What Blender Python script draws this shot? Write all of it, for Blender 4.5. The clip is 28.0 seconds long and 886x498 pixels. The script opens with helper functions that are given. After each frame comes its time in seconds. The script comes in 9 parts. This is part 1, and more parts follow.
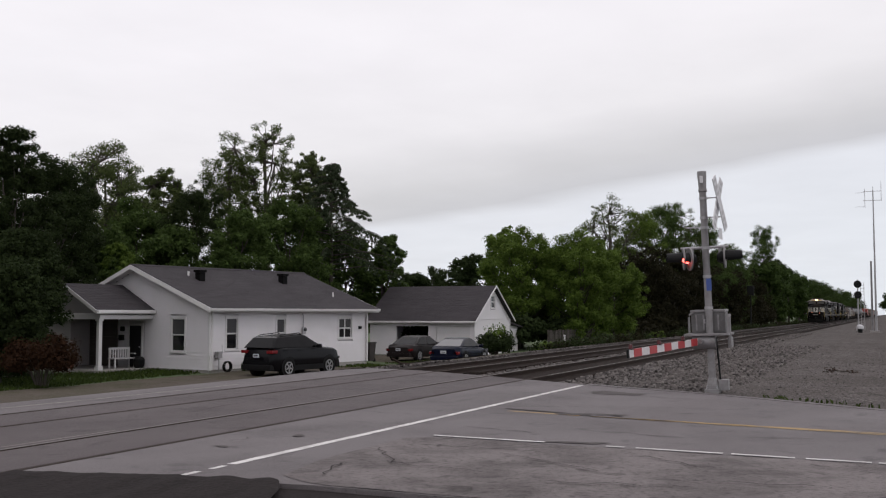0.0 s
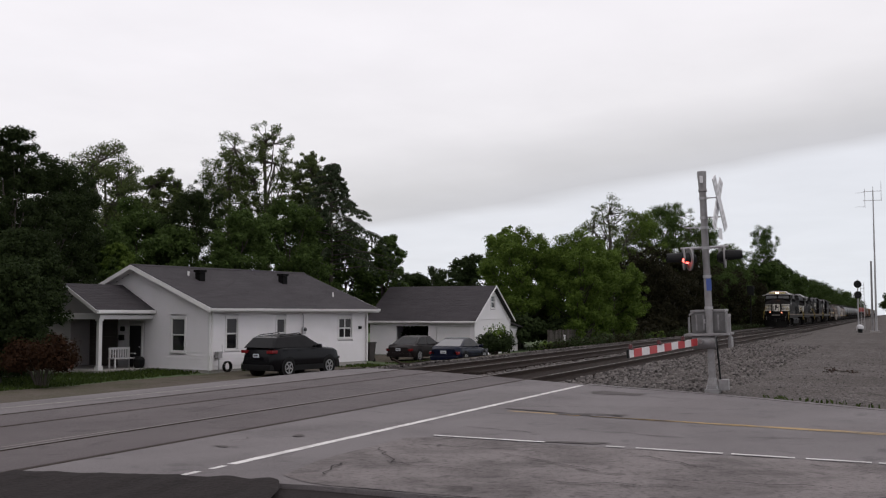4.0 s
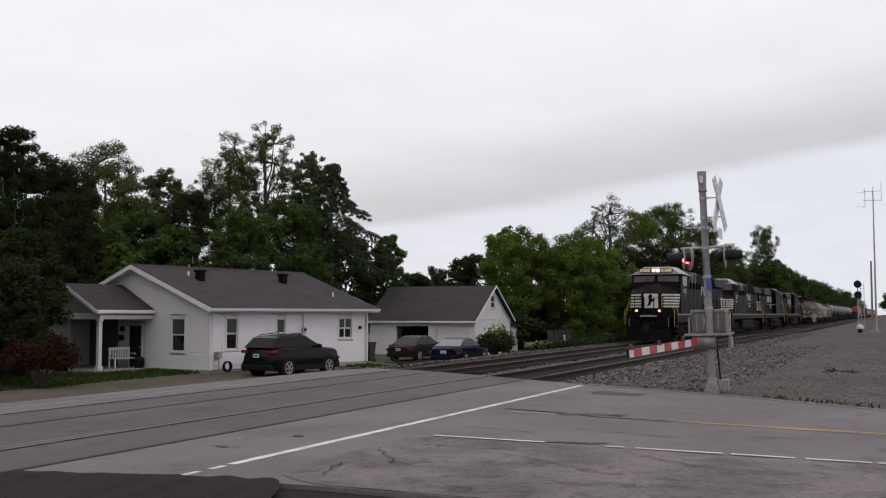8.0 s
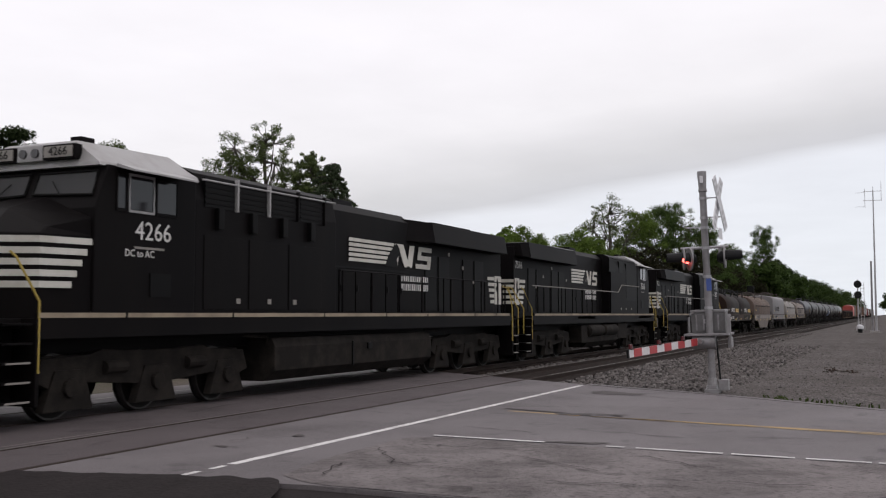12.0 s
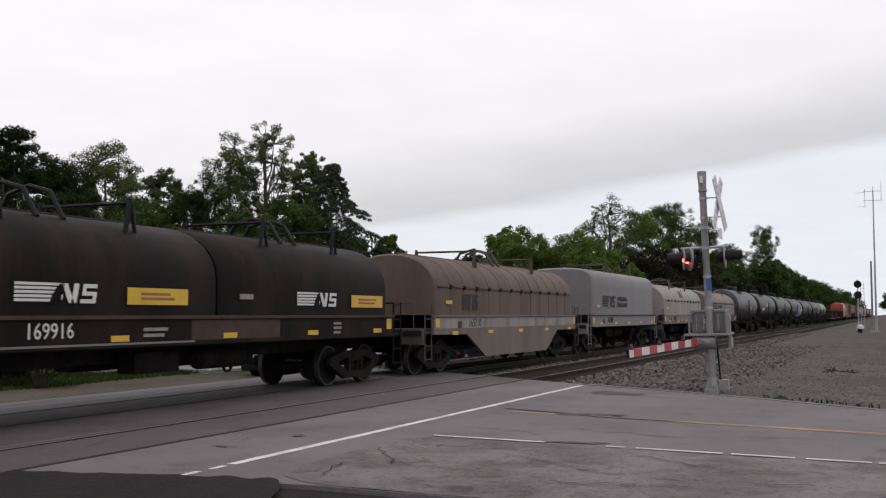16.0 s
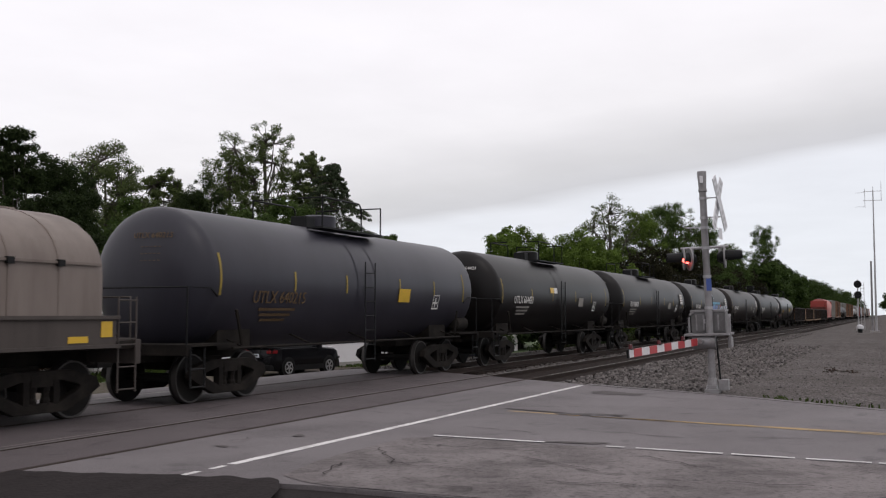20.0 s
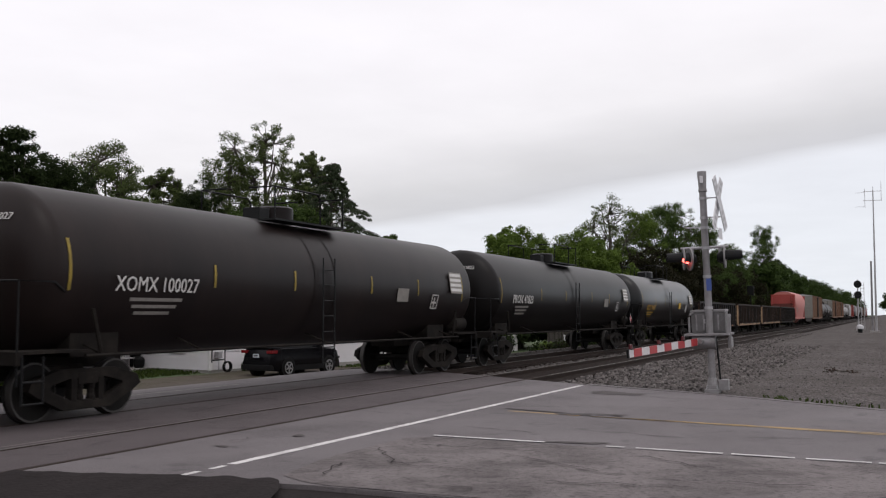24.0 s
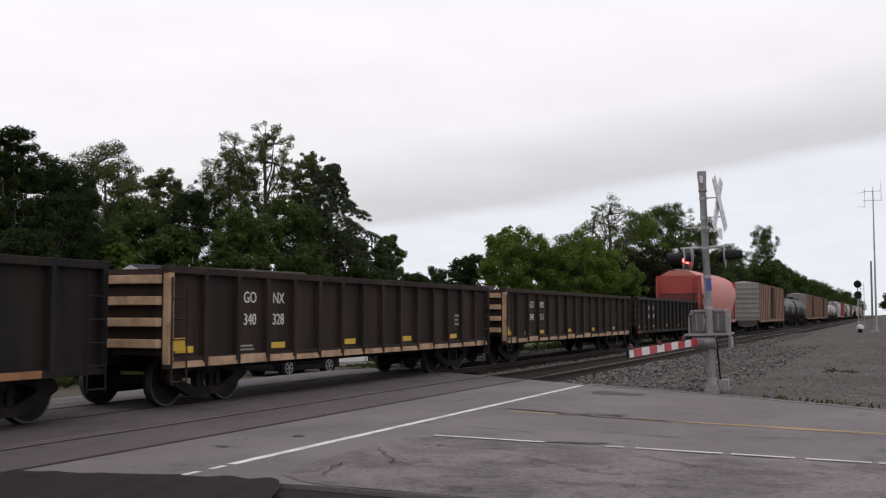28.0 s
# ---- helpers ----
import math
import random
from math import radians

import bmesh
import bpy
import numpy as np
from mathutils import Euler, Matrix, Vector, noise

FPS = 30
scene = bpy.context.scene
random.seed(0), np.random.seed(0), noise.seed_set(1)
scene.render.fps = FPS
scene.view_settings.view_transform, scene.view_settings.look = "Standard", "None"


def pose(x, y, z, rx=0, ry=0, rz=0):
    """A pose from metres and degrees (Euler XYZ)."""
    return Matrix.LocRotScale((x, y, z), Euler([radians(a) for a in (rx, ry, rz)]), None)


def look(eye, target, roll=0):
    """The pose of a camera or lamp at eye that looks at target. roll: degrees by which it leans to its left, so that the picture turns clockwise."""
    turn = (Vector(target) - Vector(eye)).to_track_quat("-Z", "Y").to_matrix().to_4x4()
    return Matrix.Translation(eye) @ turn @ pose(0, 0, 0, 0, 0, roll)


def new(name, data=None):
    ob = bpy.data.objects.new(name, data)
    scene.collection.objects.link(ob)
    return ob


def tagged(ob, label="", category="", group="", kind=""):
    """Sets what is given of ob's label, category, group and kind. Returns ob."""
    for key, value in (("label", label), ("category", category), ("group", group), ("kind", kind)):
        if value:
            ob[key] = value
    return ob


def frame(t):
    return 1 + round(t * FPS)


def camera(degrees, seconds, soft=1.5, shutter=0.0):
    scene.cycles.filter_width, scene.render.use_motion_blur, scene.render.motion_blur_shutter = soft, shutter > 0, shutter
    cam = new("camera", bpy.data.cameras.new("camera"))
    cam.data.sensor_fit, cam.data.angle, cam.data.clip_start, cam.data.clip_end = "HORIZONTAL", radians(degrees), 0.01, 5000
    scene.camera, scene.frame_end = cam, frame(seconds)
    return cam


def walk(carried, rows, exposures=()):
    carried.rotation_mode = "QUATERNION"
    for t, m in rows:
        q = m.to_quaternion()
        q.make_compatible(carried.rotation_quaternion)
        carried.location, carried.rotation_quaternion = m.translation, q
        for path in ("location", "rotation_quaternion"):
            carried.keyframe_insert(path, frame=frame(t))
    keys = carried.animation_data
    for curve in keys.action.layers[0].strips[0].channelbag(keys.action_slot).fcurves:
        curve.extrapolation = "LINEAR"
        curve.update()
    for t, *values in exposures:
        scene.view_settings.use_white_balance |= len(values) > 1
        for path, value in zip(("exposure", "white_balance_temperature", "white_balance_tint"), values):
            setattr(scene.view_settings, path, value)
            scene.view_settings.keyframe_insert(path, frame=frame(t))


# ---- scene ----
# ================= camera =================
cam = camera(47.1, 28.0, soft=1.2, shutter=0.06)
EYE = Vector((0.0, 0.0, 1.727))
AIM = look(EYE, EYE + Vector((0.9131, 0.4023, 0.0639)))
walk(cam, [(0.0, AIM), (28.0, AIM)], exposures=[(0.0, -0.02, 6540, 11.5), (8.0, -0.02, 6540, 11.5), (12.0, 0.07, 6540, 11.5), (28.0, 0.07, 6540, 11.5)])

# ================= sky and light =================
# an overcast deck: darker towards the horizon, brightest overhead, a grey bank low over the railway
world = bpy.data.worlds.new("sky")
scene.world = world
world.use_nodes = True
wt = world.node_tree
wt.nodes.clear()


def wnode(kind, **kw):
    n = wt.nodes.new(kind)
    for k, v in kw.items():
        n.inputs[k].default_value = v
    return n


def wmath(op, a, b=None):
    n = wt.nodes.new("ShaderNodeMath")
    n.operation = op
    for i, v in enumerate((a, b)):
        if v is None:
            continue
        if isinstance(v, (int, float)):
            n.inputs[i].default_value = v
        else:
            wt.links.new(v, n.inputs[i])
    return n.outputs[0]


tc = wnode("ShaderNodeTexCoord")
sep = wnode("ShaderNodeSeparateXYZ")
wt.links.new(tc.outputs["Generated"], sep.inputs[0])
el = wmath("MAXIMUM", sep.outputs["Z"], 0.0)
sky = wnode("ShaderNodeTexSky")
sky.sky_type = "NISHITA"
sky.sun_disc = False
sky.sun_elevation = radians(48)
sky.sun_rotation = radians(200)
blue = wt.nodes.new("ShaderNodeMix")
blue.data_type = "RGBA"
blue.blend_type = "MULTIPLY"
blue.inputs[0].default_value = 1.0
blue.inputs[7].default_value = (0.10, 0.10, 0.10, 1)
wt.links.new(sky.outputs[0], blue.inputs[6])
# cloud texture on a flat deck overhead
deck = wnode("ShaderNodeCombineXYZ")
inv = wmath("DIVIDE", 1.0, wmath("ADD", el, 0.10))
wt.links.new(wmath("MULTIPLY", sep.outputs["X"], inv), deck.inputs[0])
wt.links.new(wmath("MULTIPLY", sep.outputs["Y"], inv), deck.inputs[1])
n1 = wnode("ShaderNodeTexNoise", Scale=0.55, Detail=5.0, Roughness=0.5)
wt.links.new(deck.outputs[0], n1.inputs["Vector"])
n2 = wnode("ShaderNodeTexNoise", Scale=2.1, Detail=4.0, Roughness=0.55)
wt.links.new(deck.outputs[0], n2.inputs["Vector"])
# underside of the deck: it ends beyond a slanting edge above the treetops
edge = wmath("ADD", sep.outputs["Z"], wmath("MULTIPLY", sep.outputs["Y"], 0.155))
edge = wmath("ADD", edge, wmath("MULTIPLY", wmath("SUBTRACT", n1.outputs["Fac"], 0.5), 0.035))
ramp = wnode("ShaderNodeValToRGB")
wt.links.new(edge, ramp.inputs[0])
cr = ramp.color_ramp
cr.elements[0].position, cr.elements[0].color = 0.02, (0.80, 0.84, 0.90, 1)
cr.elements[1].position, cr.elements[1].color = 0.150, (0.80, 0.82, 0.87, 1)
for pos, col in ((0.164, (0.63, 0.63, 0.655, 1)), (0.185, (0.67, 0.665, 0.68, 1)), (0.235, (0.88, 0.865, 0.885, 1)), (0.33, (0.945, 0.925, 0.955, 1))):
    e = cr.elements.new(pos)
    e.color = col
lum = wmath("MULTIPLY", wmath("ADD", wmath("MULTIPLY", n2.outputs["Fac"], 0.14), 0.94), wmath("ADD", 1.0, wmath("MULTIPLY", wmath("POWER", el, 1.5), 0.12)))
cloud = wt.nodes.new("ShaderNodeMix")
cloud.data_type = "RGBA"
cloud.blend_type = "MULTIPLY"
cloud.inputs[0].default_value = 1.0
wt.links.new(ramp.outputs[0], cloud.inputs[6])
comb = wnode("ShaderNodeCombineColor")
for i in range(3):
    wt.links.new(lum, comb.inputs[i])
wt.links.new(comb.outputs[0], cloud.inputs[7])
mixs = wt.nodes.new("ShaderNodeMix")
mixs.data_type = "RGBA"
mixs.inputs[0].default_value = 0.93
wt.links.new(blue.outputs[2], mixs.inputs[6])
wt.links.new(cloud.outputs[2], mixs.inputs[7])
bg = wnode("ShaderNodeBackground", Strength=1.0)
wt.links.new(mixs.outputs[2], bg.inputs[0])
wo = wnode("ShaderNodeOutputWorld")
wt.links.new(bg.outputs[0], wo.inputs[0])

sun_data = bpy.data.lights.new("sun", "SUN")
sun_data.energy, sun_data.angle, sun_data.color = 0.5, radians(25), (1.0, 0.97, 0.93)
sun = new("sun", sun_data)
sun.matrix_world = look((0, 0, 50), (14, 22, 0))

# ================= materials =================
MATS = {}


def material(name, color, rough=0.6, metal=0.0, dirt=None, dirt_amount=0.4, scale=1.5, bump=0.0, bump_scale=60.0, vary=0.0,
             island=0.0, streak=False, fine=0.12, spec=0.5):
    """A painted, stony or metal surface: colour, a blotchy second colour (dirt), fine grain and relief."""
    m = bpy.data.materials.new(name)
    m.use_nodes = True
    t = m.node_tree
    b = t.nodes["Principled BSDF"]
    b.inputs["Roughness"].default_value = rough
    b.inputs["Metallic"].default_value = metal
    b.inputs["Specular IOR Level"].default_value = spec
    co = t.nodes.new("ShaderNodeTexCoord")
    mp = t.nodes.new("ShaderNodeMapping")
    t.links.new(co.outputs["Object"], mp.inputs[0])
    if streak:
        mp.inputs["Scale"].default_value = (1.0, 1.0, 0.16)
    big = t.nodes.new("ShaderNodeTexNoise")
    big.inputs["Scale"].default_value = scale
    big.inputs["Detail"].default_value = 6
    big.inputs["Roughness"].default_value = 0.62
    t.links.new(mp.outputs[0], big.inputs["Vector"])
    grain = t.nodes.new("ShaderNodeTexNoise")
    grain.inputs["Scale"].default_value = bump_scale
    grain.inputs["Detail"].default_value = 3
    t.links.new(co.outputs["Object"], grain.inputs["Vector"])
    rr = t.nodes.new("ShaderNodeValToRGB")
    rr.color_ramp.elements[0].position, rr.color_ramp.elements[1].position = 0.42, 0.72
    t.links.new(big.outputs["Fac"], rr.inputs[0])
    mx = t.nodes.new("ShaderNodeMix")
    mx.data_type = "RGBA"
    mx.inputs[6].default_value = (*color, 1)
    d = dirt or tuple(c * 0.6 for c in color)
    mx.inputs[7].default_value = (*d, 1)
    mul = t.nodes.new("ShaderNodeMath")
    mul.operation = "MULTIPLY"
    mul.inputs[1].default_value = dirt_amount
    t.links.new(rr.outputs[0], mul.inputs[0])
    t.links.new(mul.outputs[0], mx.inputs[0])
    # fine grain lightens and darkens
    hs = t.nodes.new("ShaderNodeHueSaturation")
    t.links.new(mx.outputs[2], hs.inputs["Color"])
    v = t.nodes.new("ShaderNodeMath")
    v.operation = "MULTIPLY_ADD"
    v.inputs[1].default_value, v.inputs[2].default_value = fine * 2, 1 - fine
    t.links.new(grain.outputs["Fac"], v.inputs[0])
    last = v.outputs[0]
    if vary or island:
        r = t.nodes.new("ShaderNodeObjectInfo") if vary else t.nodes.new("ShaderNodeNewGeometry")
        w = t.nodes.new("ShaderNodeMath")
        w.operation = "MULTIPLY_ADD"
        a = vary or island
        w.inputs[1].default_value, w.inputs[2].default_value = 2 * a, 1 - a
        t.links.new(r.outputs["Random"] if vary else r.outputs["Random Per Island"], w.inputs[0])
        z = t.nodes.new("ShaderNodeMath")
        z.operation = "MULTIPLY"
        t.links.new(last, z.inputs[0])
        t.links.new(w.outputs[0], z.inputs[1])
        last = z.outputs[0]
    t.links.new(last, hs.inputs["Value"])
    t.links.new(hs.outputs[0], b.inputs["Base Color"])
    if bump:
        bp = t.nodes.new("ShaderNodeBump")
        bp.inputs["Strength"].default_value = bump
        bp.inputs["Distance"].default_value = 0.02
        t.links.new(grain.outputs["Fac"], bp.inputs["Height"])
        t.links.new(bp.outputs[0], b.inputs["Normal"])
    MATS[name] = m
    return m


def ground_cover(name, color, stain, spots, patch, spot, grain, rough, spec, bump, cracks=0.0, pebbles=False):
    """A ground surface seen at a low angle: broad stains, dark blots, a coarse grain, and hair cracks or pebbles."""
    m = bpy.data.materials.new(name)
    m.use_nodes = True
    t = m.node_tree
    b = t.nodes["Principled BSDF"]
    b.inputs["Roughness"].default_value = rough
    b.inputs["Specular IOR Level"].default_value = spec
    co = t.nodes.new("ShaderNodeTexCoord")

    def noisy(scale, detail, lo, hi, warp=0.0):
        n = t.nodes.new("ShaderNodeTexNoise")
        n.inputs["Scale"].default_value, n.inputs["Detail"].default_value, n.inputs["Roughness"].default_value = scale, detail, 0.65
        n.inputs["Distortion"].default_value = warp
        t.links.new(co.outputs["Object"], n.inputs["Vector"])
        r = t.nodes.new("ShaderNodeMapRange")
        r.inputs[1].default_value, r.inputs[2].default_value = lo, hi
        t.links.new(n.outputs["Fac"], r.inputs[0])
        return r.outputs[0]

    def over(below, colour, amount, factor=1.0):
        x = t.nodes.new("ShaderNodeMix")
        x.data_type = "RGBA"
        k = t.nodes.new("ShaderNodeMath")
        k.operation = "MULTIPLY"
        k.inputs[1].default_value = factor
        t.links.new(amount, k.inputs[0])
        t.links.new(k.outputs[0], x.inputs[0])
        if isinstance(below, tuple):
            x.inputs[6].default_value = (*below, 1)
        else:
            t.links.new(below, x.inputs[6])
        x.inputs[7].default_value = (*colour, 1)
        return x.outputs[2]
    c = over(color, stain, noisy(patch, 8, 0.40, 0.70, 0.4), 0.85)
    c = over(c, spots, noisy(spot, 6, 0.56, 0.72, 0.8), 0.8)
    c = over(c, tuple(min(1, v * 1.5) for v in color), noisy(spot * 2.7, 5, 0.60, 0.80), 0.5)
    fine = noisy(grain, 3, 0.2, 0.8)
    c = over(c, tuple(v * 0.35 for v in stain), noisy(grain * 0.6, 2, 0.52, 0.75), 0.6)
    height = fine
    if pebbles:
        v = t.nodes.new("ShaderNodeTexVoronoi")
        v.inputs["Scale"].default_value = grain
        t.links.new(co.outputs["Object"], v.inputs["Vector"])
        r = t.nodes.new("ShaderNodeMapRange")
        r.inputs[1].default_value, r.inputs[2].default_value = 0.25, 0.65
        t.links.new(v.outputs["Distance"], r.inputs[0])
        c = over(c, tuple(q * 0.3 for q in stain), r.outputs[0], 0.75)
        height = v.outputs["Distance"]
    if cracks:
        v = t.nodes.new("ShaderNodeTexVoronoi")
        v.feature = "DISTANCE_TO_EDGE"
        v.inputs["Scale"].default_value = cracks
        w = t.nodes.new("ShaderNodeTexNoise")
        w.inputs["Scale"].default_value, w.inputs["Detail"].default_value = 2.5, 4
        t.links.new(co.outputs["Object"], w.inputs["Vector"])
        add = t.nodes.new("ShaderNodeMix")
        add.data_type = "RGBA"
        add.inputs[0].default_value = 0.22
        t.links.new(co.outputs["Object"], add.inputs[6])
        t.links.new(w.outputs["Color"], add.inputs[7])
        t.links.new(add.outputs[2], v.inputs["Vector"])
        r = t.nodes.new("ShaderNodeMapRange")
        r.inputs[1].default_value, r.inputs[2].default_value, r.inputs[3].default_value, r.inputs[4].default_value = 0.0, 0.035, 1.0, 0.0
        t.links.new(v.outputs["Distance"], r.inputs[0])
        c = over(c, tuple(q * 0.5 for q in spots), r.outputs[0], 0.8)
    t.links.new(c, b.inputs["Base Color"])
    bp = t.nodes.new("ShaderNodeBump")
    bp.inputs["Strength"].default_value, bp.inputs["Distance"].default_value = bump, 0.02
    t.links.new(height, bp.inputs["Height"])
    t.links.new(bp.outputs[0], b.inputs["Normal"])
    MATS[name] = m
    return m


def glow(name, color, strength):
    m = bpy.data.materials.new(name)
    m.use_nodes = True
    b = m.node_tree.nodes["Principled BSDF"]
    b.inputs["Base Color"].default_value = (*color, 1)
    b.inputs["Emission Color"].default_value = (*color, 1)
    b.inputs["Emission Strength"].default_value = strength
    MATS[name] = m
    return m


def leafy(name, color, spread=0.35):
    """Leaves: each its own green, light coming through them."""
    m = bpy.data.materials.new(name)
    m.use_nodes = True
    t = m.node_tree
    t.nodes.remove(t.nodes["Principled BSDF"])
    out = t.nodes["Material Output"]
    g = t.nodes.new("ShaderNodeNewGeometry")
    ramp = t.nodes.new("ShaderNodeValToRGB")
    lo = tuple(c * (1 - spread) for c in color)
    hi = (color[0] * (1 + spread * 1.2), color[1] * (1 + spread), color[2] * (1 + spread * 0.6))
    ramp.color_ramp.elements[0].color = (*lo, 1)
    ramp.color_ramp.elements[1].color = (*hi, 1)
    t.links.new(g.outputs["Random Per Island"], ramp.inputs[0])
    d = t.nodes.new("ShaderNodeBsdfPrincipled")
    d.inputs["Roughness"].default_value = 0.7
    d.inputs["Specular IOR Level"].default_value = 0.06
    tr = t.nodes.new("ShaderNodeBsdfTranslucent")
    mx = t.nodes.new("ShaderNodeMixShader")
    mx.inputs[0].default_value = 0.3
    t.links.new(ramp.outputs[0], d.inputs["Base Color"])
    t.links.new(ramp.outputs[0], tr.inputs["Color"])
    t.links.new(d.outputs[0], mx.inputs[1])
    t.links.new(tr.outputs[0], mx.inputs[2])
    t.links.new(mx.outputs[0], out.inputs[0])
    MATS[name] = m
    return m


def glassy(name, color, rough=0.05):
    m = bpy.data.materials.new(name)
    m.use_nodes = True
    b = m.node_tree.nodes["Principled BSDF"]
    b.inputs["Base Color"].default_value = (*color, 1)
    b.inputs["Roughness"].default_value = rough
    b.inputs["Specular IOR Level"].default_value = 0.4
    MATS[name] = m
    return m


asphalt = ground_cover("road_asphalt", (0.142, 0.126, 0.130), (0.084, 0.072, 0.075), (0.046, 0.039, 0.041), patch=0.35, spot=1.4, grain=70, rough=0.72, spec=0.35, bump=0.3)
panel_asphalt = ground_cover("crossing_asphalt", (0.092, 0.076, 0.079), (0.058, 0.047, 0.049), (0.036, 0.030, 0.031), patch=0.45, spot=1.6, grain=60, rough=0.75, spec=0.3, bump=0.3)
old_asphalt = ground_cover("old_asphalt", (0.185, 0.163, 0.163), (0.060, 0.050, 0.050), (0.020, 0.016, 0.016), patch=0.9, spot=1.9, grain=24, rough=0.85, spec=0.25, bump=1.0)
tar_mat = material("tar_stain", (0.060, 0.050, 0.050), 0.8, dirt=(0.095, 0.082, 0.082), dirt_amount=0.9, scale=5, fine=0.4, spec=0.3, bump=0.5, bump_scale=40)
crack_mat = material("crack_filler", (0.040, 0.034, 0.034), 0.9, spec=0.1)
white_line = material("white_road_paint", (0.62, 0.60, 0.59), 0.8, dirt=(0.22, 0.20, 0.20), dirt_amount=0.7, scale=3.5, fine=0.2)
yellow_line = material("yellow_road_paint", (0.36, 0.24, 0.10), 0.85, dirt=(0.18, 0.15, 0.13), dirt_amount=0.9, scale=2.5, fine=0.2)
gravel_mat = ground_cover("gravel", (0.170, 0.152, 0.146), (0.090, 0.077, 0.072), (0.028, 0.023, 0.021), patch=0.28, spot=1.3, grain=16, rough=0.95, spec=0.1, bump=1.2, pebbles=True)
ballast_mat = ground_cover("ballast_bed", (0.088, 0.077, 0.073), (0.045, 0.038, 0.036), (0.022, 0.018, 0.017), patch=0.5, spot=1.5, grain=13, rough=0.95, spec=0.1, bump=1.3, pebbles=True)
stone_mat = material("ballast_stone", (0.112, 0.101, 0.098), 0.9, dirt=(0.062, 0.053, 0.048), dirt_amount=0.7, scale=1.2, island=0.68, fine=0.2, spec=0.15)
dark_ground = material("dark_damp_ground", (0.024, 0.020, 0.020), 0.95, spec=0.1, dirt=(0.016, 0.014, 0.014), dirt_amount=0.7, scale=1.2, bump=0.8, bump_scale=20, fine=0.4)
lawn_mat = material("lawn_soil", (0.045, 0.075, 0.022), 0.95, dirt=(0.09, 0.085, 0.05), dirt_amount=0.5, scale=0.25, bump=0.5, bump_scale=12, fine=0.3)
drive_mat = ground_cover("gravel_drive", (0.100, 0.082, 0.072), (0.060, 0.062, 0.034), (0.040, 0.034, 0.028), patch=0.5, spot=1.1, grain=22, rough=0.95, spec=0.1, bump=0.8)
red_soil = material("red_brick_rubble", (0.20, 0.075, 0.05), 0.95, dirt=(0.12, 0.07, 0.05), scale=2, bump=0.8, bump_scale=15, fine=0.3)
rail_mat = material("rusty_rail_steel", (0.030, 0.020, 0.016), 0.75, 0.0, spec=0.15, dirt=(0.04, 0.03, 0.026), scale=2)
rail_top = material("worn_rail_head", (0.15, 0.135, 0.13), 0.55, 0.5, dirt=(0.2, 0.17, 0.16), scale=2)
tie_mat = material("creosoted_tie", (0.030, 0.023, 0.020), 0.95, spec=0.05, dirt=(0.065, 0.053, 0.046), scale=2, vary=0.3, fine=0.3)
bark = material("bark", (0.055, 0.045, 0.038), 0.95, dirt=(0.03, 0.025, 0.02), scale=2, bump=0.6, bump_scale=20)
leaf_oak = leafy("dark_leaves", (0.0238, 0.0365, 0.0138))
leaf_mid = leafy("green_leaves", (0.0540, 0.0864, 0.0254))
# thicket brown, darkened further to carry the shade under the lineside trees
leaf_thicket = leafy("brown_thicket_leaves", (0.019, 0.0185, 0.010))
leaf_row = leafy("lineside_leaves", (0.0367, 0.0614, 0.0170))
leaf_maple = leafy("fresh_leaves", (0.0864, 0.1344, 0.0276))
leaf_airy = leafy("grey_green_leaves", (0.0756, 0.1008, 0.0382))
leaf_spruce = leafy("spruce_needles", (0.0497, 0.0672, 0.0403))
leaf_red = leafy("copper_leaves", (0.030, 0.0150, 0.0085))
grass_leaf = leafy("grass_blades", (0.0389, 0.0595, 0.0170), 0.45)
siding_mat = material("white_vinyl_siding", (0.70, 0.67, 0.69), 0.55, dirt=(0.60, 0.58, 0.57), dirt_amount=0.4, scale=0.9, fine=0.04)
trim_mat = material("white_trim", (0.66, 0.64, 0.645), 0.5, dirt=(0.58, 0.56, 0.54), dirt_amount=0.35, scale=1.5, fine=0.04)
# dark brown that stands in for the shade inside the porch
shade_boards = material("dark_brown_boards", (0.105, 0.088, 0.080), 0.75, dirt=(0.07, 0.06, 0.055), scale=1.2, fine=0.15)
grey_siding = material("grey_porch_siding", (0.30, 0.28, 0.28), 0.7, dirt=(0.22, 0.2, 0.2), scale=1)
shingle_mat = material("grey_shingles", (0.046, 0.041, 0.045), 0.9, spec=0.2, dirt=(0.032, 0.029, 0.032), dirt_amount=0.6, scale=0.6, island=0.10, fine=0.25, bump_scale=40, bump=0.3)
concrete = material("concrete", (0.32, 0.30, 0.29), 0.85, dirt=(0.2, 0.19, 0.18), scale=1.2, bump=0.3, bump_scale=40)
glass_dark = glassy("dark_window_glass", (0.010, 0.010, 0.012))
glass_mid = glassy("curtained_window_glass", (0.055, 0.053, 0.056), 0.12)
# grey base colour carries the sky's reflection in windshields and a rear window
sky_pale_glass = glassy("cab_window_glass", (0.14, 0.138, 0.142), 0.10)
black_door = material("black_door_paint", (0.012, 0.011, 0.012), 0.5)
black_metal = material("black_metal", (0.008, 0.008, 0.0085), 0.55, 0.1, fine=0.2, spec=0.2)
galv = material("galvanised_steel", (0.38, 0.37, 0.38), 0.5, 0.55, dirt=(0.22, 0.205, 0.2), dirt_amount=0.5, scale=4, fine=0.15)
silver_paint = material("weathered_silver_paint", (0.24, 0.23, 0.235), 0.55, 0.25, dirt=(0.13, 0.118, 0.112), dirt_amount=0.6, scale=5, fine=0.15)
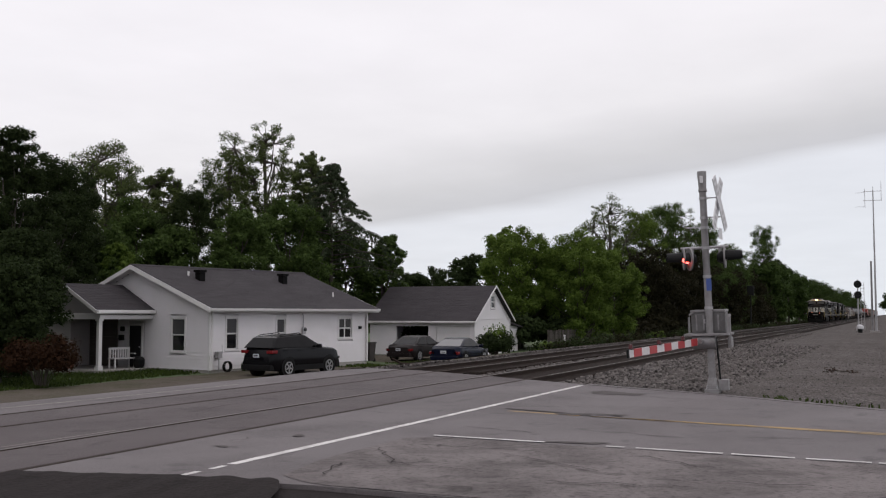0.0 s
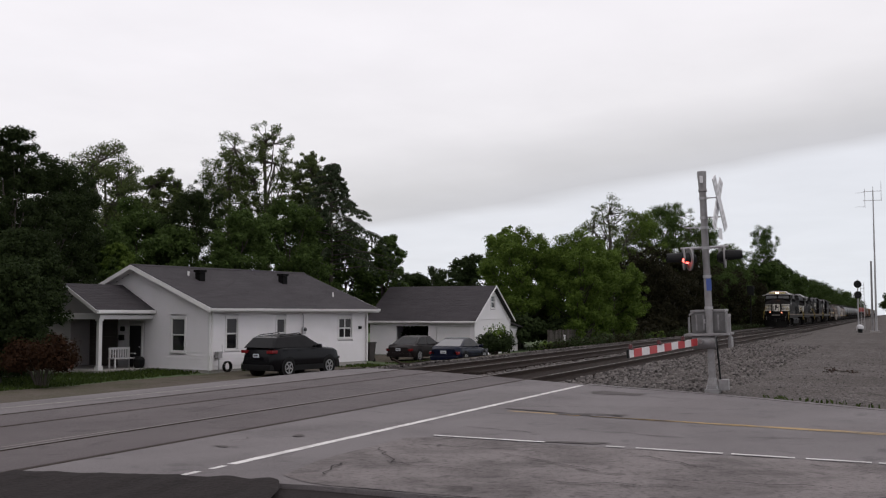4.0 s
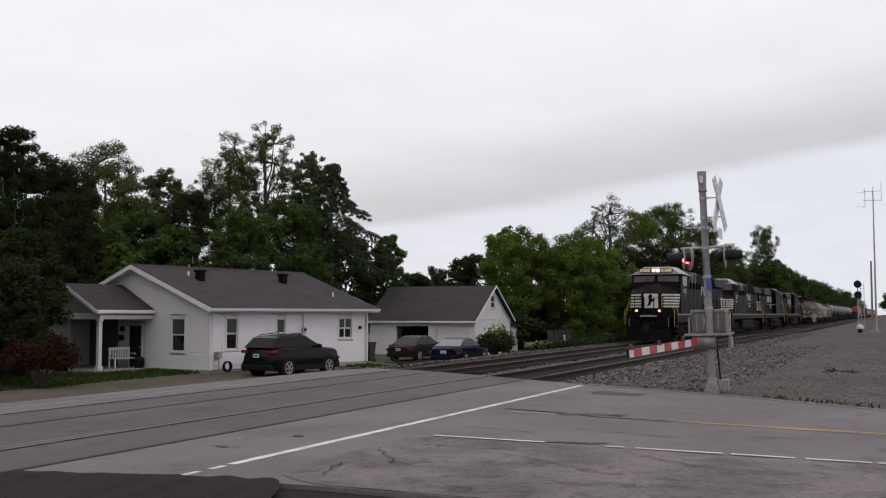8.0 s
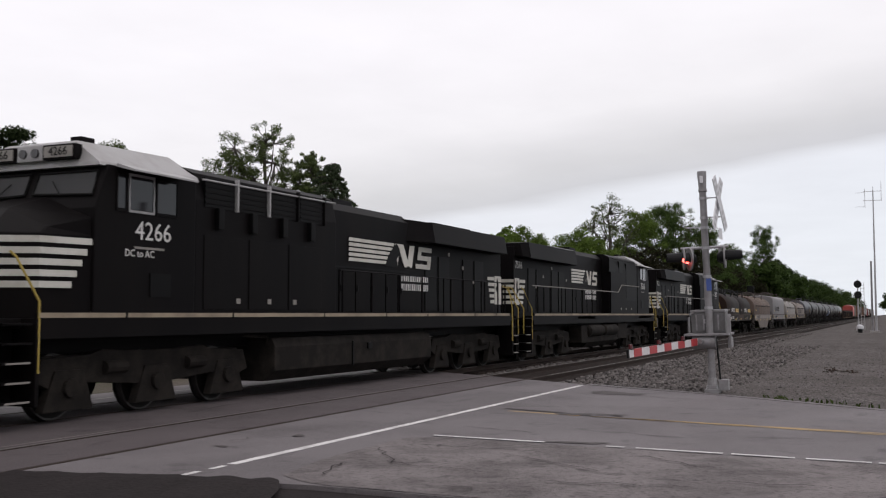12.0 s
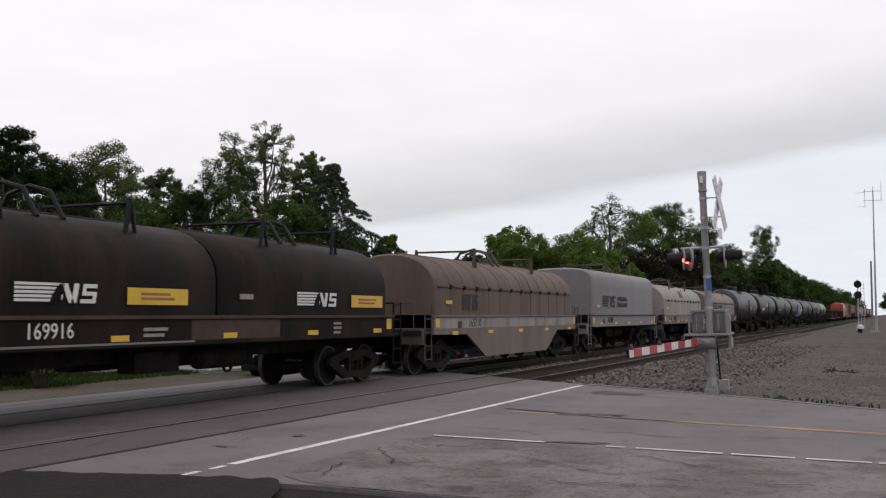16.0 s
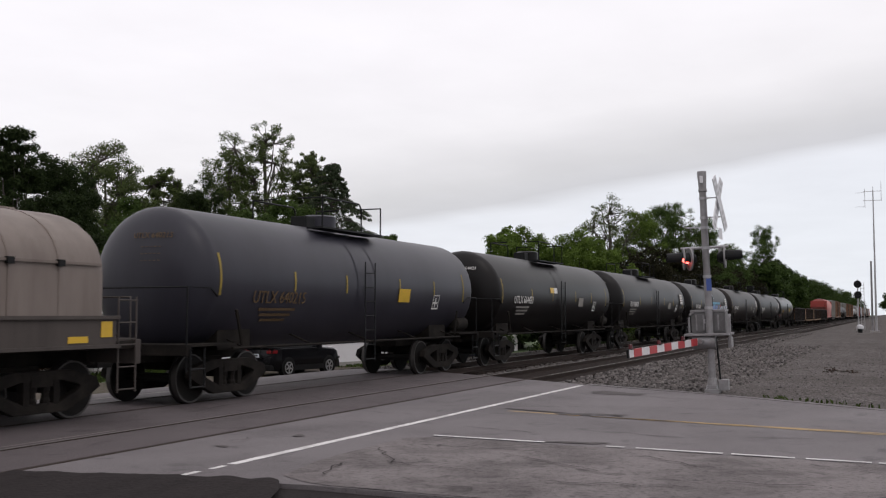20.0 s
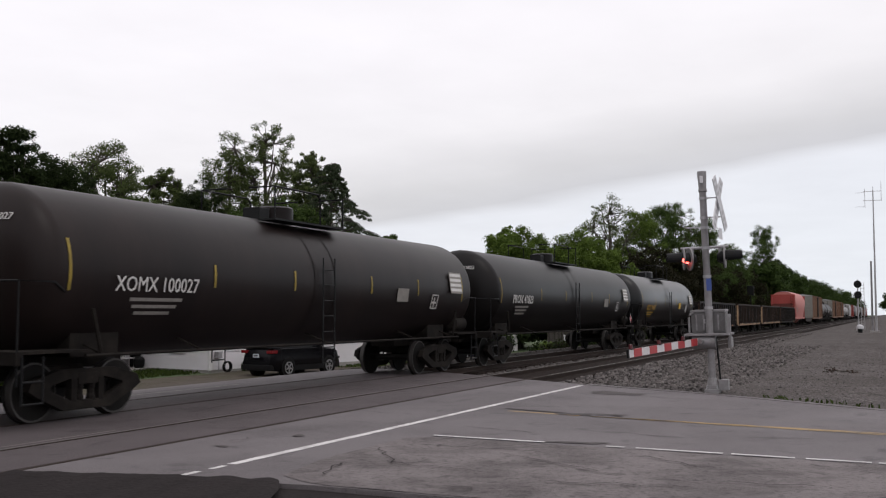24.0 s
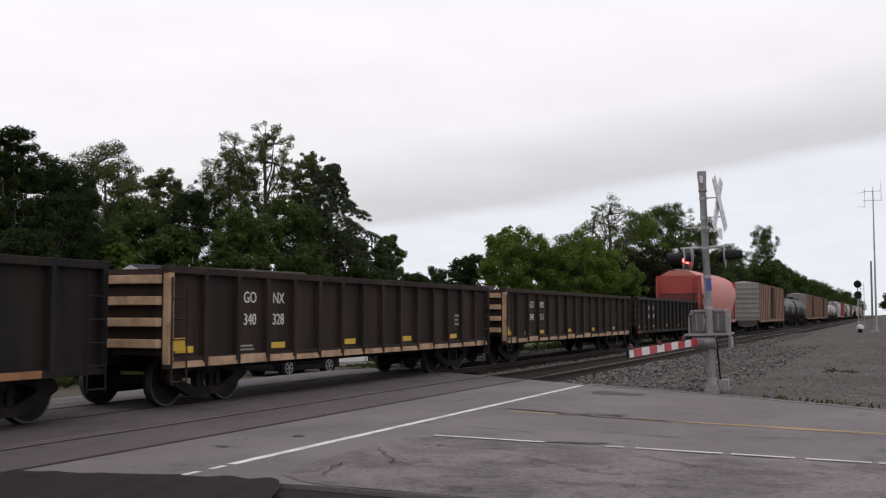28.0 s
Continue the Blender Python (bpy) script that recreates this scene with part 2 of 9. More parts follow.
box_paint = material("dull_grey_box_paint", (0.13, 0.124, 0.126), 0.6, 0.1, dirt=(0.07, 0.064, 0.06), dirt_amount=0.6, scale=5, fine=0.15)
sign_white = material("sign_white", (0.62, 0.61, 0.63), 0.5, dirt=(0.42, 0.4, 0.42), scale=3)
letter_grey = material("worn_sign_lettering", (0.44, 0.43, 0.44), 0.6, dirt=(0.5, 0.49, 0.5), scale=6)
gate_white = material("gate_white_sheeting", (0.58, 0.56, 0.57), 0.5, dirt=(0.4, 0.38, 0.37), scale=3)
gate_lens = glassy("unlit_gate_lamp_red", (0.07, 0.008, 0.010), 0.3)
gate_red = material("gate_red_sheeting", (0.36, 0.025, 0.03), 0.45)
blue_sign = material("blue_sign", (0.05, 0.09, 0.30), 0.5)
wood_fence = material("weathered_fence_boards", (0.052, 0.044, 0.037), 0.9, dirt=(0.05, 0.042, 0.036), scale=1.5, vary=0.3)
bin_mat = material("dark_bin_plastic", (0.03, 0.024, 0.022), 0.6)
suv_paint = material("dark_grey_car_paint", (0.0055, 0.0053, 0.0065), 0.22, 0.0, fine=0.03, dirt_amount=0.1, spec=0.14)
bronze_paint = material("bronze_car_paint", (0.015, 0.0115, 0.0118), 0.28, 0.0, fine=0.03, dirt_amount=0.1, spec=0.14)
navy_paint = material("navy_car_paint", (0.0042, 0.0060, 0.0165), 0.24, 0.0, fine=0.03, dirt_amount=0.1, spec=0.13)
plastic = material("black_plastic", (0.009, 0.009, 0.0095), 0.6, spec=0.12)
rubber = material("tyre_rubber", (0.011, 0.0105, 0.0105), 0.85, spec=0.1)
alloy = material("alloy_wheel", (0.36, 0.36, 0.37), 0.35, 0.5, fine=0.05)
tail_red = glassy("tail_lamp_red", (0.15, 0.008, 0.011), 0.2)
plate_mat = material("plate_white", (0.55, 0.57, 0.62), 0.5)
loco_black = material("locomotive_black", (0.0044, 0.0037, 0.0041), 0.5, spec=0.045, dirt=(0.0092, 0.0075, 0.0068), dirt_amount=0.6, scale=0.7, fine=0.15, streak=True)
loco_panel = material("locomotive_panel_black", (0.0022, 0.0020, 0.0023), 0.55, spec=0.1, dirt=(0.005, 0.0045, 0.004), scale=1.2, fine=0.15)
loco_white = material("locomotive_white", (0.55, 0.53, 0.48), 0.6, dirt=(0.30, 0.27, 0.22), dirt_amount=0.5, scale=2, fine=0.1)
sill_white = material("dusty_sill_stripe", (0.30, 0.24, 0.17), 0.75, dirt=(0.09, 0.065, 0.05), dirt_amount=0.8, scale=1.2, fine=0.2)
roof_grey = material("cab_roof_grey", (0.31, 0.30, 0.30), 0.55, dirt=(0.20, 0.185, 0.175), dirt_amount=0.7, scale=2, streak=True)
truck_dirt = material("grimy_truck_steel", (0.012, 0.0102, 0.0092), 0.85, spec=0.10, dirt=(0.030, 0.025, 0.021), dirt_amount=0.8, scale=2.5, fine=0.3)
wheel_mat = material("wheel_steel", (0.009, 0.008, 0.0075), 0.75, 0.0, spec=0.15, dirt=(0.018, 0.014, 0.012), scale=4, fine=0.3)
tread_mat = material("bright_wheel_tread", (0.055, 0.050, 0.047), 0.5, 0.3)
yellow_rail = material("yellow_handrail", (0.36, 0.26, 0.045), 0.55, dirt=(0.3, 0.21, 0.06), scale=4)
reflector = material("yellow_reflector", (0.58, 0.36, 0.02), 0.4)
lettering = material("white_lettering", (0.62, 0.60, 0.58), 0.6, dirt=(0.35, 0.33, 0.31), dirt_amount=0.4, scale=4)
lettering_dim = material("dim_lettering", (0.24, 0.22, 0.20), 0.7, dirt=(0.10, 0.09, 0.08), scale=6)
lettering_faint = material("faint_brown_lettering", (0.10, 0.058, 0.022), 0.7, dirt=(0.05, 0.03, 0.015), scale=5)
lettering_yellow = material("yellow_lettering", (0.42, 0.24, 0.03), 0.6, dirt=(0.2, 0.12, 0.03), scale=5)
lettering_black = material("black_lettering", (0.014, 0.013, 0.014), 0.7, dirt=(0.045, 0.04, 0.037), dirt_amount=0.5, scale=4)
head_lamp = glow("lit_headlamp", (1.0, 0.52, 0.22), 18.0)
ditch_lamp = glow("lit_ditch_lamp", (1.0, 0.30, 0.15), 4.0)
number_glow = glow("lit_number_board", (0.75, 0.62, 0.34), 0.12)
flash_red = glow("lit_red_flasher", (1.0, 0.10, 0.08), 6.0)
coil_dark = material("sooty_brown_hood", (0.0070, 0.0050, 0.0046), 0.65, spec=0.10, dirt=(0.030, 0.016, 0.012), dirt_amount=0.9, scale=0.9, fine=0.2, streak=True)
coil_tan = material("rust_stained_tan_hood", (0.120, 0.086, 0.069), 0.75, spec=0.3, dirt=(0.058, 0.038, 0.031), dirt_amount=0.7, scale=1.0, fine=0.15, streak=True)
coil_grey = material("light_grey_hood", (0.165, 0.155, 0.157), 0.6, dirt=(0.115, 0.103, 0.10), dirt_amount=0.5, scale=0.8, fine=0.06, streak=True)
coil_white = material("dirty_white_hood", (0.255, 0.235, 0.215), 0.65, dirt=(0.135, 0.115, 0.10), dirt_amount=0.6, scale=1.0, fine=0.08, streak=True)
coil_cream = material("dirty_cream_hood", (0.185, 0.150, 0.130), 0.65, dirt=(0.080, 0.056, 0.045), dirt_amount=0.8, scale=1.0, fine=0.08, streak=True)
belly_tan = material("weathered_tan_belly", (0.150, 0.122, 0.106), 0.75, dirt=(0.075, 0.055, 0.046), dirt_amount=0.7, scale=1.0, fine=0.15, streak=True)
coil_sill_dirty = material("dirty_brown_sill", (0.060, 0.048, 0.042), 0.8, dirt=(0.022, 0.016, 0.014), dirt_amount=0.8, scale=1.2, fine=0.3, streak=True)
reflector_old = material("faded_orange_reflector", (0.27, 0.19, 0.018), 0.6, dirt=(0.12, 0.08, 0.012), dirt_amount=0.7, scale=3)
tank_grey = material("blue_grey_tank", (0.029, 0.0275, 0.037), 0.42, spec=0.27, dirt=(0.013, 0.0125, 0.016), dirt_amount=0.5, scale=0.8, fine=0.08, streak=True)
tank_black = material("black_tank", (0.0045, 0.0038, 0.0040), 0.40, spec=0.18, dirt=(0.0095, 0.0074, 0.0068), dirt_amount=0.6, scale=0.9, fine=0.12, streak=True)
tank_brown = material("dusty_black_tank", (0.0092, 0.0062, 0.0060), 0.42, spec=0.17, dirt=(0.021, 0.0135, 0.0120), dirt_amount=0.7, scale=0.8, fine=0.12, streak=True)
tank_shine = material("glossy_black_tank", (0.0030, 0.0028, 0.0033), 0.30, spec=0.34, dirt=(0.006, 0.0055, 0.0055), dirt_amount=0.4, scale=0.9, fine=0.08, streak=True)
tank_light = material("faded_grey_tank", (0.26, 0.25, 0.245), 0.55, dirt=(0.15, 0.14, 0.13), dirt_amount=0.5, scale=0.9, streak=True)
gon_black = material("worn_black_gondola", (0.0075, 0.0066, 0.0070), 0.7, spec=0.2, dirt=(0.030, 0.018, 0.013), dirt_amount=0.85, scale=1.5, fine=0.3, streak=True)
gon_brown = material("dusty_brown_gondola", (0.016, 0.0115, 0.0098), 0.75, spec=0.2, dirt=(0.046, 0.027, 0.018), dirt_amount=0.85, scale=1.6, fine=0.3, streak=True)
rust_dark = material("dull_dark_rust", (0.050, 0.027, 0.018), 0.85, dirt=(0.022, 0.013, 0.010), dirt_amount=0.8, scale=2.0, fine=0.3)
oily_ballast = material("oily_track_ballast", (0.026, 0.020, 0.018), 0.95, spec=0.05, dirt=(0.016, 0.012, 0.011), dirt_amount=0.7, scale=1.5, bump=1.0, bump_scale=16, fine=0.5)
car_glass = material("tinted_car_glass", (0.004, 0.004, 0.005), 0.06, spec=0.12, fine=0.02, dirt_amount=0.1)
band_white = material("streaked_white_band", (0.26, 0.235, 0.215), 0.7, dirt=(0.10, 0.066, 0.05), dirt_amount=0.8, scale=1.6, fine=0.2, streak=True)
rust_bare = material("rust_scab", (0.28, 0.13, 0.055), 0.85, dirt=(0.12, 0.05, 0.03), dirt_amount=0.7, scale=2.5, fine=0.3)
peeled = material("peeled_tan_paint", (0.42, 0.28, 0.17), 0.85, dirt=(0.14, 0.07, 0.045), dirt_amount=0.9, scale=2.5, fine=0.3)
hopper_red = material("faded_red_hopper", (0.44, 0.14, 0.12), 0.6, dirt=(0.36, 0.16, 0.14), dirt_amount=0.5, scale=0.8, streak=True)
hopper_end = material("red_hopper_end", (0.32, 0.045, 0.035), 0.6, dirt=(0.2, 0.03, 0.025), scale=1)
hopper_grey = material("grey_hopper", (0.28, 0.27, 0.265), 0.6, dirt=(0.18, 0.165, 0.155), scale=0.8, streak=True)
box_brown = material("brown_boxcar", (0.17, 0.085, 0.045), 0.7, dirt=(0.10, 0.05, 0.03), scale=0.8, streak=True)
box_end = material("grey_boxcar_end", (0.22, 0.21, 0.19), 0.7, dirt=(0.15, 0.13, 0.11), scale=0.9)
box_roof = material("pale_boxcar_roof", (0.42, 0.42, 0.42), 0.5, 0.3, dirt=(0.3, 0.28, 0.26), scale=1)
graffiti_blue = material("pale_blue_spray_paint", (0.22, 0.30, 0.52), 0.6, dirt=(0.13, 0.18, 0.34), dirt_amount=0.5, scale=2)
graffiti_sky = material("cyan_spray_paint", (0.10, 0.30, 0.42), 0.6, dirt=(0.05, 0.12, 0.2), dirt_amount=0.6, scale=3)
graffiti_white = material("white_spray_paint", (0.52, 0.55, 0.60), 0.6, dirt=(0.25, 0.30, 0.42), dirt_amount=0.6, scale=3)
graffiti_yellow = material("ochre_spray_paint", (0.42, 0.28, 0.06), 0.6)
graffiti_red = material("red_spray_paint", (0.34, 0.05, 0.05), 0.6)
# ================= building helpers =================


def thing(name, label, category, m=None, group="", kind=""):
    ob = new(name)
    ob.empty_display_size = 0.3
    if m is not None:
        ob.matrix_basis = m
    return tagged(ob, label, category, group, kind)


def to_mesh(bm, name, mat, smooth=False, bevel=0.0):
    bmesh.ops.recalc_face_normals(bm, faces=bm.faces)
    if bevel:
        es = [e for e in bm.edges if len(e.link_faces) == 2 and e.calc_face_angle(0) > 0.6]
        bmesh.ops.bevel(bm, geom=es, offset=bevel, segments=2, affect="EDGES", profile=0.7)
    me = bpy.data.meshes.new(name)
    bm.to_mesh(me)
    bm.free()
    for mm in mat if isinstance(mat, (list, tuple)) else [mat]:
        me.materials.append(mm)
    if smooth:
        me.polygons.foreach_set("use_smooth", [True] * len(me.polygons))
        me.set_sharp_from_angle(angle=radians(38))
    return me


def part(name, bm, mat, parent, label="", smooth=False, bevel=0.0, at=None):
    me = bm if isinstance(bm, bpy.types.Mesh) else to_mesh(bm, name, mat, smooth, bevel)
    ob = new(name, me)
    ob.parent = parent
    if at is not None:
        ob.matrix_basis = at
    if label:
        ob["label"] = label
    return ob


def structure(name, bm, mat, label, category, smooth=False, kind="structure"):
    ob = new(name, to_mesh(bm, name, mat, smooth))
    return tagged(ob, label, category, kind=kind)


def box(bm, x0, x1, y0, y1, z0, z1, m=None, mi=0):
    vs = [bm.verts.new((x, y, z)) for x in (x0, x1) for y in (y0, y1) for z in (z0, z1)]
    if m is not None:
        for v in vs:
            v.co = m @ v.co
    for f in ((0, 1, 3, 2), (4, 6, 7, 5), (0, 4, 5, 1), (2, 3, 7, 6), (0, 2, 6, 4), (1, 5, 7, 3)):
        bm.faces.new([vs[i] for i in f]).material_index = mi
    return vs


def prism(bm, pts, a0, a1, axis="x"):
    """A flat outline drawn out along an axis. axis x: outline in (y, z); y: in (x, z); z: in (x, y)."""
    def P(a, p):
        return {"x": (a, p[0], p[1]), "y": (p[0], a, p[1]), "z": (p[0], p[1], a)}[axis]
    A = [bm.verts.new(P(a0, p)) for p in pts]
    B = [bm.verts.new(P(a1, p)) for p in pts]
    n = len(pts)
    bm.faces.new(A)
    bm.faces.new(B[::-1])
    for i in range(n):
        bm.faces.new([A[i], B[i], B[(i + 1) % n], A[(i + 1) % n]])


def rings(bm, loops, close=True):
    """A skin over loops of points with equal counts, with both ends closed."""
    R = [[bm.verts.new(p) for p in lp] for lp in loops]
    n = len(R[0])
    for a, b in zip(R, R[1:]):
        for i in range(n):
            bm.faces.new([a[i], a[(i + 1) % n], b[(i + 1) % n], b[i]])
    if close:
        bm.faces.new(R[0][::-1])
        bm.faces.new(R[-1])


def tube(bm, path, r, n=6):
    """A round bar along a path; r: one radius, or one for each point."""
    path = [Vector(p) for p in path]
    rs = r if isinstance(r, (list, tuple)) else [r] * len(path)
    loops = []
    for i, p in enumerate(path):
        d = (path[min(i + 1, len(path) - 1)] - path[max(i - 1, 0)]).normalized()
        up = Vector((0, 0, 1)) if abs(d.z) < 0.9 else Vector((1, 0, 0))
        a = d.cross(up).normalized()
        b = a.cross(d)
        loops.append([p + (a * math.cos(k) + b * math.sin(k)) * rs[i] for k in (2 * math.pi * j / n for j in range(n))])
    rings(bm, loops)


def disc(bm, c, axis, r, w, n=20, hub=None):
    """A short round drum centred at c along axis."""
    a = Vector(axis).normalized() * (w / 2)
    c = Vector(c)
    tube(bm, [c - a, c + a], r, n)


def one(fn, *args, **kw):
    bm = bmesh.new()
    fn(bm, *args, **kw)
    return bm


def boxes(*rows):
    bm = bmesh.new()
    for r in rows:
        box(bm, *r)
    return bm


def tubes(paths, r, n=6):
    bm = bmesh.new()
    for p in paths:
        tube(bm, p, r, n)
    return bm


def writing(name, text, size, mat, parent, m, align="CENTER", narrow=1.0, depth=0.004):
    """Lettering as a thin raised mesh; m: the pose of its plane."""
    cu = bpy.data.curves.new("t", "FONT")
    cu.body, cu.size, cu.align_x, cu.align_y, cu.extrude, cu.resolution_u = text, size, align, "CENTER", depth, 2
    ob = bpy.data.objects.new("t", cu)
    me = bpy.data.meshes.new_from_object(ob)
    bpy.data.objects.remove(ob)
    me.name = name
    me.transform(Matrix.Diagonal((narrow, 1, 1, 1)))
    me.materials.clear()
    me.materials.append(mat)
    o = new(name, me)
    o.parent = parent
    o.matrix_basis = m
    return o


def near_side(x, y, z):
    """The pose of writing on a face that looks towards -y."""
    return pose(x, y, z, 90, 0, 0)


def far_side(x, y, z):
    return pose(x, y, z, 90, 0, 180)


def front_end(x, y, z):
    """Writing on a face that looks towards -x."""
    return pose(x, y, z, 90, 0, -90)


# ================= trees =================


def leaf_mesh(name, centers, radii, counts, size, mat, rng, droop=0.0, flat=0.0):
    """Many small pointed leaves strewn round clump centres."""
    tot = int(np.sum(counts))
    idx = np.repeat(np.arange(len(centers)), counts)
    off = rng.normal(0, 1, (tot, 3))
    off /= np.linalg.norm(off, axis=1)[:, None]
    out = off + rng.normal(0, 0.55, (tot, 3))
    out[:, 2] += 0.55
    out /= np.linalg.norm(out, axis=1)[:, None]
    off *= (rng.uniform(0.15, 1, tot) ** 0.5)[:, None] * rng.choice((0.82, 1.0, 1.12), tot)[:, None]
    off[:, 2] *= (1 - flat) * 0.8
    c = centers[idx] + off * radii[idx][:, None]
    # each leaf lies roughly across the way out of its clump
    a = rng.normal(0, 1, (tot, 3))
    a[:, 2] -= droop
    if not droop:
        a -= out * np.sum(a * out, axis=1)[:, None]
    a /= np.linalg.norm(a, axis=1)[:, None]
    b = np.cross(out, a)
    b /= np.linalg.norm(b, axis=1)[:, None] + 1e-6
    s = size * rng.uniform(0.6, 1.35, tot)[:, None]
    n = np.cross(a, b) * s * 0.25
    v = np.empty((tot, 3, 3))
    v[:, 0] = c - a * s
    v[:, 1] = c + a * s * 0.55 + b * s * 0.62 + n
    v[:, 2] = c + a * s * 0.75 - b * s * 0.50 + n
    me = bpy.data.meshes.new(name)
    me.vertices.add(tot * 3)
    me.vertices.foreach_set("co", v.reshape(-1))
    me.loops.add(tot * 3)
    me.loops.foreach_set("vertex_index", np.arange(tot * 3, dtype=np.int32))
    me.polygons.add(tot)
    me.polygons.foreach_set("loop_start", np.arange(0, tot * 3, 3, dtype=np.int32))
    me.materials.append(mat)
    me.update(calc_edges=True)
    return me


TREE_KINDS = {
    # leaf material, crown base share, boughs, clumps a bough, leaves, leaf size, bough share, clump share, words
    "oak": (leaf_mid, 0.06, 24, 15, 44000, 0.095, 0.44, 0.15, "dense dark green broadleaf tree in full leaf"),
    "near": (leaf_oak, 0.03, 24, 15, 52000, 0.072, 0.46, 0.16, "dark green broadleaf tree close beside the house"),
    "dark": (leaf_thicket, 0.02, 17, 12, 21000, 0.13, 0.48, 0.19, "overgrown thicket tree beside the railway, its brown darkened for shade"),
    "maple": (leaf_maple, 0.02, 30, 14, 54000, 0.088, 0.38, 0.13, "rounded fresh green maple tree in full leaf"),
    "airy": (leaf_airy, 0.50, 13, 17, 26000, 0.080, 0.0, 0.15, "tall loose tree with sky showing between limbs"),
    "open": (leaf_airy, 0.38, 14, 15, 17000, 0.080, 0.0, 0.12, "tall open tree with dark limbs against the sky"),
    "poplar": (leaf_airy, 0.34, 13, 17, 28000, 0.080, 0.0, 0.20, "tall narrow green tree with upright limbs"),
    "bare": (leaf_airy, 0.42, 12, 14, 6000, 0.095, 0.0, 0.13, "thinly leaved tall tree with bare branches"),
    "far": (leaf_oak, 0.05, 9, 9, 9000, 0.24, 0.46, 0.20, "distant dark green tree in full leaf"),
    "row": (leaf_row, 0.03, 11, 9, 10000, 0.28, 0.48, 0.20, "green lineside tree in a long row beside the tracks"),
}


def tree(kind, x, y, height, half, seed, ground=-1.0):
    """Trunk, limbs to the boughs of the crown, twigs to the leaf clumps."""
    mat, base, nb, nc, nleaf, size, bshare, cshare, words = TREE_KINDS[kind]
    rng = np.random.default_rng(seed)
    t = thing("tree", words, "tree", pose(x, y, ground, 0, 0, rng.uniform(0, 360)), group="trees round the crossing")
    bm = bmesh.new()
    loose = bshare == 0
    zm, zh = height * (1 + base) / 2, height * (1 - base) / 2
    r0 = 0.015 * height + 0.05
    sway = rng.uniform(-0.03, 0.03, 2) * height

    def stem(k):
        return Vector((sway[0] * k + 0.15 * math.sin(k * 5 + seed), sway[1] * k, height * (0.86 if loose else 0.7) * k - 0.15))
    tube(bm, [stem(k) for k in (0, 0.2, 0.4, 0.6, 0.8, 1.0)], [r0 * 1.35, r0, r0 * 0.85, r0 * 0.6, r0 * 0.35, 0.03], 8)

    def limb(c):
        k = min(max((c.z - 0.4 * half) / height * (1.0 if loose else 1.1), 0.15), 0.93)
        p = stem(k)
        if (c - p).length > 0.4:
            mid = p.lerp(c, 0.5) + Vector((rng.uniform(-0.25, 0.25), rng.uniform(-0.25, 0.25), -0.10 * (c - p).length))
            rr = r0 * 0.42 * (1 - k * 0.5)
            tube(bm, [p, mid, c], [rr, rr * 0.7, rr * 0.4], 5)
    if loose:
        # clumps all through an uneven egg, each tied to the nearest bough
        n = nb * nc
        u = rng.uniform(-1, 1, n)
        ang = rng.uniform(0, 2 * math.pi, n)
        deep = rng.uniform(0.12, 1, n) ** 0.42
        lob = 1 + 0.16 * np.sin(ang * 3 + seed) + 0.14 * np.sin(ang * 2 + u * 5 + seed * 2)
        ring = np.sqrt(1 - u * u) * deep * lob * half * 0.92
        cs = np.stack([np.cos(ang) * ring, np.sin(ang) * ring, zm + u * deep * zh * 0.94], 1)
        hubs = cs[rng.choice(n, nb, replace=False)] * np.array([0.8, 0.8, 0.97])
        for c in hubs:
            limb(Vector(c))
        for e in cs:
            c = Vector(hubs[np.argmin(np.sum((hubs - e) ** 2, axis=1))])
            e = Vector(e)
            tube(bm, [c, c.lerp(e, 0.6) + Vector((0, 0, -0.06)), e], [0.05, 0.03, 0.012], 4)
    else:
        cs = []
        for i in range(nb):
            u = -0.9 + 1.9 * ((i + rng.uniform(0.05, 0.95)) / nb)
            a = i * 2.4 + rng.uniform(-0.7, 0.7)
            br = half * bshare * rng.uniform(0.6, 1.25)
            ring = math.sqrt(max(1 - u * u, 0.06)) * rng.uniform(0.6, 1.05)
            c = Vector((math.cos(a) * ring * (half - br * 0.7), math.sin(a) * ring * (half - br * 0.7), zm + u * (zh - br * 0.7)))
            limb(c)
            for j in range(nc):
                d = Vector(rng.normal(0, 1, 3)).normalized()
                d.z *= 0.85
                cs.append(tuple(c + d * br * rng.uniform(0.3, 1.0) ** 0.5))
        cs = np.array(cs)
    rs = half * cshare * rng.uniform(0.5, 1.4, len(cs))
    w = rs ** 2
    part("crown", leaf_mesh("crown", cs, rs, np.maximum((w / w.sum() * nleaf).astype(int), 5), size, mat, rng), mat, t)
    part("trunk", bm, bark, t)
    return t


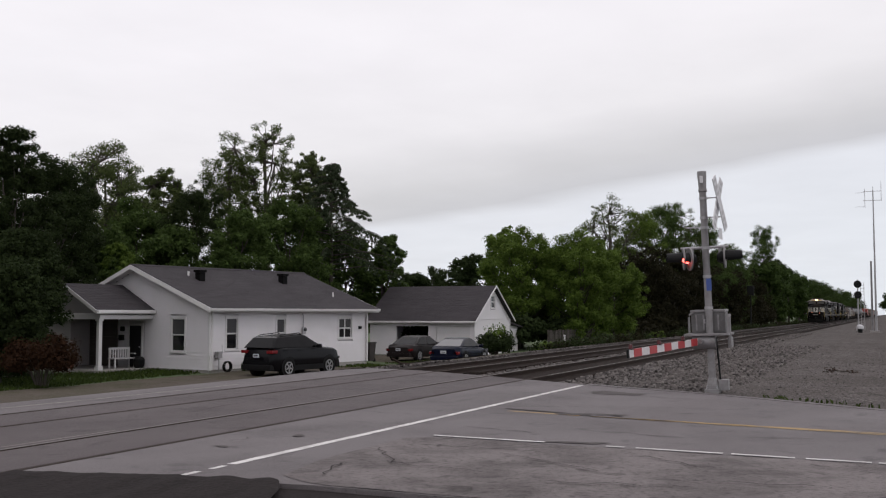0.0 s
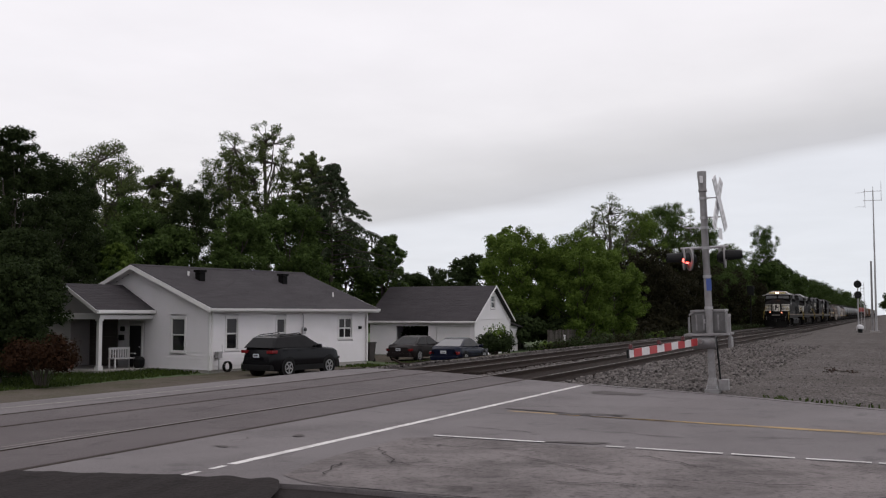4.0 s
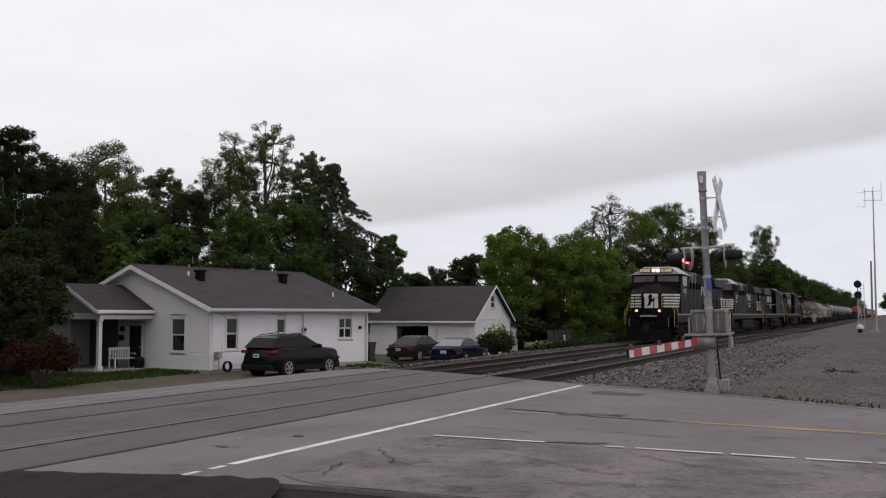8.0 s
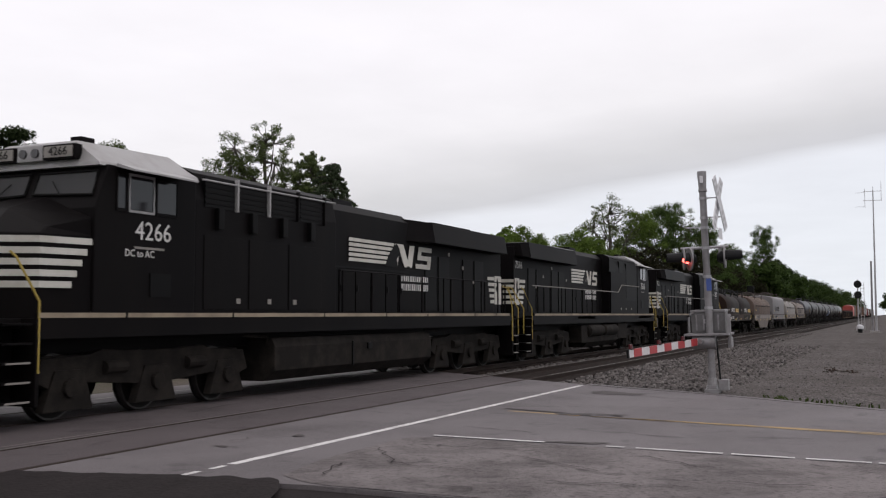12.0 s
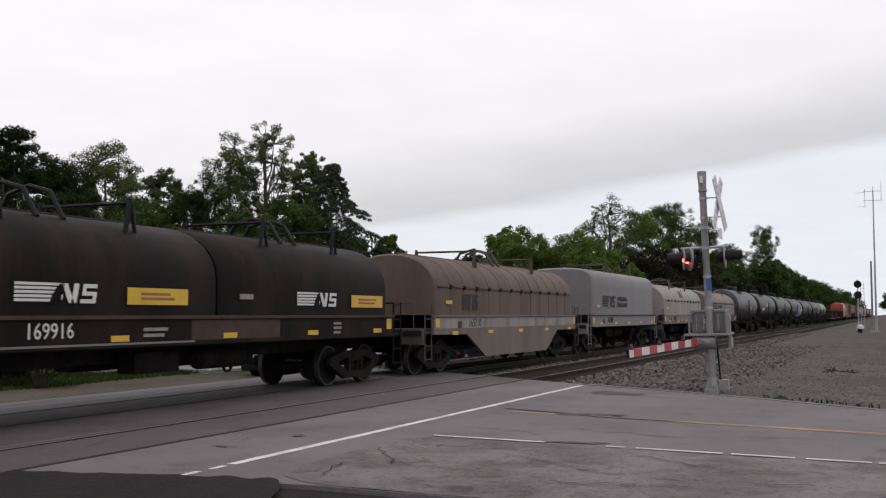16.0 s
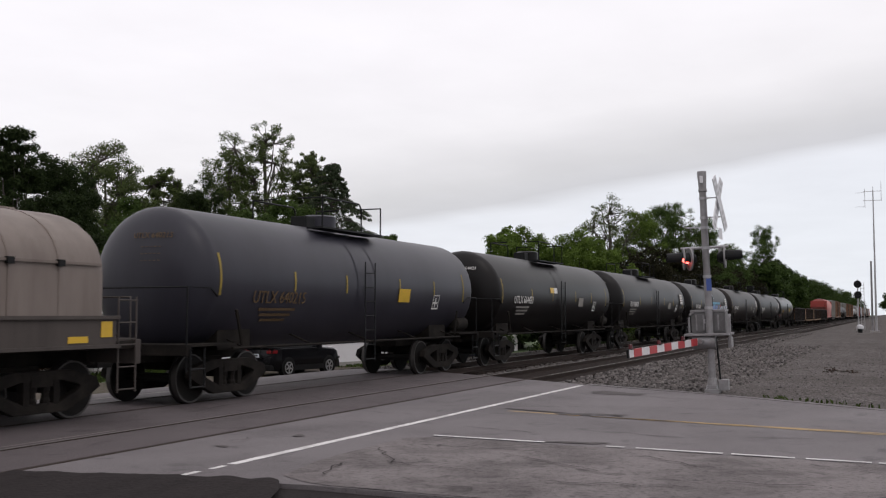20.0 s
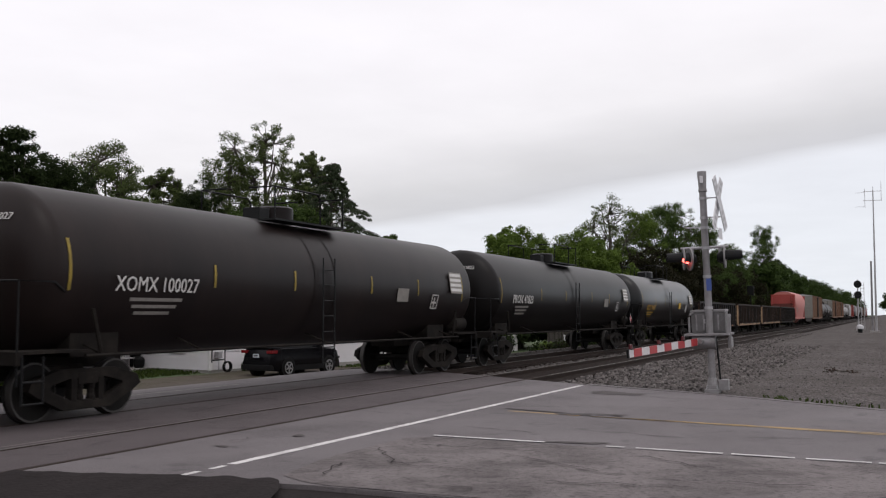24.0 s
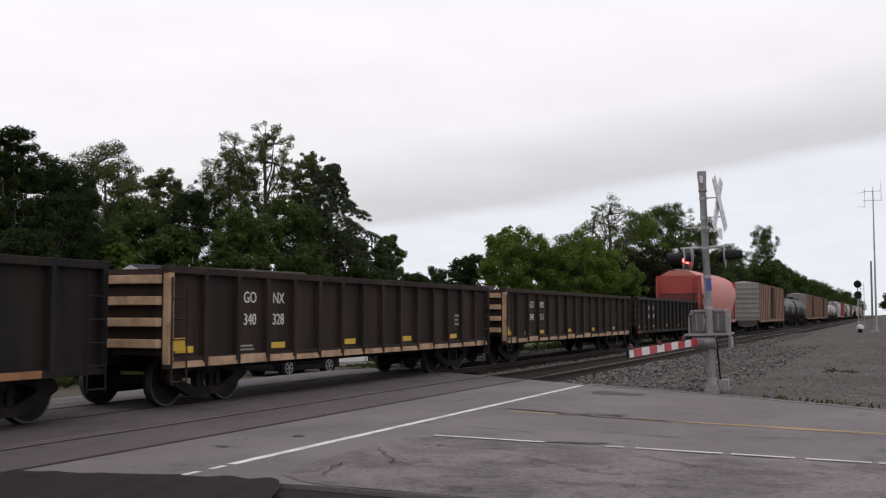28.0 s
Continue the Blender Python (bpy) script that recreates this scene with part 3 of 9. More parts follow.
def spruce(x, y, height, half, seed, ground=-1.0):
    """A spruce: tiers of long boughs that droop at their tips."""
    rng = np.random.default_rng(seed)
    t = thing("spruce_tree", "tall dark spruce with drooping ragged boughs", "tree", pose(x, y, ground), group="trees round the crossing")
    bm = bmesh.new()
    tube(bm, [(0, 0, -0.1), (0.05, 0, height * 0.5), (0, 0.05, height * 0.98)], [0.24, 0.13, 0.02], 8)
    cs, rs = [], []
    for k in range(66):
        h0 = height * (0.40 + 0.58 * (k / 66) ** 0.95)
        L = half * (1 - (h0 / height) ** 2.0) * rng.choice((0.55, 0.8, 1.0, 1.06)) + 0.3
        a = k * 2.4 + rng.uniform(-0.3, 0.3)
        d = Vector((math.cos(a), math.sin(a), 0))
        pts = [Vector((0, 0, h0)), d * L * 0.5 + Vector((0, 0, h0 + 0.06 * L)), d * L * 0.85 + Vector((0, 0, h0 - 0.02 * L)), d * L + Vector((0, 0, h0 - 0.10 * L))]
        tube(bm, pts, [0.05, 0.035, 0.02, 0.01], 4)
        for j in np.linspace(0.12, 1, 14):
            i = min(int(j * 3), 2)
            p = pts[i].lerp(pts[i + 1], j * 3 - i)
            cs.append((p.x, p.y, p.z - 0.14))
            rs.append(0.19 * (1.2 - 0.55 * j))
            if j > 0.3:
                cs.append((p.x + rng.uniform(-0.2, 0.2), p.y + rng.uniform(-0.2, 0.2), p.z - rng.uniform(0.3, 0.55)))
                rs.append(0.12)
    part("trunk", bm, bark, t)
    cs, rs = np.array(cs), np.array(rs)
    part("crown", leaf_mesh("crown", cs, rs, np.full(len(cs), 17), 0.085, leaf_spruce, rng, droop=1.6), leaf_spruce, t)
    return t


def shrub(name, words, x, y, z, w, d, hgt, mat, n, size, seed, stems=7, low=0.30):
    rng = np.random.default_rng(seed)
    t = thing(name, words, "bush", pose(x, y, z))
    k = 46
    a = rng.uniform(0, 2 * math.pi, k)
    r = rng.uniform(0.1, 1, k) ** 0.5
    c = np.stack([np.cos(a) * r * w * 0.85, np.sin(a) * r * d * 0.85, hgt * (low + (0.88 - low) * rng.uniform(0, 1, k) * np.sqrt(np.clip(1.05 - r * r * 0.8, 0, 1)))], 1)
    radii = np.full(k, min(w, d) * 0.34) * rng.uniform(0.7, 1.2, k)
    part("foliage", leaf_mesh("foliage", c, radii, np.full(k, n // k), size, mat, rng), mat, t)
    for i in range(stems):
        e = Vector(c[i])
        part("stem", one(tube, [(e.x * 0.12, e.y * 0.12, -0.05), (e.x * 0.4, e.y * 0.4, e.z * 0.55), e], [0.035, 0.025, 0.008], 5), bark, t)
    return t
# ================= ground, road and tracks =================
TRACK_NEAR, TRACK_FAR, GAUGE = 9.65, 13.30, 0.75


def ease(a, b, x):
    k = min(max((x - a) / (b - a), 0.0), 1.0)
    return k * k * (3 - 2 * k)


def lie(x, y):
    """Height of the finished surface: level over the tracks, falling away to the yards beyond."""
    s = ease(15.2, 22.5, y)
    return -0.85 * s - 0.18 * s * ease(42, 56, x)


ROAD_RIGHT = [(-400, 14), (-30, 17.2), (-5, 18.6), (0.1, 20.0), (3.7, 22.6), (5.9, 23.8), (6.9, 24.4), (8.9, 25.7), (11, 27.1), (13.5, 28.6), (15.3, 29.0),
              (16.5, 28.0), (18, 25.6), (20, 22.6), (23, 20.0), (28, 18.0), (40, 16), (400, 8)]
ROAD_LEFT = [(-400, 8), (-30, 9.6), (0, 9.3), (3.9, 8.95), (5.6, 9.0), (8.9, 8.3), (15, 8.0), (24, 7.0), (40, 4), (400, -4)]


def along(line, y):
    for (y0, x0), (y1, x1) in zip(line, line[1:]):
        if y0 <= y <= y1:
            return x0 + (x1 - x0) * (y - y0) / (y1 - y0)
    return line[-1][1]


def ground_lie(x, y):
    on_road = along(ROAD_LEFT, y) - 0.2 < x < along(ROAD_RIGHT, y) + 0.2
    z = lie(x, y) - 0.05
    if 7.9 < y < 15.3:
        z -= 0.14 if not on_road else 0.10
    if not on_road:
        if x < 9.5:
            z += 0.02
        z += 0.05 * noise.noise((x * 0.35, y * 0.35, 0.3)) if y < 60 and x < 90 else 0
    return z


def grid_lines(*spans):
    out = []
    for a, b, n in spans:
        out += [a + (b - a) * i / n for i in range(n)]
    return out + [spans[-1][1]]


gx = grid_lines((-1600, -100, 6), (-100, -10, 9), (-10, 6, 16), (6, 34, 56), (34, 80, 46), (80, 200, 24), (200, 2500, 14))
gy = grid_lines((-1500, -100, 6), (-100, -10, 9), (-10, 4, 14), (4, 17, 26), (17, 40, 30), (40, 100, 15), (100, 2000, 10))
bm = bmesh.new()
gv = [[bm.verts.new((x, y, ground_lie(x, y))) for y in gy] for x in gx]
for i in range(len(gx) - 1):
    for j in range(len(gy) - 1):
        f = bm.faces.new([gv[i][j], gv[i + 1][j], gv[i + 1][j + 1], gv[i][j + 1]])
        cx, cy = (gx[i] + gx[i + 1]) / 2, (gy[j] + gy[j + 1]) / 2
        if cx < 9.2 and cy < 9.2 and cx > -300:
            f.material_index = 2
        elif cy < 7.9:
            f.material_index = 0
        elif cy < 16:
            f.material_index = 1
        elif cy < 19.5 and cx > 26:
            f.material_index = 4
        else:
            f.material_index = 3
structure("ground", bm, [gravel_mat, ballast_mat, dark_ground, lawn_mat, drive_mat], "grey gravel, damp dark soil and rough lawn round a level crossing", "ground", smooth=True)


def strip(y0, y1, lift=0.0, pad=0.0, steps=None, left=ROAD_LEFT, right=ROAD_RIGHT, cols=24):
    """Paving between the road's two edges from y0 to y1, with thickness."""
    bm = bmesh.new()
    n = steps or max(1, int((y1 - y0) / 0.5))
    rows = []
    for i in range(n + 1):
        y = y0 + (y1 - y0) * i / n
        a, b = along(left, y), along(right, y) + 0.06 * noise.noise((y * 1.7, 3.1, 0))
        rows.append([(a + (b - a) * k / cols, y) for k in range(cols + 1)])
    top = [[bm.verts.new((x, y, lie(x, y) + lift)) for x, y in r] for r in rows]
    for i in range(n):
        for k in range(cols):
            bm.faces.new([top[i][k], top[i][k + 1], top[i + 1][k + 1], top[i + 1][k]])
    rim = [e for e in bm.edges if len(e.link_faces) == 1]
    ext = bmesh.ops.extrude_edge_only(bm, edges=rim)
    for v in ext["geom"]:
        if isinstance(v, bmesh.types.BMVert):
            v.co.z -= 0.12
    return bm


RAILS = [TRACK_NEAR - GAUGE, TRACK_NEAR + GAUGE, TRACK_FAR - GAUGE, TRACK_FAR + GAUGE]
structure("road", strip(-60, RAILS[0] - 0.04, steps=140), asphalt, "worn grey asphalt road approaching the level crossing", "road")
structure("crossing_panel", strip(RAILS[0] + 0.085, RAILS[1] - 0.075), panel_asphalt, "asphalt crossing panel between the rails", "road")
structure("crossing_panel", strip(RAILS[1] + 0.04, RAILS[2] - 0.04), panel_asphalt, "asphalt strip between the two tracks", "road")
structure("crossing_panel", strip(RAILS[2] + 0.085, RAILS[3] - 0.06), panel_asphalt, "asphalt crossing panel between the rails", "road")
structure("road", strip(RAILS[3] + 0.04, 80, steps=120), asphalt, "worn grey asphalt road running down beyond the tracks", "road")

# the older apron beside the road, with a broken edge
APRON_R = [(-60, 12.4), (0.0, 12.75), (4.0, 13.0), (5.9, 13.12), (6.25, 12.9)]
APRON_L = [(-60, 9.4), (0, 9.3), (3.9, 8.98), (5.4, 9.03), (6.0, 9.35), (6.25, 10.6)]
bm = bmesh.new()
rows = []
for i in range(91):
    y = -30 + (36.25) * (i / 90) ** 0.6
    a, b = along(APRON_L, y), along(APRON_R, y) + 0.05 * noise.noise((y * 2.1, 0.7, 0))
    rows.append([bm.verts.new((a + (b - a) * k / 16, y, 0.006 + 0.012 * max(0, noise.noise(((a + (b - a) * k / 16) * 1.3, y * 1.3, 2))))) for k in range(17)])
for r0, r1 in zip(rows, rows[1:]):
    for k in range(16):
        bm.faces.new([r0[k], r0[k + 1], r1[k + 1], r1[k]])
structure("apron", bm, old_asphalt, "cracked dark old asphalt apron beside the road", "pavement", smooth=True)


bm = bmesh.new()
rows = []
for i in range(121):
    y = 4.6 + 4.2 * i / 120
    edge_x = min(along(ROAD_LEFT, y), along(APRON_L, min(y, 6.2)))
    over = 0.16 - 1.6 * (1 - ease(4.9, 6.0, y)) + 0.10 * noise.noise((y * 1.9, 0.3, 5)) + 0.06 * noise.noise((y * 7, 1.3, 5))
    rows.append([bm.verts.new((edge_x + over - d, y, z + (0.02 * noise.noise((d * 4, y * 4, 3)) if d else 0.0))) for d, z in ((0.0, 0.012), (0.10, 0.035), (0.35, 0.02), (0.8, -0.02), (1.6, -0.03), (3.0, -0.05))])
for r0_, r1_ in zip(rows, rows[1:]):
    for k in range(5):
        bm.faces.new([r0_[k], r0_[k + 1], r1_[k + 1], r1_[k]])
structure("verge", bm, dark_ground, "dark damp soil verge lapping over the road's edge", "ground", smooth=True)


def blot(name, x, y, rx, ry, mat, label, seed, lift):
    """A ragged patch lying on the paving."""
    rng = random.Random(seed)
    bm = bmesh.new()
    n = 26
    ph = [rng.uniform(0, 6.28) for _ in range(4)]
    rim = []
    for i in range(n):
        a = 2 * math.pi * i / n
        k = 1 + 0.22 * math.sin(2 * a + ph[0]) + 0.18 * math.sin(3 * a + ph[1]) + 0.14 * math.sin(7 * a + ph[2]) + rng.uniform(-0.12, 0.12)
        rim.append(bm.verts.new((x + rx * k * math.cos(a), y + ry * k * math.sin(a), lift)))
    mid = bm.verts.new((x, y, lift))
    for i in range(n):
        bm.faces.new([mid, rim[i], rim[(i + 1) % n]])
    return structure(name, bm, mat, label, "road stain")


for i, (x, y, rx, ry) in enumerate([(13.30, 4.02, 0.09, 0.42), (13.42, 3.62, 0.05, 0.16), (21.9, 5.6, 0.45, 0.55), (17.22, 4.46, 0.12, 0.25),
                                    (17.0, 5.05, 0.14, 0.28), (12.5, 7.74, 0.10, 0.10), (11.1, 8.05, 0.06, 0.12), (14.7, 10.0, 0.06, 0.06), (14.1, 9.9, 0.05, 0.06)]):
    blot("tar_patch", x, y, rx, ry, tar_mat, "dark tar stain on the worn asphalt", 50 + i, 0.026 if x < 13.1 and y < 6.2 else 0.009)

def ribbon(bm, pts, w, lift=0.004, rag=0.0):
    """A painted or filled line on the surface, with slightly ragged sides."""
    pts = [Vector((*p, 0)) for p in pts]
    seq = []
    for a, b in zip(pts, pts[1:]):
        n = max(2, int((b - a).length / 0.25))
        seq += [a.lerp(b, i / n) for i in range(n)]
    seq.append(pts[-1])
    L = []
    for i, p in enumerate(seq):
        d = (seq[min(i + 1, len(seq) - 1)] - seq[max(i - 1, 0)]).normalized()
        s = Vector((-d.y, d.x, 0))
        k = w / 2 * (1 + rag * noise.noise((p.x * 3, p.y * 3, 0.5)))
        k2 = w / 2 * (1 + rag * noise.noise((p.x * 3, p.y * 3, 7.5)))
        L.append((p + s * k, p - s * k2))
    vs = [[bm.verts.new((q.x, q.y, lie(q.x, q.y) + lift)) for q in pr] for pr in L]
    for a, b in zip(vs, vs[1:]):
        bm.faces.new([a[0], b[0], b[1], a[1]])


def road_mark(name, lines, w, mat, label, rag=0.15, lift=0.005):
    bm = bmesh.new()
    for l in lines:
        ribbon(bm, l, w, lift, rag)
    return structure(name, bm, mat, label, "road marking")


road_mark("stop_line", [[(9.85, 7.0), (24.0, 6.92)]], 0.13, white_line, "worn white line painted before the rails")
road_mark("stop_line", [[(8.95, 7.01), (9.25, 7.01)], [(9.45, 7.0), (9.72, 7.0)]], 0.08, white_line, "broken worn end of a white line", 0.4)
road_mark("edge_line", [[(13.27, 5.99), (13.16, 4.3)], [(13.08, 3.45), (13.07, 3.2)], [(13.05, 3.05), (12.98, 1.95)], [(12.97, 1.85), (12.93, 1.1)],
                        [(12.92, 0.98), (12.88, 0.25)], [(12.87, 0.18), (12.6, -8.0)]], 0.075, white_line, "broken white edge line of the road", 0.3, lift=0.016)
road_mark("centre_line", [[(17.2, 6.3), (16.9, 4.9)], [(16.85, 4.7), (16.15, 0.12), (15.4, -9)]], 0.12, yellow_line, "faded yellow centre line", 0.5)
road_mark("centre_line", [[(16.85, 4.7), (16.0, 0.12), (15.2, -9)]], 0.10, yellow_line, "faded yellow centre line", 0.6)
road_mark("road_crack", [[(17.6, 6.5), (17.3, 5.6), (17.15, 5.1), (17.3, 4.6), (17.0, 4.2)]], 0.10, crack_mat, "dark ragged crack in the asphalt", 0.9, lift=0.007)
random.seed(11)
for i, (x, y, L, ang) in enumerate([(14.4, 5.4, 1.2, 70), (12.2, 4.9, 1.6, 85), (11.4, 3.7, 1.8, 60), (10.5, 4.8, 1.3, 80), (10.2, 2.6, 1.5, 100), (14.6, 3.2, 1.1, 75),
                                    (10.8, 1.3, 1.4, 95), (12.0, 2.4, 1.0, 50), (15.0, 1.4, 0.9, 100), (19.0, 3.4, 2.0, 95), (21.5, 5.0, 2.2, 60), (20.2, 1.3, 1.6, 80),
                                    (18.2, 6.1, 1.6, 110), (13.0, 3.9, 0.8, 90), (11.2, 5.7, 1.4, 35), (9.9, 5.7, 0.9, 20), (16.0, 8.0, 0.8, 85), (11.8, 8.2, 0.5, 5), (15.5, 11.5, 2.4, 5)]):
    pts = []
    for k in range(7):
        s = (k / 6 - 0.5) * L
        pts.append((x + s * math.cos(radians(ang)) + random.uniform(-0.07, 0.07), y + s * math.sin(radians(ang)) + random.uniform(-0.07, 0.07)))
    road_mark("road_crack", [pts], 0.018, crack_mat, "thin dark crack in the asphalt", 0.95, lift=0.024 if x < 13 else 0.007)
road_mark("pale_scrape", [[(8.0, 10.62), (12.0, 10.6)]], 0.03, lettering_dim, "pale worn edge of a crossing panel", 0.9, lift=0.006)
road_mark("far_edge_line", [[(10.5, 15.06), (13.9, 15.0), (16.2, 14.86), (21.0, 14.75)]], 0.07, lettering_dim, "faint worn white line beyond the rails", 0.8)
road_mark("far_edge_line", [[(17.0, 21.5), (20.5, 19.0), (24.5, 17.0)]], 0.10, white_line, "faint white edge line beyond the tracks", 0.7)


def rail_profile(y):
    w = [(-0.07, -0.17), (0.07, -0.17), (0.07, -0.15), (0.012, -0.13), (0.012, -0.045), (0.037, -0.035), (0.037, 0.0), (-0.037, 0.0), (-0.037, -0.035), (-0.012, -0.045), (-0.012, -0.13), (-0.07, -0.15)]
    return [(y + a, b + 0.006) for a, b in w]


for yc, words in ((TRACK_NEAR, "empty nearer railway track in grey ballast"), (TRACK_FAR, "farther railway track that carries the freight train")):
    track = thing("railway_track", words, "railway track", kind="structure")
    for s in (-1, 1):
        r = part("rail", one(prism, rail_profile(yc + s * GAUGE), -300, 1200), rail_mat, track)
        part("rail_head", boxes((-4.0 if s > 0 and yc < 10 else 26.4 + (yc - 8) * 0.72, 1200, yc + s * GAUGE - 0.024, yc + s * GAUGE + 0.024, 0.006, 0.010)), rail_top, r, "polished rail head")
        part("flangeway", one(box, -4.0, 26.4 + (yc - 8) * 0.72, yc + s * GAUGE - s * 0.085 if s > 0 else yc - GAUGE + 0.037, yc + s * GAUGE - 0.037 if s > 0 else yc - GAUGE + 0.085, -0.06, -0.045), crack_mat, track, "dark flangeway groove in the road")
    for a_, b_ in ((-0.70, 0.70), (-1.25, -0.80), (0.80, 1.25)):
        bm = bmesh.new()
        x_ = 26.4 + (yc - 8) * 0.72
        box(bm, x_, 320, yc + a_, yc + b_, -0.3, -0.122)
        part("oily_bed", bm, oily_ballast, track, "dark oily ballast along the rails")
    tie = to_mesh(one(box, -0.115, 0.115, -1.3, 1.3, -0.20, -0.135), "tie", tie_mat, bevel=0.012)
    random.seed(int(yc * 10))
    for i in range(140):
        x = 26.2 + (yc - 8) * 0.72 + i * 0.53
        part("tie", tie, tie_mat, track, at=pose(x, yc + random.uniform(-0.04, 0.04), random.uniform(-0.01, 0.012), 0, 0, random.uniform(-1.5, 1.5)))
    bm = bmesh.new()
    for i in range(440):
        x = 101 + i * 0.53
        box(bm, x - 0.115, x + 0.115, yc - 1.3, yc + 1.3, -0.2, -0.14)
    tagged(part("far_ties", bm, tie_mat, track), kind="stuff")


def stones(name, label, spots, size, mat, seed, z=None):
    """Loose broken stone: many little angular lumps in one mesh."""
    rng = np.random.default_rng(seed)
    n = len(spots)
    base = np.array([(-1, -1, -0.6), (1, -0.8, -0.6), (0.9, 1, -0.6), (-0.8, 0.9, -0.6), (-0.5, -0.6, 0.7), (0.6, -0.5, 0.6), (0.5, 0.6, 0.8), (-0.6, 0.5, 0.6)])
    v = base[None] * rng.uniform(0.65, 1.3, (n, 8, 3)) * (size * rng.uniform(0.5, 1.4, n))[:, None, None] * 0.5
    a = rng.uniform(0, 2 * math.pi, n)
    ca, sa = np.cos(a)[:, None], np.sin(a)[:, None]
    x, y = v[..., 0] * ca - v[..., 1] * sa, v[..., 0] * sa + v[..., 1] * ca
    v = np.stack([x, y, v[..., 2]], -1) + np.array(spots)[:, None, :]
    q = np.array([(0, 3, 2, 1), (4, 5, 6, 7), (0, 1, 5, 4), (1, 2, 6, 5), (2, 3, 7, 6), (3, 0, 4, 7)])
    faces = (q[None] + (np.arange(n) * 8)[:, None, None]).reshape(-1)
    me = bpy.data.meshes.new(name)
    me.vertices.add(n * 8)
    me.vertices.foreach_set("co", v.reshape(-1))
    me.loops.add(len(faces))
    me.loops.foreach_set("vertex_index", faces.astype(np.int32))
    me.polygons.add(n * 6)
    me.polygons.foreach_set("loop_start", np.arange(0, n * 24, 4, dtype=np.int32))
    me.materials.append(mat)
    me.update(calc_edges=True)
    return tagged(new(name, me), label, "stones", kind="stuff")


random.seed(5)
spots = []
while len(spots) < 15000:
    x = 22 + 75 * random.random() ** 1.7
    y = random.uniform(3.5, 15.6)
    if x < along(ROAD_RIGHT, y) + 0.1 or (y < 6 and random.random() < 0.55) or (x > 60 and y < 6.5):
        continue
    d = min(abs(y - TRACK_NEAR), abs(y - TRACK_FAR))
    if d < 1.3 and random.random() < 0.65:
        continue
    spots.append((x, y, ground_lie(x, y) + 0.01 + (0.02 if 6.5 < y < 8.3 else 0)))
stones("ballast_stones", "loose grey ballast stones along the tracks", spots, 0.085, stone_mat, 3)
spots = []
while len(spots) < 5000:
    x, y = random.uniform(21, 60), random.uniform(-9, 6.0)
    if x > along(ROAD_RIGHT, y) + 0.15:
        spots.append((x, y, ground_lie(x, y)))
stones("gravel_stones", "scattered grey gravel on the lineside yard", spots, 0.05, stone_mat, 4)
spots = [(8.9 - abs(random.gauss(0, 0.35)), random.uniform(1.5, 8.6), -0.12) for _ in range(260)]
stones("gravel_stones", "broken asphalt crumbs and gravel beside the road", spots, 0.03, gravel_mat, 6)

# yard surfaces beyond the tracks
def sheet(name, pts, mat, label, lift, category="ground"):
    bm = bmesh.new()
    f = bm.faces.new([bm.verts.new((x, y, 0)) for x, y in pts])
    bmesh.ops.triangulate(bm, faces=[f])
    bmesh.ops.subdivide_edges(bm, edges=bm.edges, cuts=5, use_grid_fill=True)
    for v in bm.verts:
        v.co.x += 0.15 * noise.noise((v.co.x, v.co.y, 4))
        v.co.y += 0.15 * noise.noise((v.co.x, v.co.y, 9))
        v.co.z = ground_lie(v.co.x, v.co.y) + lift
    return structure(name, bm, mat, label, category, smooth=True)


sheet("driveway", [(20.5, 22.4), (28.5, 16.6), (33, 16.0), (46, 17.5), (60, 21.5), (62.5, 26), (62.5, 32.5), (56, 31), (50, 24.2), (39, 27.3), (33, 27.5), (28, 27.3), (22, 27.6)], drive_mat,
      "pale gravel driveway between house and tracks", 0.035)


def grass_patch(name, label, x0, x1, y0, y1, n, hgt, seed, keep=None):
    rng = np.random.default_rng(seed)
    x, y = rng.uniform(x0, x1, n), rng.uniform(y0, y1, n)
    if keep:
        k = [keep(a, b) for a, b in zip(x, y)]
        x, y = x[k], y[k]
    n = len(x)
    z = np.array([ground_lie(a, b) for a, b in zip(x, y)]) + 0.02
    a = rng.uniform(0, math.pi, n)
    w, hh = 0.03, hgt * rng.uniform(0.5, 1.4, n)
    lx, ly = rng.normal(0, 0.4, n) * hh, rng.normal(0, 0.4, n) * hh
    v = np.zeros((n, 4, 3))
    dx, dy = np.cos(a) * w, np.sin(a) * w
    v[:, 0] = np.stack([x - dx, y - dy, z], 1)
    v[:, 1] = np.stack([x + dx, y + dy, z], 1)
    v[:, 2] = np.stack([x + lx + dx * 0.4, y + ly + dy * 0.4, z + hh], 1)
    v[:, 3] = np.stack([x + lx - dx * 0.4, y + ly - dy * 0.4, z + hh], 1)
    me = bpy.data.meshes.new(name)
    me.vertices.add(n * 4)
    me.vertices.foreach_set("co", v.reshape(-1))
    me.loops.add(n * 4)
    me.loops.foreach_set("vertex_index", np.arange(n * 4, dtype=np.int32))
    me.polygons.add(n)
    me.polygons.foreach_set("loop_start", np.arange(0, n * 4, 4, dtype=np.int32))
    me.materials.append(grass_leaf)
    me.update(calc_edges=True)
    return tagged(new(name, me), label, "grass", kind="stuff")


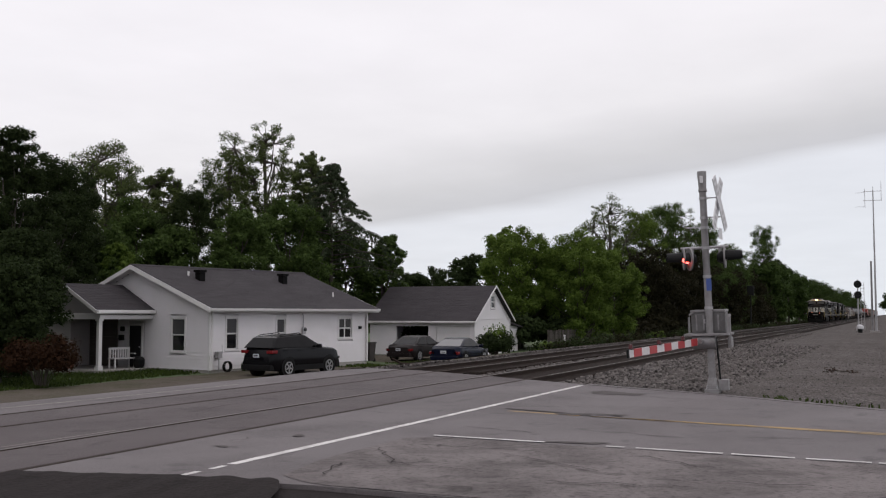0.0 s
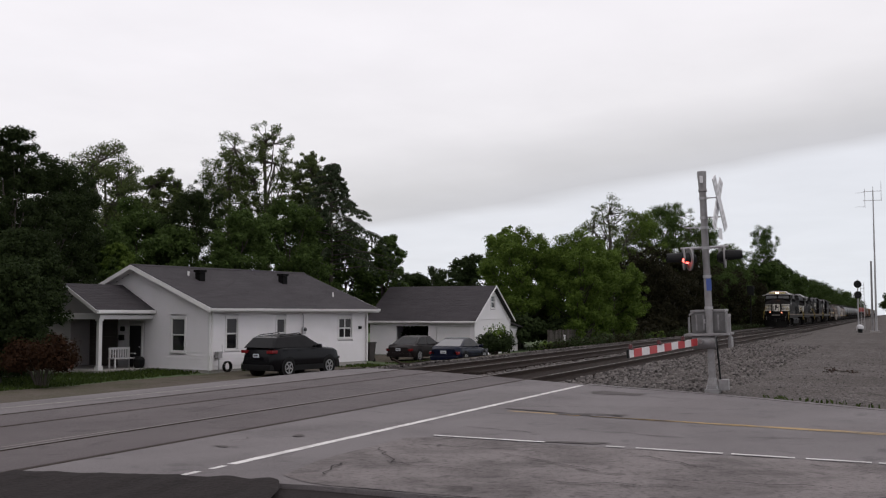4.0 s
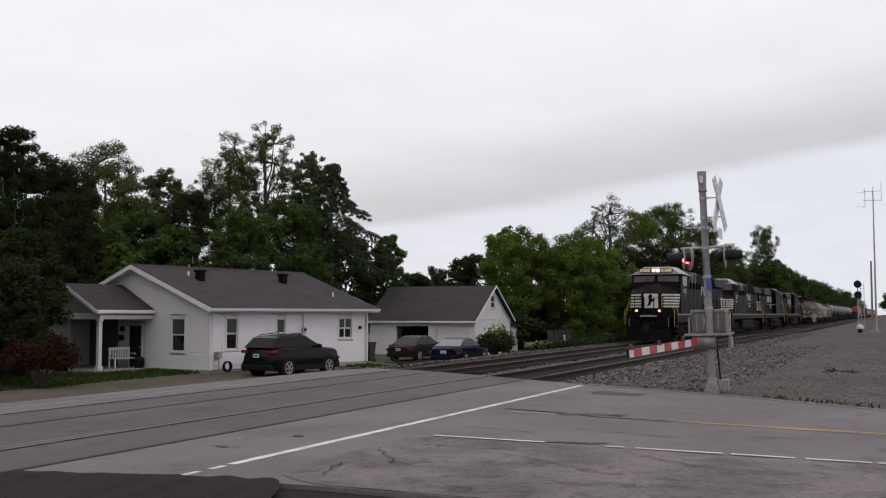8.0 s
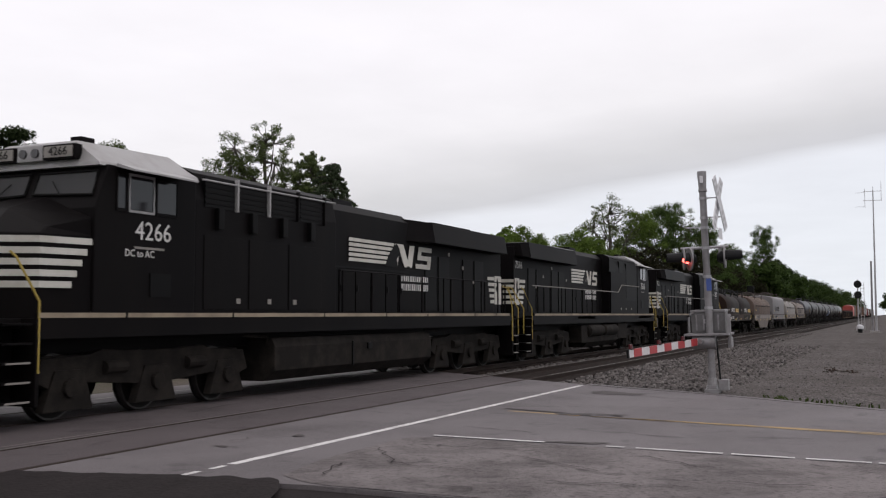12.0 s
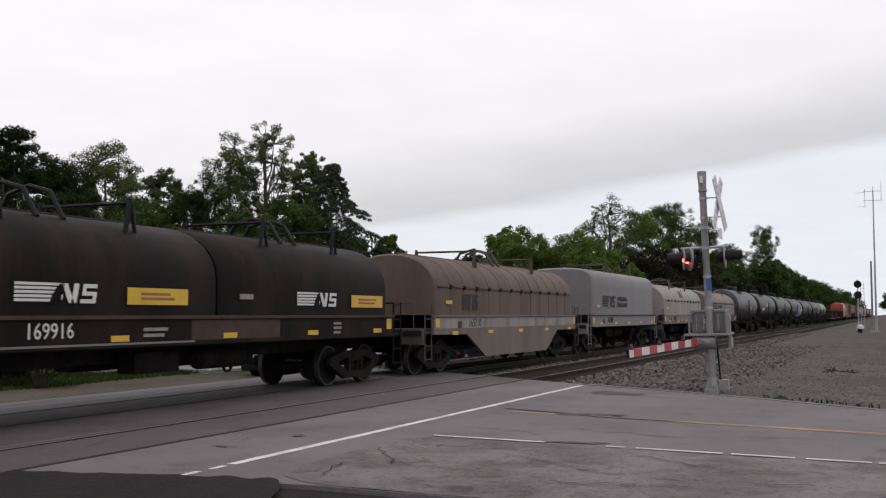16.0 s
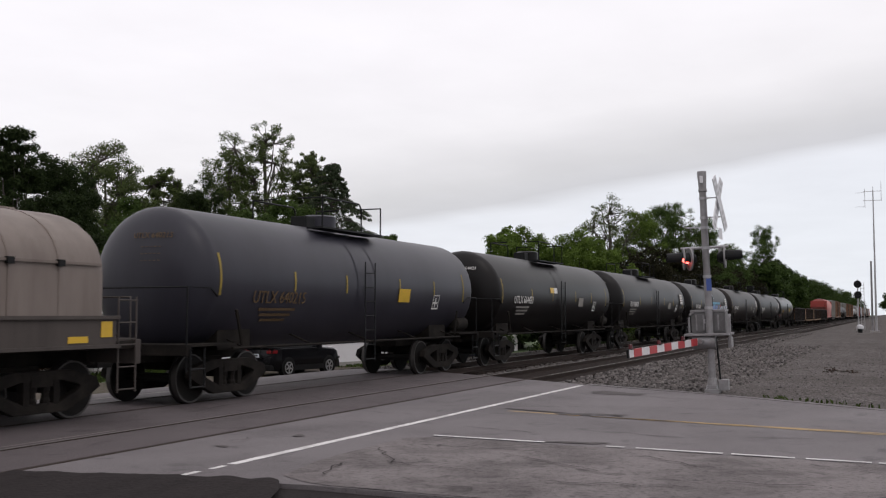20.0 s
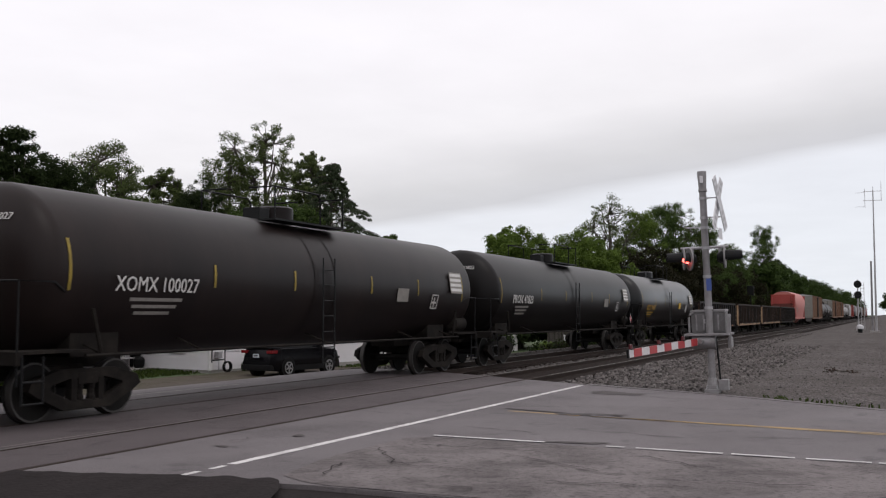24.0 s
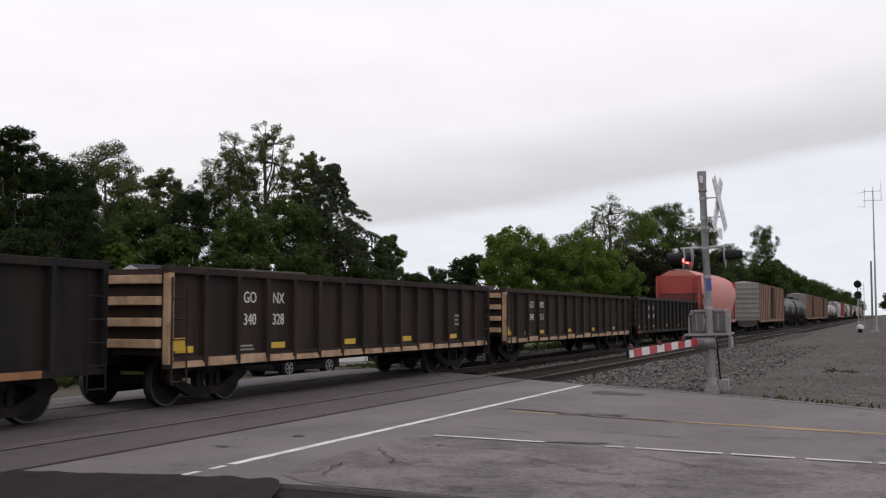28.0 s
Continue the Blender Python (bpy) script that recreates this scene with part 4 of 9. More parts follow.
grass_patch("grass", "mown green lawn in front of the house", 23, 38.5, 27.2, 33, 9000, 0.09, 1, lambda x, y: y > 27.3 + (x - 26) * 0.08 + 0.25 * noise.noise((x, y, 2)))
grass_patch("grass", "patchy grass beside the parked cars", 44, 60, 20.3, 25.5, 6000, 0.09, 2, lambda x, y: noise.noise((x * 0.4, y * 0.4, 0)) > -0.05)
grass_patch("grass", "weeds between track and fence", 60, 72, 17.6, 21.5, 3500, 0.22, 3)
grass_patch("grass", "rough grass tufts at the road's gravel edge", 20.5, 23.6, 0.0, 2.6, 160, 0.06, 4, lambda x, y: along(ROAD_RIGHT, y) + 0.15 < x < along(ROAD_RIGHT, y) + 1.2)

# ================= crossing signal with gate =================
MX, MY = 23.25, 3.68
sig = thing("crossing_signal", "silver level crossing signal with crossbuck and lowered gate", "crossing signal", pose(MX, MY, -0.03, -1.9, -0.6, 0))
bm = bmesh.new()
tube(bm, [(0, 0, 0.28), (0, 0, 4.62)], 0.078, 14)
part("mast", bm, silver_paint, sig, smooth=True)
bm = bmesh.new()
tube(bm, [(0, 0, 4.50), (0, 0, 4.52), (0, 0, 4.60), (0, 0, 4.92), (0, 0, 4.97)], [0.082, 0.10, 0.085, 0.105, 0.10], 14)
part("bell_cap", bm, silver_paint, sig, "silver crossing bell at the mast top", smooth=True)
# white plate in place of bright sky seen through the bell's opening
part("bell_opening", boxes((-0.12, -0.09, -0.035, 0.035, 4.70, 4.86)), sign_white, sig)
bm = bmesh.new()
box(bm, -0.16, 0.16, -0.16, 0.16, 0.0, 0.10)
box(bm, -0.12, 0.12, -0.12, 0.12, 0.10, 0.18)
tube(bm, [(0, 0, 0.18), (0, 0, 0.34)], [0.12, 0.09], 12)
part("base_casting", bm, silver_paint, sig, bevel=0.015)
part("junction_box", one(box, -0.02, 0.22, -0.34, -0.13, 0.06, 0.30), silver_paint, sig, bevel=0.02)
for dx in (-0.11, 0.11):
    for dy in (-0.11, 0.11):
        part("anchor_bolt", one(tube, [(dx, dy, 0.08), (dx, dy, 0.16)], 0.018), galv, sig)
part("conduit", tubes([[(0.05, -0.17, 0.28), (0.0, -0.16, 0.7), (0.02, -0.12, 1.25)]], 0.022, 8), black_metal, sig, "black flexible cable conduit", smooth=True)
# crossbuck: two long blades that face the road
for s in (-1, 1):
    bm = bmesh.new()
    box(bm, -0.66, 0.66, -0.012, 0.012, -0.115, 0.115, pose(0, -0.34 - 0.025 * s, 4.22, 0, 0, -9) @ pose(0, 0, 0, 0, s * 58, 0))
    part("crossbuck_blade", bm, sign_white, sig, "white crossbuck blade with dark worn lettering", bevel=0.004)
    for side in (1, -1):
        for i in range(8):
            if 3 <= i <= 4:
                continue
            bm = bmesh.new()
            box(bm, -0.05, 0.03, -0.014, -0.0125, -0.07, 0.07)
            part("letter_bar", bm, letter_grey, sig, at=pose(0, -0.34 - 0.025 * s, 4.22, 0, 0, -9) @ pose(0, 0, 0, 0, s * 58, 0) @ pose(-0.56 + i * 0.16, 0, 0) @ (Matrix() if side == 1 else pose(0, 0, 0, 0, 0, 180)))
part("tracks_plate", one(box, -0.22, 0.22, -0.352, -0.340, 3.42, 3.66), sign_white, sig, "small white track count plate")
for a_, b_ in (((0, 0, 4.36), (0, -0.36, 4.36)), ((0, 0, 3.92), (0, -0.36, 3.92)), ((0, 0.42, 3.72), (0, 0.03, 3.70))):
    part("crossbuck_arm", one(tube, [a_, b_], 0.016, 6), galv, sig)
for z in (4.36, 3.92, 3.70, 3.24, 2.6, 1.9):
    part("clamp", one(tube, [(0, 0, z - 0.03), (0, 0, z + 0.03)], 0.092, 12), galv, sig)
# flasher arms and lamps
part("crossarm", tubes([[(0, 0.55, 3.25), (0, -0.50, 3.25)]], 0.03, 8), galv, sig)


def flasher(x, y, z, turn, lit, hood=0.36):
    m = pose(x, y, z, 0, 0, turn)

    def P(*p):
        return m @ Vector(p)
    bm = bmesh.new()
    tube(bm, [P(0.0, 0, 0), P(0.03, 0, 0)], 0.255, 24)
    bg_ = part("background_disc", bm, silver_paint if not lit else black_metal, sig, "round flasher background", smooth=True)
    bm = bmesh.new()
    tube(bm, [P(0.03, 0, 0), P(0.10, 0, 0), P(0.16, 0, 0)], [0.14, 0.13, 0.08], 16)
    part("lamp_housing", bm, black_metal, bg_, smooth=True)
    bm = bmesh.new()
    tube(bm, [P(-0.02, 0, 0), P(-0.005, 0, 0)], 0.10, 20)
    part("lens", bm, gate_lens, bg_, "red lamp lens")
    # visor: upper half tube
    loops = []
    for d, r in ((0.0, 0.15), (-hood, 0.13)):
        outer = [P(d, math.cos(k) * r, math.sin(k) * r) for k in np.linspace(-0.5, math.pi + 0.5, 13)]
        inner = [P(d, math.cos(k) * (r - 0.008), math.sin(k) * (r - 0.008)) for k in np.linspace(math.pi + 0.5, -0.5, 13)]
        loops.append(outer + inner)
    bm = bmesh.new()
    rings(bm, loops)
    part("visor", bm, black_metal, bg_, "black lamp visor")
    part("bracket", tubes([[P(0.1, 0, 0.05), P(0.1, 0, z * 0 + 0.24)]], 0.02), galv, bg_)
    return bg_


flasher(-0.05, 0.50, 3.02, -74, False)
burning = flasher(-0.12, 0.36, 3.00, -62, False, 0.12)
flasher(0.05, -0.42, 3.03, 94, False)
flasher(0.28, -0.36, 3.03, 98, True)
m = pose(-0.12, 0.36, 3.00, 0, 0, -62)
part("lit_lens", one(tube, [m @ Vector((-0.018, 0, -0.02)), m @ Vector((-0.10, 0, -0.02)), m @ Vector((-0.15, 0, -0.02))], [0.085, 0.07, 0.03], 14), flash_red, burning, "red flashing lamp, lit", smooth=True)
part("info_sign", one(box, -0.085, -0.079, -0.10, 0.01, 2.28, 2.55), blue_sign, sig, "small blue notice plate")
# gate machine
gm = part("gate_machine", one(box, 0.10, 0.60, -0.33, 0.42, 1.33, 1.80), box_paint, sig, "silver gate drive box with lid", bevel=0.03)
part("machine_lid", one(box, 0.08, 0.62, -0.34, 0.43, 1.80, 1.86), silver_paint, gm, bevel=0.02)
part("machine_door", one(box, 0.085, 0.10, -0.26, 0.34, 1.38, 1.76), box_paint, gm, bevel=0.004)
for y in (-0.18, -0.02, 0.14, 0.30):
    part("door_rib", one(box, 0.07, 0.086, y - 0.015, y + 0.015, 1.40, 1.74), silver_paint, gm)
part("latch", one(box, 0.065, 0.085, 0.10, 0.14, 1.55, 1.65), galv, gm)
part("platform", one(box, -0.22, 0.62, -0.44, 0.54, 1.28, 1.33), silver_paint, sig, bevel=0.01)
for y in (0.44, -0.40):
    bm = bmesh.new()
    tube(bm, [(-0.05, y, 1.32), (-0.05, y, 1.68), (-0.02, y * 0.97, 1.76), (0.10, y * 0.85, 1.79)], 0.022, 8)
    part("guard_bar", bm, silver_paint, sig, smooth=True)
bm = bmesh.new()
box(bm, -0.06, 0.04, -0.46, -0.41, 1.06, 1.70)
tube(bm, [(-0.01, -0.435, 1.70), (-0.01, -0.435, 1.75)], [0.05, 0.03], 10)
part("counterweight_arm", bm, silver_paint, sig, bevel=0.015)
part("counterweight", one(box, 0.0, 0.30, -0.46, -0.38, 1.00, 1.24), silver_paint, sig, bevel=0.02)
part("gate_hub", one(disc, (-0.02, 0.12, 1.15), (0, 1, 0), 0.17, 0.5, 18), silver_paint, sig, smooth=True)
part("gate_shaft", tubes([[(-0.05, 0.15, 1.17), (-0.30, 0.18, 1.16)]], 0.05, 8), silver_paint, sig)
arm = part("gate_arm", one(box, -4.16, -0.25, -0.015, 0.015, -0.075, 0.075), gate_white, sig, "white gate arm with red stripes", at=pose(0, 0.20, 1.16, 0, -1.2, -9.5))
for i in range(5):
    x = -3.90 + i * 0.80
    part("red_stripe", one(box, x, x + 0.40, -0.018, 0.018, -0.077, 0.077), gate_red, arm)
part("arm_end_cap", one(box, -4.175, -4.12, -0.018, 0.018, -0.077, 0.077), black_metal, arm)
for x in (-4.0, -2.55, -1.15):
    lm = part("gate_lamp", one(tube, [(x, 0, 0.075), (x, 0, 0.17)], [0.05, 0.035], 10), gate_lens, arm, "small red gate lamp", smooth=True)
    part("lamp_base", one(box, x - 0.05, x + 0.05, -0.04, 0.04, 0.07, 0.09), black_metal, lm)

# ================= signal, radio mast and cabinet by the line =================
s2 = thing("block_signal", "two-headed railway block signal on a ladder mast", "railway signal", pose(118.7, 3.3, -0.05, 0, 0, 0))
part("mast", one(tube, [(0, 0, 0), (0, 0, 5.5)], 0.07, 10), galv, s2)
part("base", one(box, -0.25, 0.25, -0.25, 0.25, 0, 0.4), concrete, s2, bevel=0.02)
for z in (5.0, 3.85):
    b_ = part("backplate", one(tube, [(-0.12, 0, z), (-0.09, 0, z)], 0.40, 24), black_metal, s2, "round black signal backplate")
    part("signal_head", one(tube, [(-0.25, 0, z), (0.1, 0, z)], [0.16, 0.2], 14), black_metal, b_)
bm = bmesh.new()
for y in (-0.62, -0.28):
    tube(bm, [(0.25, y, 0.1), (0.25, y, 5.2)], 0.025)
for i in range(15):
    tube(bm, [(0.25, -0.62, 0.4 + i * 0.32), (0.25, -0.28, 0.4 + i * 0.32)], 0.015, 4)
part("ladder", bm, galv, s2)
s3 = thing("signal_post", "dark distant lineside signal post under the trees", "railway signal", pose(141, 17.2, -0.4))
part("mast", one(tube, [(0, 0, 0), (0, 0, 5.3)], 0.09, 8), black_metal, s3)
part("signal_head", one(box, -0.2, 0.2, -0.45, 0.45, 4.6, 5.9), black_metal, s3, bevel=0.05)
ra = thing("radio_mast", "slim steel radio mast with folded dipole aerial", "antenna mast", pose(108.6, 1.4, -0.05, 0, 0, 0))
part("pole", one(tube, [(0, 0, 0), (0, 0, 7), (0, 0, 14.0)], [0.11, 0.08, 0.05], 10), galv, ra)
part("short_pole", one(tube, [(0.3, 0.35, 0), (0.3, 0.35, 7.0)], [0.11, 0.09], 10), silver_paint, ra)
bm = bmesh.new()
for z in (13.9, 13.0):
    tube(bm, [(0, 0.9, z), (0, -0.75, z)], 0.025)
for y, a, b in ((0.75, 12.3, 14.2), (-0.75, 12.9, 14.9), (0.0, 12.2, 14.4)):
    tube(bm, [(0, y, a), (0, y, b)], 0.022)
for z in (12.4, 13.8):
    tube(bm, [(0, 0.75, z), (0, 1.6, z)], 0.018)
part("aerial", bm, galv, ra)
part("footing", one(box, -0.4, 0.5, -0.3, 0.6, 0, 0.15), concrete, ra)
cab = thing("relay_cabinet", "white steel relay cabinet beside the line", "cabinet", pose(93.5, -0.95, -0.05))
part("body", one(box, -1.2, 1.2, -1.2, 1.2, 0.1, 2.2), sign_white, cab, bevel=0.03)
part("roof", one(box, -1.3, 1.3, -1.3, 1.3, 2.2, 2.32), galv, cab, bevel=0.02)
part("door", one(box, -1.22, -1.2, -0.5, 0.5, 0.2, 2.0), sign_white, cab, bevel=0.005)
part("plinth", one(box, -1.3, 1.3, -1.3, 1.3, 0, 0.1), concrete, cab)
wt_ = thing("utility_drum", "white domed utility pedestal on a dark base", "utility box", pose(105.5, 2.8, -0.05))
part("dome", one(tube, [(0, 0, 0.35), (0, 0, 0.45), (0, 0, 0.68), (0, 0, 0.78)], [0.28, 0.33, 0.28, 0.10], 14), sign_white, wt_, smooth=True)
part("base", one(tube, [(0, 0, 0), (0, 0, 0.35)], 0.22, 12), black_metal, wt_)

# low weeds that crowd the far side of the line
rng = np.random.default_rng(31)
n_ = 420
wx = 58 + 200 * rng.uniform(0, 1, n_) ** 1.4
wy = rng.uniform(15.9, 19.6, n_)
wz = np.array([ground_lie(a, b) for a, b in zip(wx, wy)]) + rng.uniform(0.05, 0.35, n_)
for k_, (mat_, words_) in enumerate(((leaf_thicket, "dry brown weeds along the far side of the track"), (leaf_oak, "dark green weeds along the far side of the track"))):
    sel = np.arange(n_) % 2 == k_
    wm = leaf_mesh("lineside_weeds", np.stack([wx, wy, wz], 1)[sel], rng.uniform(0.35, 0.75, sel.sum()), np.full(sel.sum(), 60), 0.11, mat_, rng)
    tagged(new("lineside_weeds", wm), words_, "weeds", kind="stuff")
# ================= the white house =================


def lap_siding(bm, a0, a1, z0, z1, out, holes, course=0.155, top_of=None, axis="x", sign=-1, at=0.0):
    """Lapped boards on a wall; holes: (a0, a1, z0, z1). axis: the wall's run; sign: the way it faces; top_of(z): run left at height z under a gable."""
    z = z0
    while z < z1 - 0.01:
        zt = min(z + course, z1)
        lo, hi = (a0, a1) if top_of is None else top_of(z, zt)
        cut = [(lo, hi)]
        for h0, h1, hz0, hz1 in holes:
            if hz0 < zt - 0.02 and hz1 > z + 0.02:
                nxt = []
                for p, q in cut:
                    if h1 <= p or h0 >= q:
                        nxt.append((p, q))
                        continue
                    if h0 > p:
                        nxt.append((p, h0))
                    if h1 < q:
                        nxt.append((h1, q))
                cut = nxt
        for p, q in cut:
            if q - p < 0.03:
                continue
            prof = [(at, z), (at + sign * out, z), (at + sign * out * 0.35, zt), (at, zt)]
            vs = []
            for a in (p, q):
                vs.append([bm.verts.new((a, d, zz) if axis == "x" else (d, a, zz)) for d, zz in prof])
            for i in range(4):
                bm.faces.new([vs[0][i], vs[1][i], vs[1][(i + 1) % 4], vs[0][(i + 1) % 4]])
            bm.faces.new(vs[0])
            bm.faces.new(vs[1])
        z = zt


def window(parent, a0, a1, z0, z1, axis="x", at=0.0, sign=-1, halves=1, lower_dark=True):
    """A double-hung window with casing, sill, sashes and panes in a wall that faces sign along the other axis."""
    def bx(p, q, lo, hi, d0, d1):
        d0, d1 = at + sign * d0, at + sign * d1
        d0, d1 = min(d0, d1), max(d0, d1)
        return one(box, p, q, d0, d1, lo, hi) if axis == "x" else one(box, d0, d1, p, q, lo, hi)
    w = part("window", bx(a0, a1, z0, z1, -0.08, -0.06), glass_dark, parent, "double-hung window")
    c = 0.09
    for p, q, lo, hi in ((a0 - c, a1 + c, z1, z1 + c + 0.03), (a0 - c, a0, z0, z1), (a1, a1 + c, z0, z1), (a0 - c - 0.03, a1 + c + 0.03, z0 - 0.09, z0)):
        part("casing", bx(p, q, lo, hi, -0.02, 0.045), trim_mat, w, "white window casing", bevel=0.004)
    step = (a1 - a0) / halves
    for k in range(halves):
        p, q = a0 + k * step, a0 + (k + 1) * step
        mid = (z0 + z1) / 2
        for lo, hi, dep, mat in ((z0, mid, -0.045, glass_dark if lower_dark else glass_mid), (mid, z1, -0.02, glass_mid)):
            sash = part("pane", bx(p + 0.04, q - 0.04, lo + 0.035, hi - 0.03, dep - 0.012, dep), mat, w, "window pane")
            for e in ((p, p + 0.04, lo, hi), (q - 0.04, q, lo, hi), (p, q, hi - 0.035, hi), (p, q, lo, lo + 0.035)):
                part("sash_bar", bx(*e, dep - 0.02, dep + 0.012), trim_mat, w)
    return w


def shingled(parent, name, p0, p1, p2, p3, mat, course=0.16, thick=0.012):
    """A roof plane p0-p1 (eave) to p3-p2 (ridge), laid in courses of shingles on a deck."""
    p0, p1, p2, p3 = (Vector(p) for p in (p0, p1, p2, p3))
    nrm = (p1 - p0).cross(p3 - p0).normalized()
    if nrm.z < 0:
        nrm = -nrm
    bm = bmesh.new()
    vs = [bm.verts.new(p) for p in (p0, p1, p2, p3)] + [bm.verts.new(p - nrm * 0.10) for p in (p0, p1, p2, p3)]
    for f in ((0, 1, 2, 3), (7, 6, 5, 4), (0, 4, 5, 1), (1, 5, 6, 2), (2, 6, 7, 3), (3, 7, 4, 0)):
        bm.faces.new([vs[i] for i in f])
    deck = part(name, bm, mat, parent)
    run = ((p3 - p0).length + (p2 - p1).length) / 2
    n = int(run / course)
    rng = random.Random(int(run * 100))
    bm = bmesh.new()
    for i in range(n):
        a, b = i / n, min((i + 1.25) / n, 1)
        L0, L1 = p0.lerp(p3, a), p1.lerp(p2, a)
        U0, U1 = p0.lerp(p3, b), p1.lerp(p2, b)
        width = (L1 - L0).length
        k = 0.0
        while k < 1 - 1e-6:
            e = min(k + rng.uniform(0.5, 1.1) / width, 1)
            q = [L0.lerp(L1, k) + nrm * thick, L0.lerp(L1, e) + nrm * thick, U0.lerp(U1, e) + nrm * 0.006, U0.lerp(U1, k) + nrm * 0.006]
            lowq = [L0.lerp(L1, k) + nrm * 0.001, L0.lerp(L1, e) + nrm * 0.001]
            v = [bm.verts.new(x) for x in q + lowq]
            bm.faces.new(v[:4])
            bm.faces.new([v[4], v[5], v[1], v[0]])
            k = e
    tagged(part("shingles", bm, mat, deck), kind="stuff")
    return deck


HX, HY, HZ = 37.34, 27.79, -0.86
house = thing("house", "single-storey white clapboard house with grey shingle roof", "house", pose(HX, HY, HZ, 0, 0, -10))
HL, HW, EAVE, RIDGE = 11.3, 9.8, 2.98, 4.84
SL = (RIDGE - EAVE) / (HW / 2)
part("foundation", one(box, 0.02, HL - 0.02, 0.02, HW - 0.02, -0.3, 0.14), concrete, house)
front_holes = [(1.02, 1.71, 1.0, 2.40), (4.32, 4.90, 1.0, 2.36), (8.97, 10.0, 1.36, 2.36)]
gable_holes = [(1.62, 2.50, 0.90, 2.38), (4.45, 5.45, 0.05, 2.08)]
part("wall_core", boxes((0.125, HL - 0.1, 0.125, HW - 0.1, 0.0, EAVE - 0.1)), siding_mat, house)
bm = bmesh.new()
lap_siding(bm, 0.0, HL, 0.10, EAVE, 0.045, [(a - 0.09, b + 0.09, c - 0.09, d + 0.12) for a, b, c, d in front_holes], axis="x", sign=-1, at=0.04)
part("front_siding", bm, siding_mat, house, "white lapped clapboards")
bm = bmesh.new()
lap_siding(bm, 0.0, HW, 0.10, RIDGE - 0.1, 0.045, [(a - 0.09, b + 0.09, c - 0.09, d + 0.12) for a, b, c, d in gable_holes], axis="y", sign=-1, at=0.04,
           top_of=lambda z, zt: (0.0, HW) if zt <= EAVE else ((zt - EAVE) / SL, HW - (zt - EAVE) / SL))
part("gable_siding", bm, siding_mat, house, "white lapped clapboards under the gable")
bm = bmesh.new()
prism(bm, [(0.06, 0.0), (HW - 0.06, 0.0), (HW - 0.06, EAVE), (HW / 2, RIDGE - 0.08), (0.06, EAVE)], HL - 0.08, HL)
part("rear_gable_wall", bm, siding_mat, house)
part("back_wall", one(box, 0.05, HL, HW - 0.08, HW, 0, EAVE), siding_mat, house)
for p, q in (((0.035, 0.06), (0.0, 0.0)),):
    part("corner_board", one(box, -0.05, 0.08, -0.05, 0.08, 0.08, EAVE), trim_mat, house, bevel=0.005)
part("corner_board", one(box, HL - 0.08, HL + 0.02, -0.05, 0.06, 0.08, EAVE), trim_mat, house, bevel=0.005)
for h in front_holes:
    window(house, *h, axis="x", at=0.02, halves=2 if h[0] > 8 else 1)
window(house, *gable_holes[0], axis="y", at=0.02)
OV = 0.45
zr = RIDGE + 0.06
ze = RIDGE - SL * (HW / 2 + OV) + 0.06
shingled(house, "roof_slope", (-OV, -OV, ze), (HL + OV, -OV, ze), (HL + OV, HW / 2, zr), (-OV, HW / 2, zr), shingle_mat)
shingled(house, "roof_slope", (-OV, HW + OV, ze), (HL + OV, HW + OV, ze), (HL + OV, HW / 2, zr), (-OV, HW / 2, zr), shingle_mat)
part("ridge_cap", one(prism, [(HW / 2 - 0.14, zr - 0.02), (HW / 2, zr + 0.05), (HW / 2 + 0.14, zr - 0.02)], -OV, HL + OV), shingle_mat, house)
# fascia, rakes, soffit, gutter
part("fascia", one(box, -OV, HL + OV, -OV - 0.02, -OV + 0.02, ze - 0.17, ze - 0.02), trim_mat, house)
part("soffit", one(box, -OV, HL + OV, -OV + 0.02, 0.0, ze - 0.20, ze - 0.17), trim_mat, house)
bm = bmesh.new()
prism(bm, [(-OV - 0.14, ze - 0.02), (-OV - 0.12, ze - 0.13), (-OV - 0.02, ze - 0.15), (-OV - 0.02, ze - 0.02)], -OV, HL + OV)
part("gutter", bm, trim_mat, house, "white eaves gutter", bevel=0.006)
for x in (-OV, HL + OV):
    for s in (0, 1):
        y0, y1 = (-OV - 0.02, HW / 2) if s == 0 else (HW + OV + 0.02, HW / 2)
        bm = bmesh.new()
        prism(bm, [(y0, ze - 0.20), (y0, ze + 0.0), (y1, zr + 0.0), (y1, zr - 0.20)], x - 0.03, x + 0.03)
        part("rake_board", bm, trim_mat, house, "white rake board")
part("rake_soffit", one(prism, [(-OV, ze - 0.17), (HW / 2, zr - 0.17), (HW / 2, zr - 0.14), (-OV, ze - 0.14)], -OV, 0.0), trim_mat, house)
part("rake_soffit", one(prism, [(HW + OV, ze - 0.17), (HW / 2, zr - 0.17), (HW / 2, zr - 0.14), (HW + OV, ze - 0.14)], -OV, 0.0), trim_mat, house)
for x in (0.05, HL - 0.12):
    part("downspout", one(box, x, x + 0.07, -0.12, -0.05, 0.1, ze - 0.15), trim_mat, house, "white downspout", bevel=0.008)
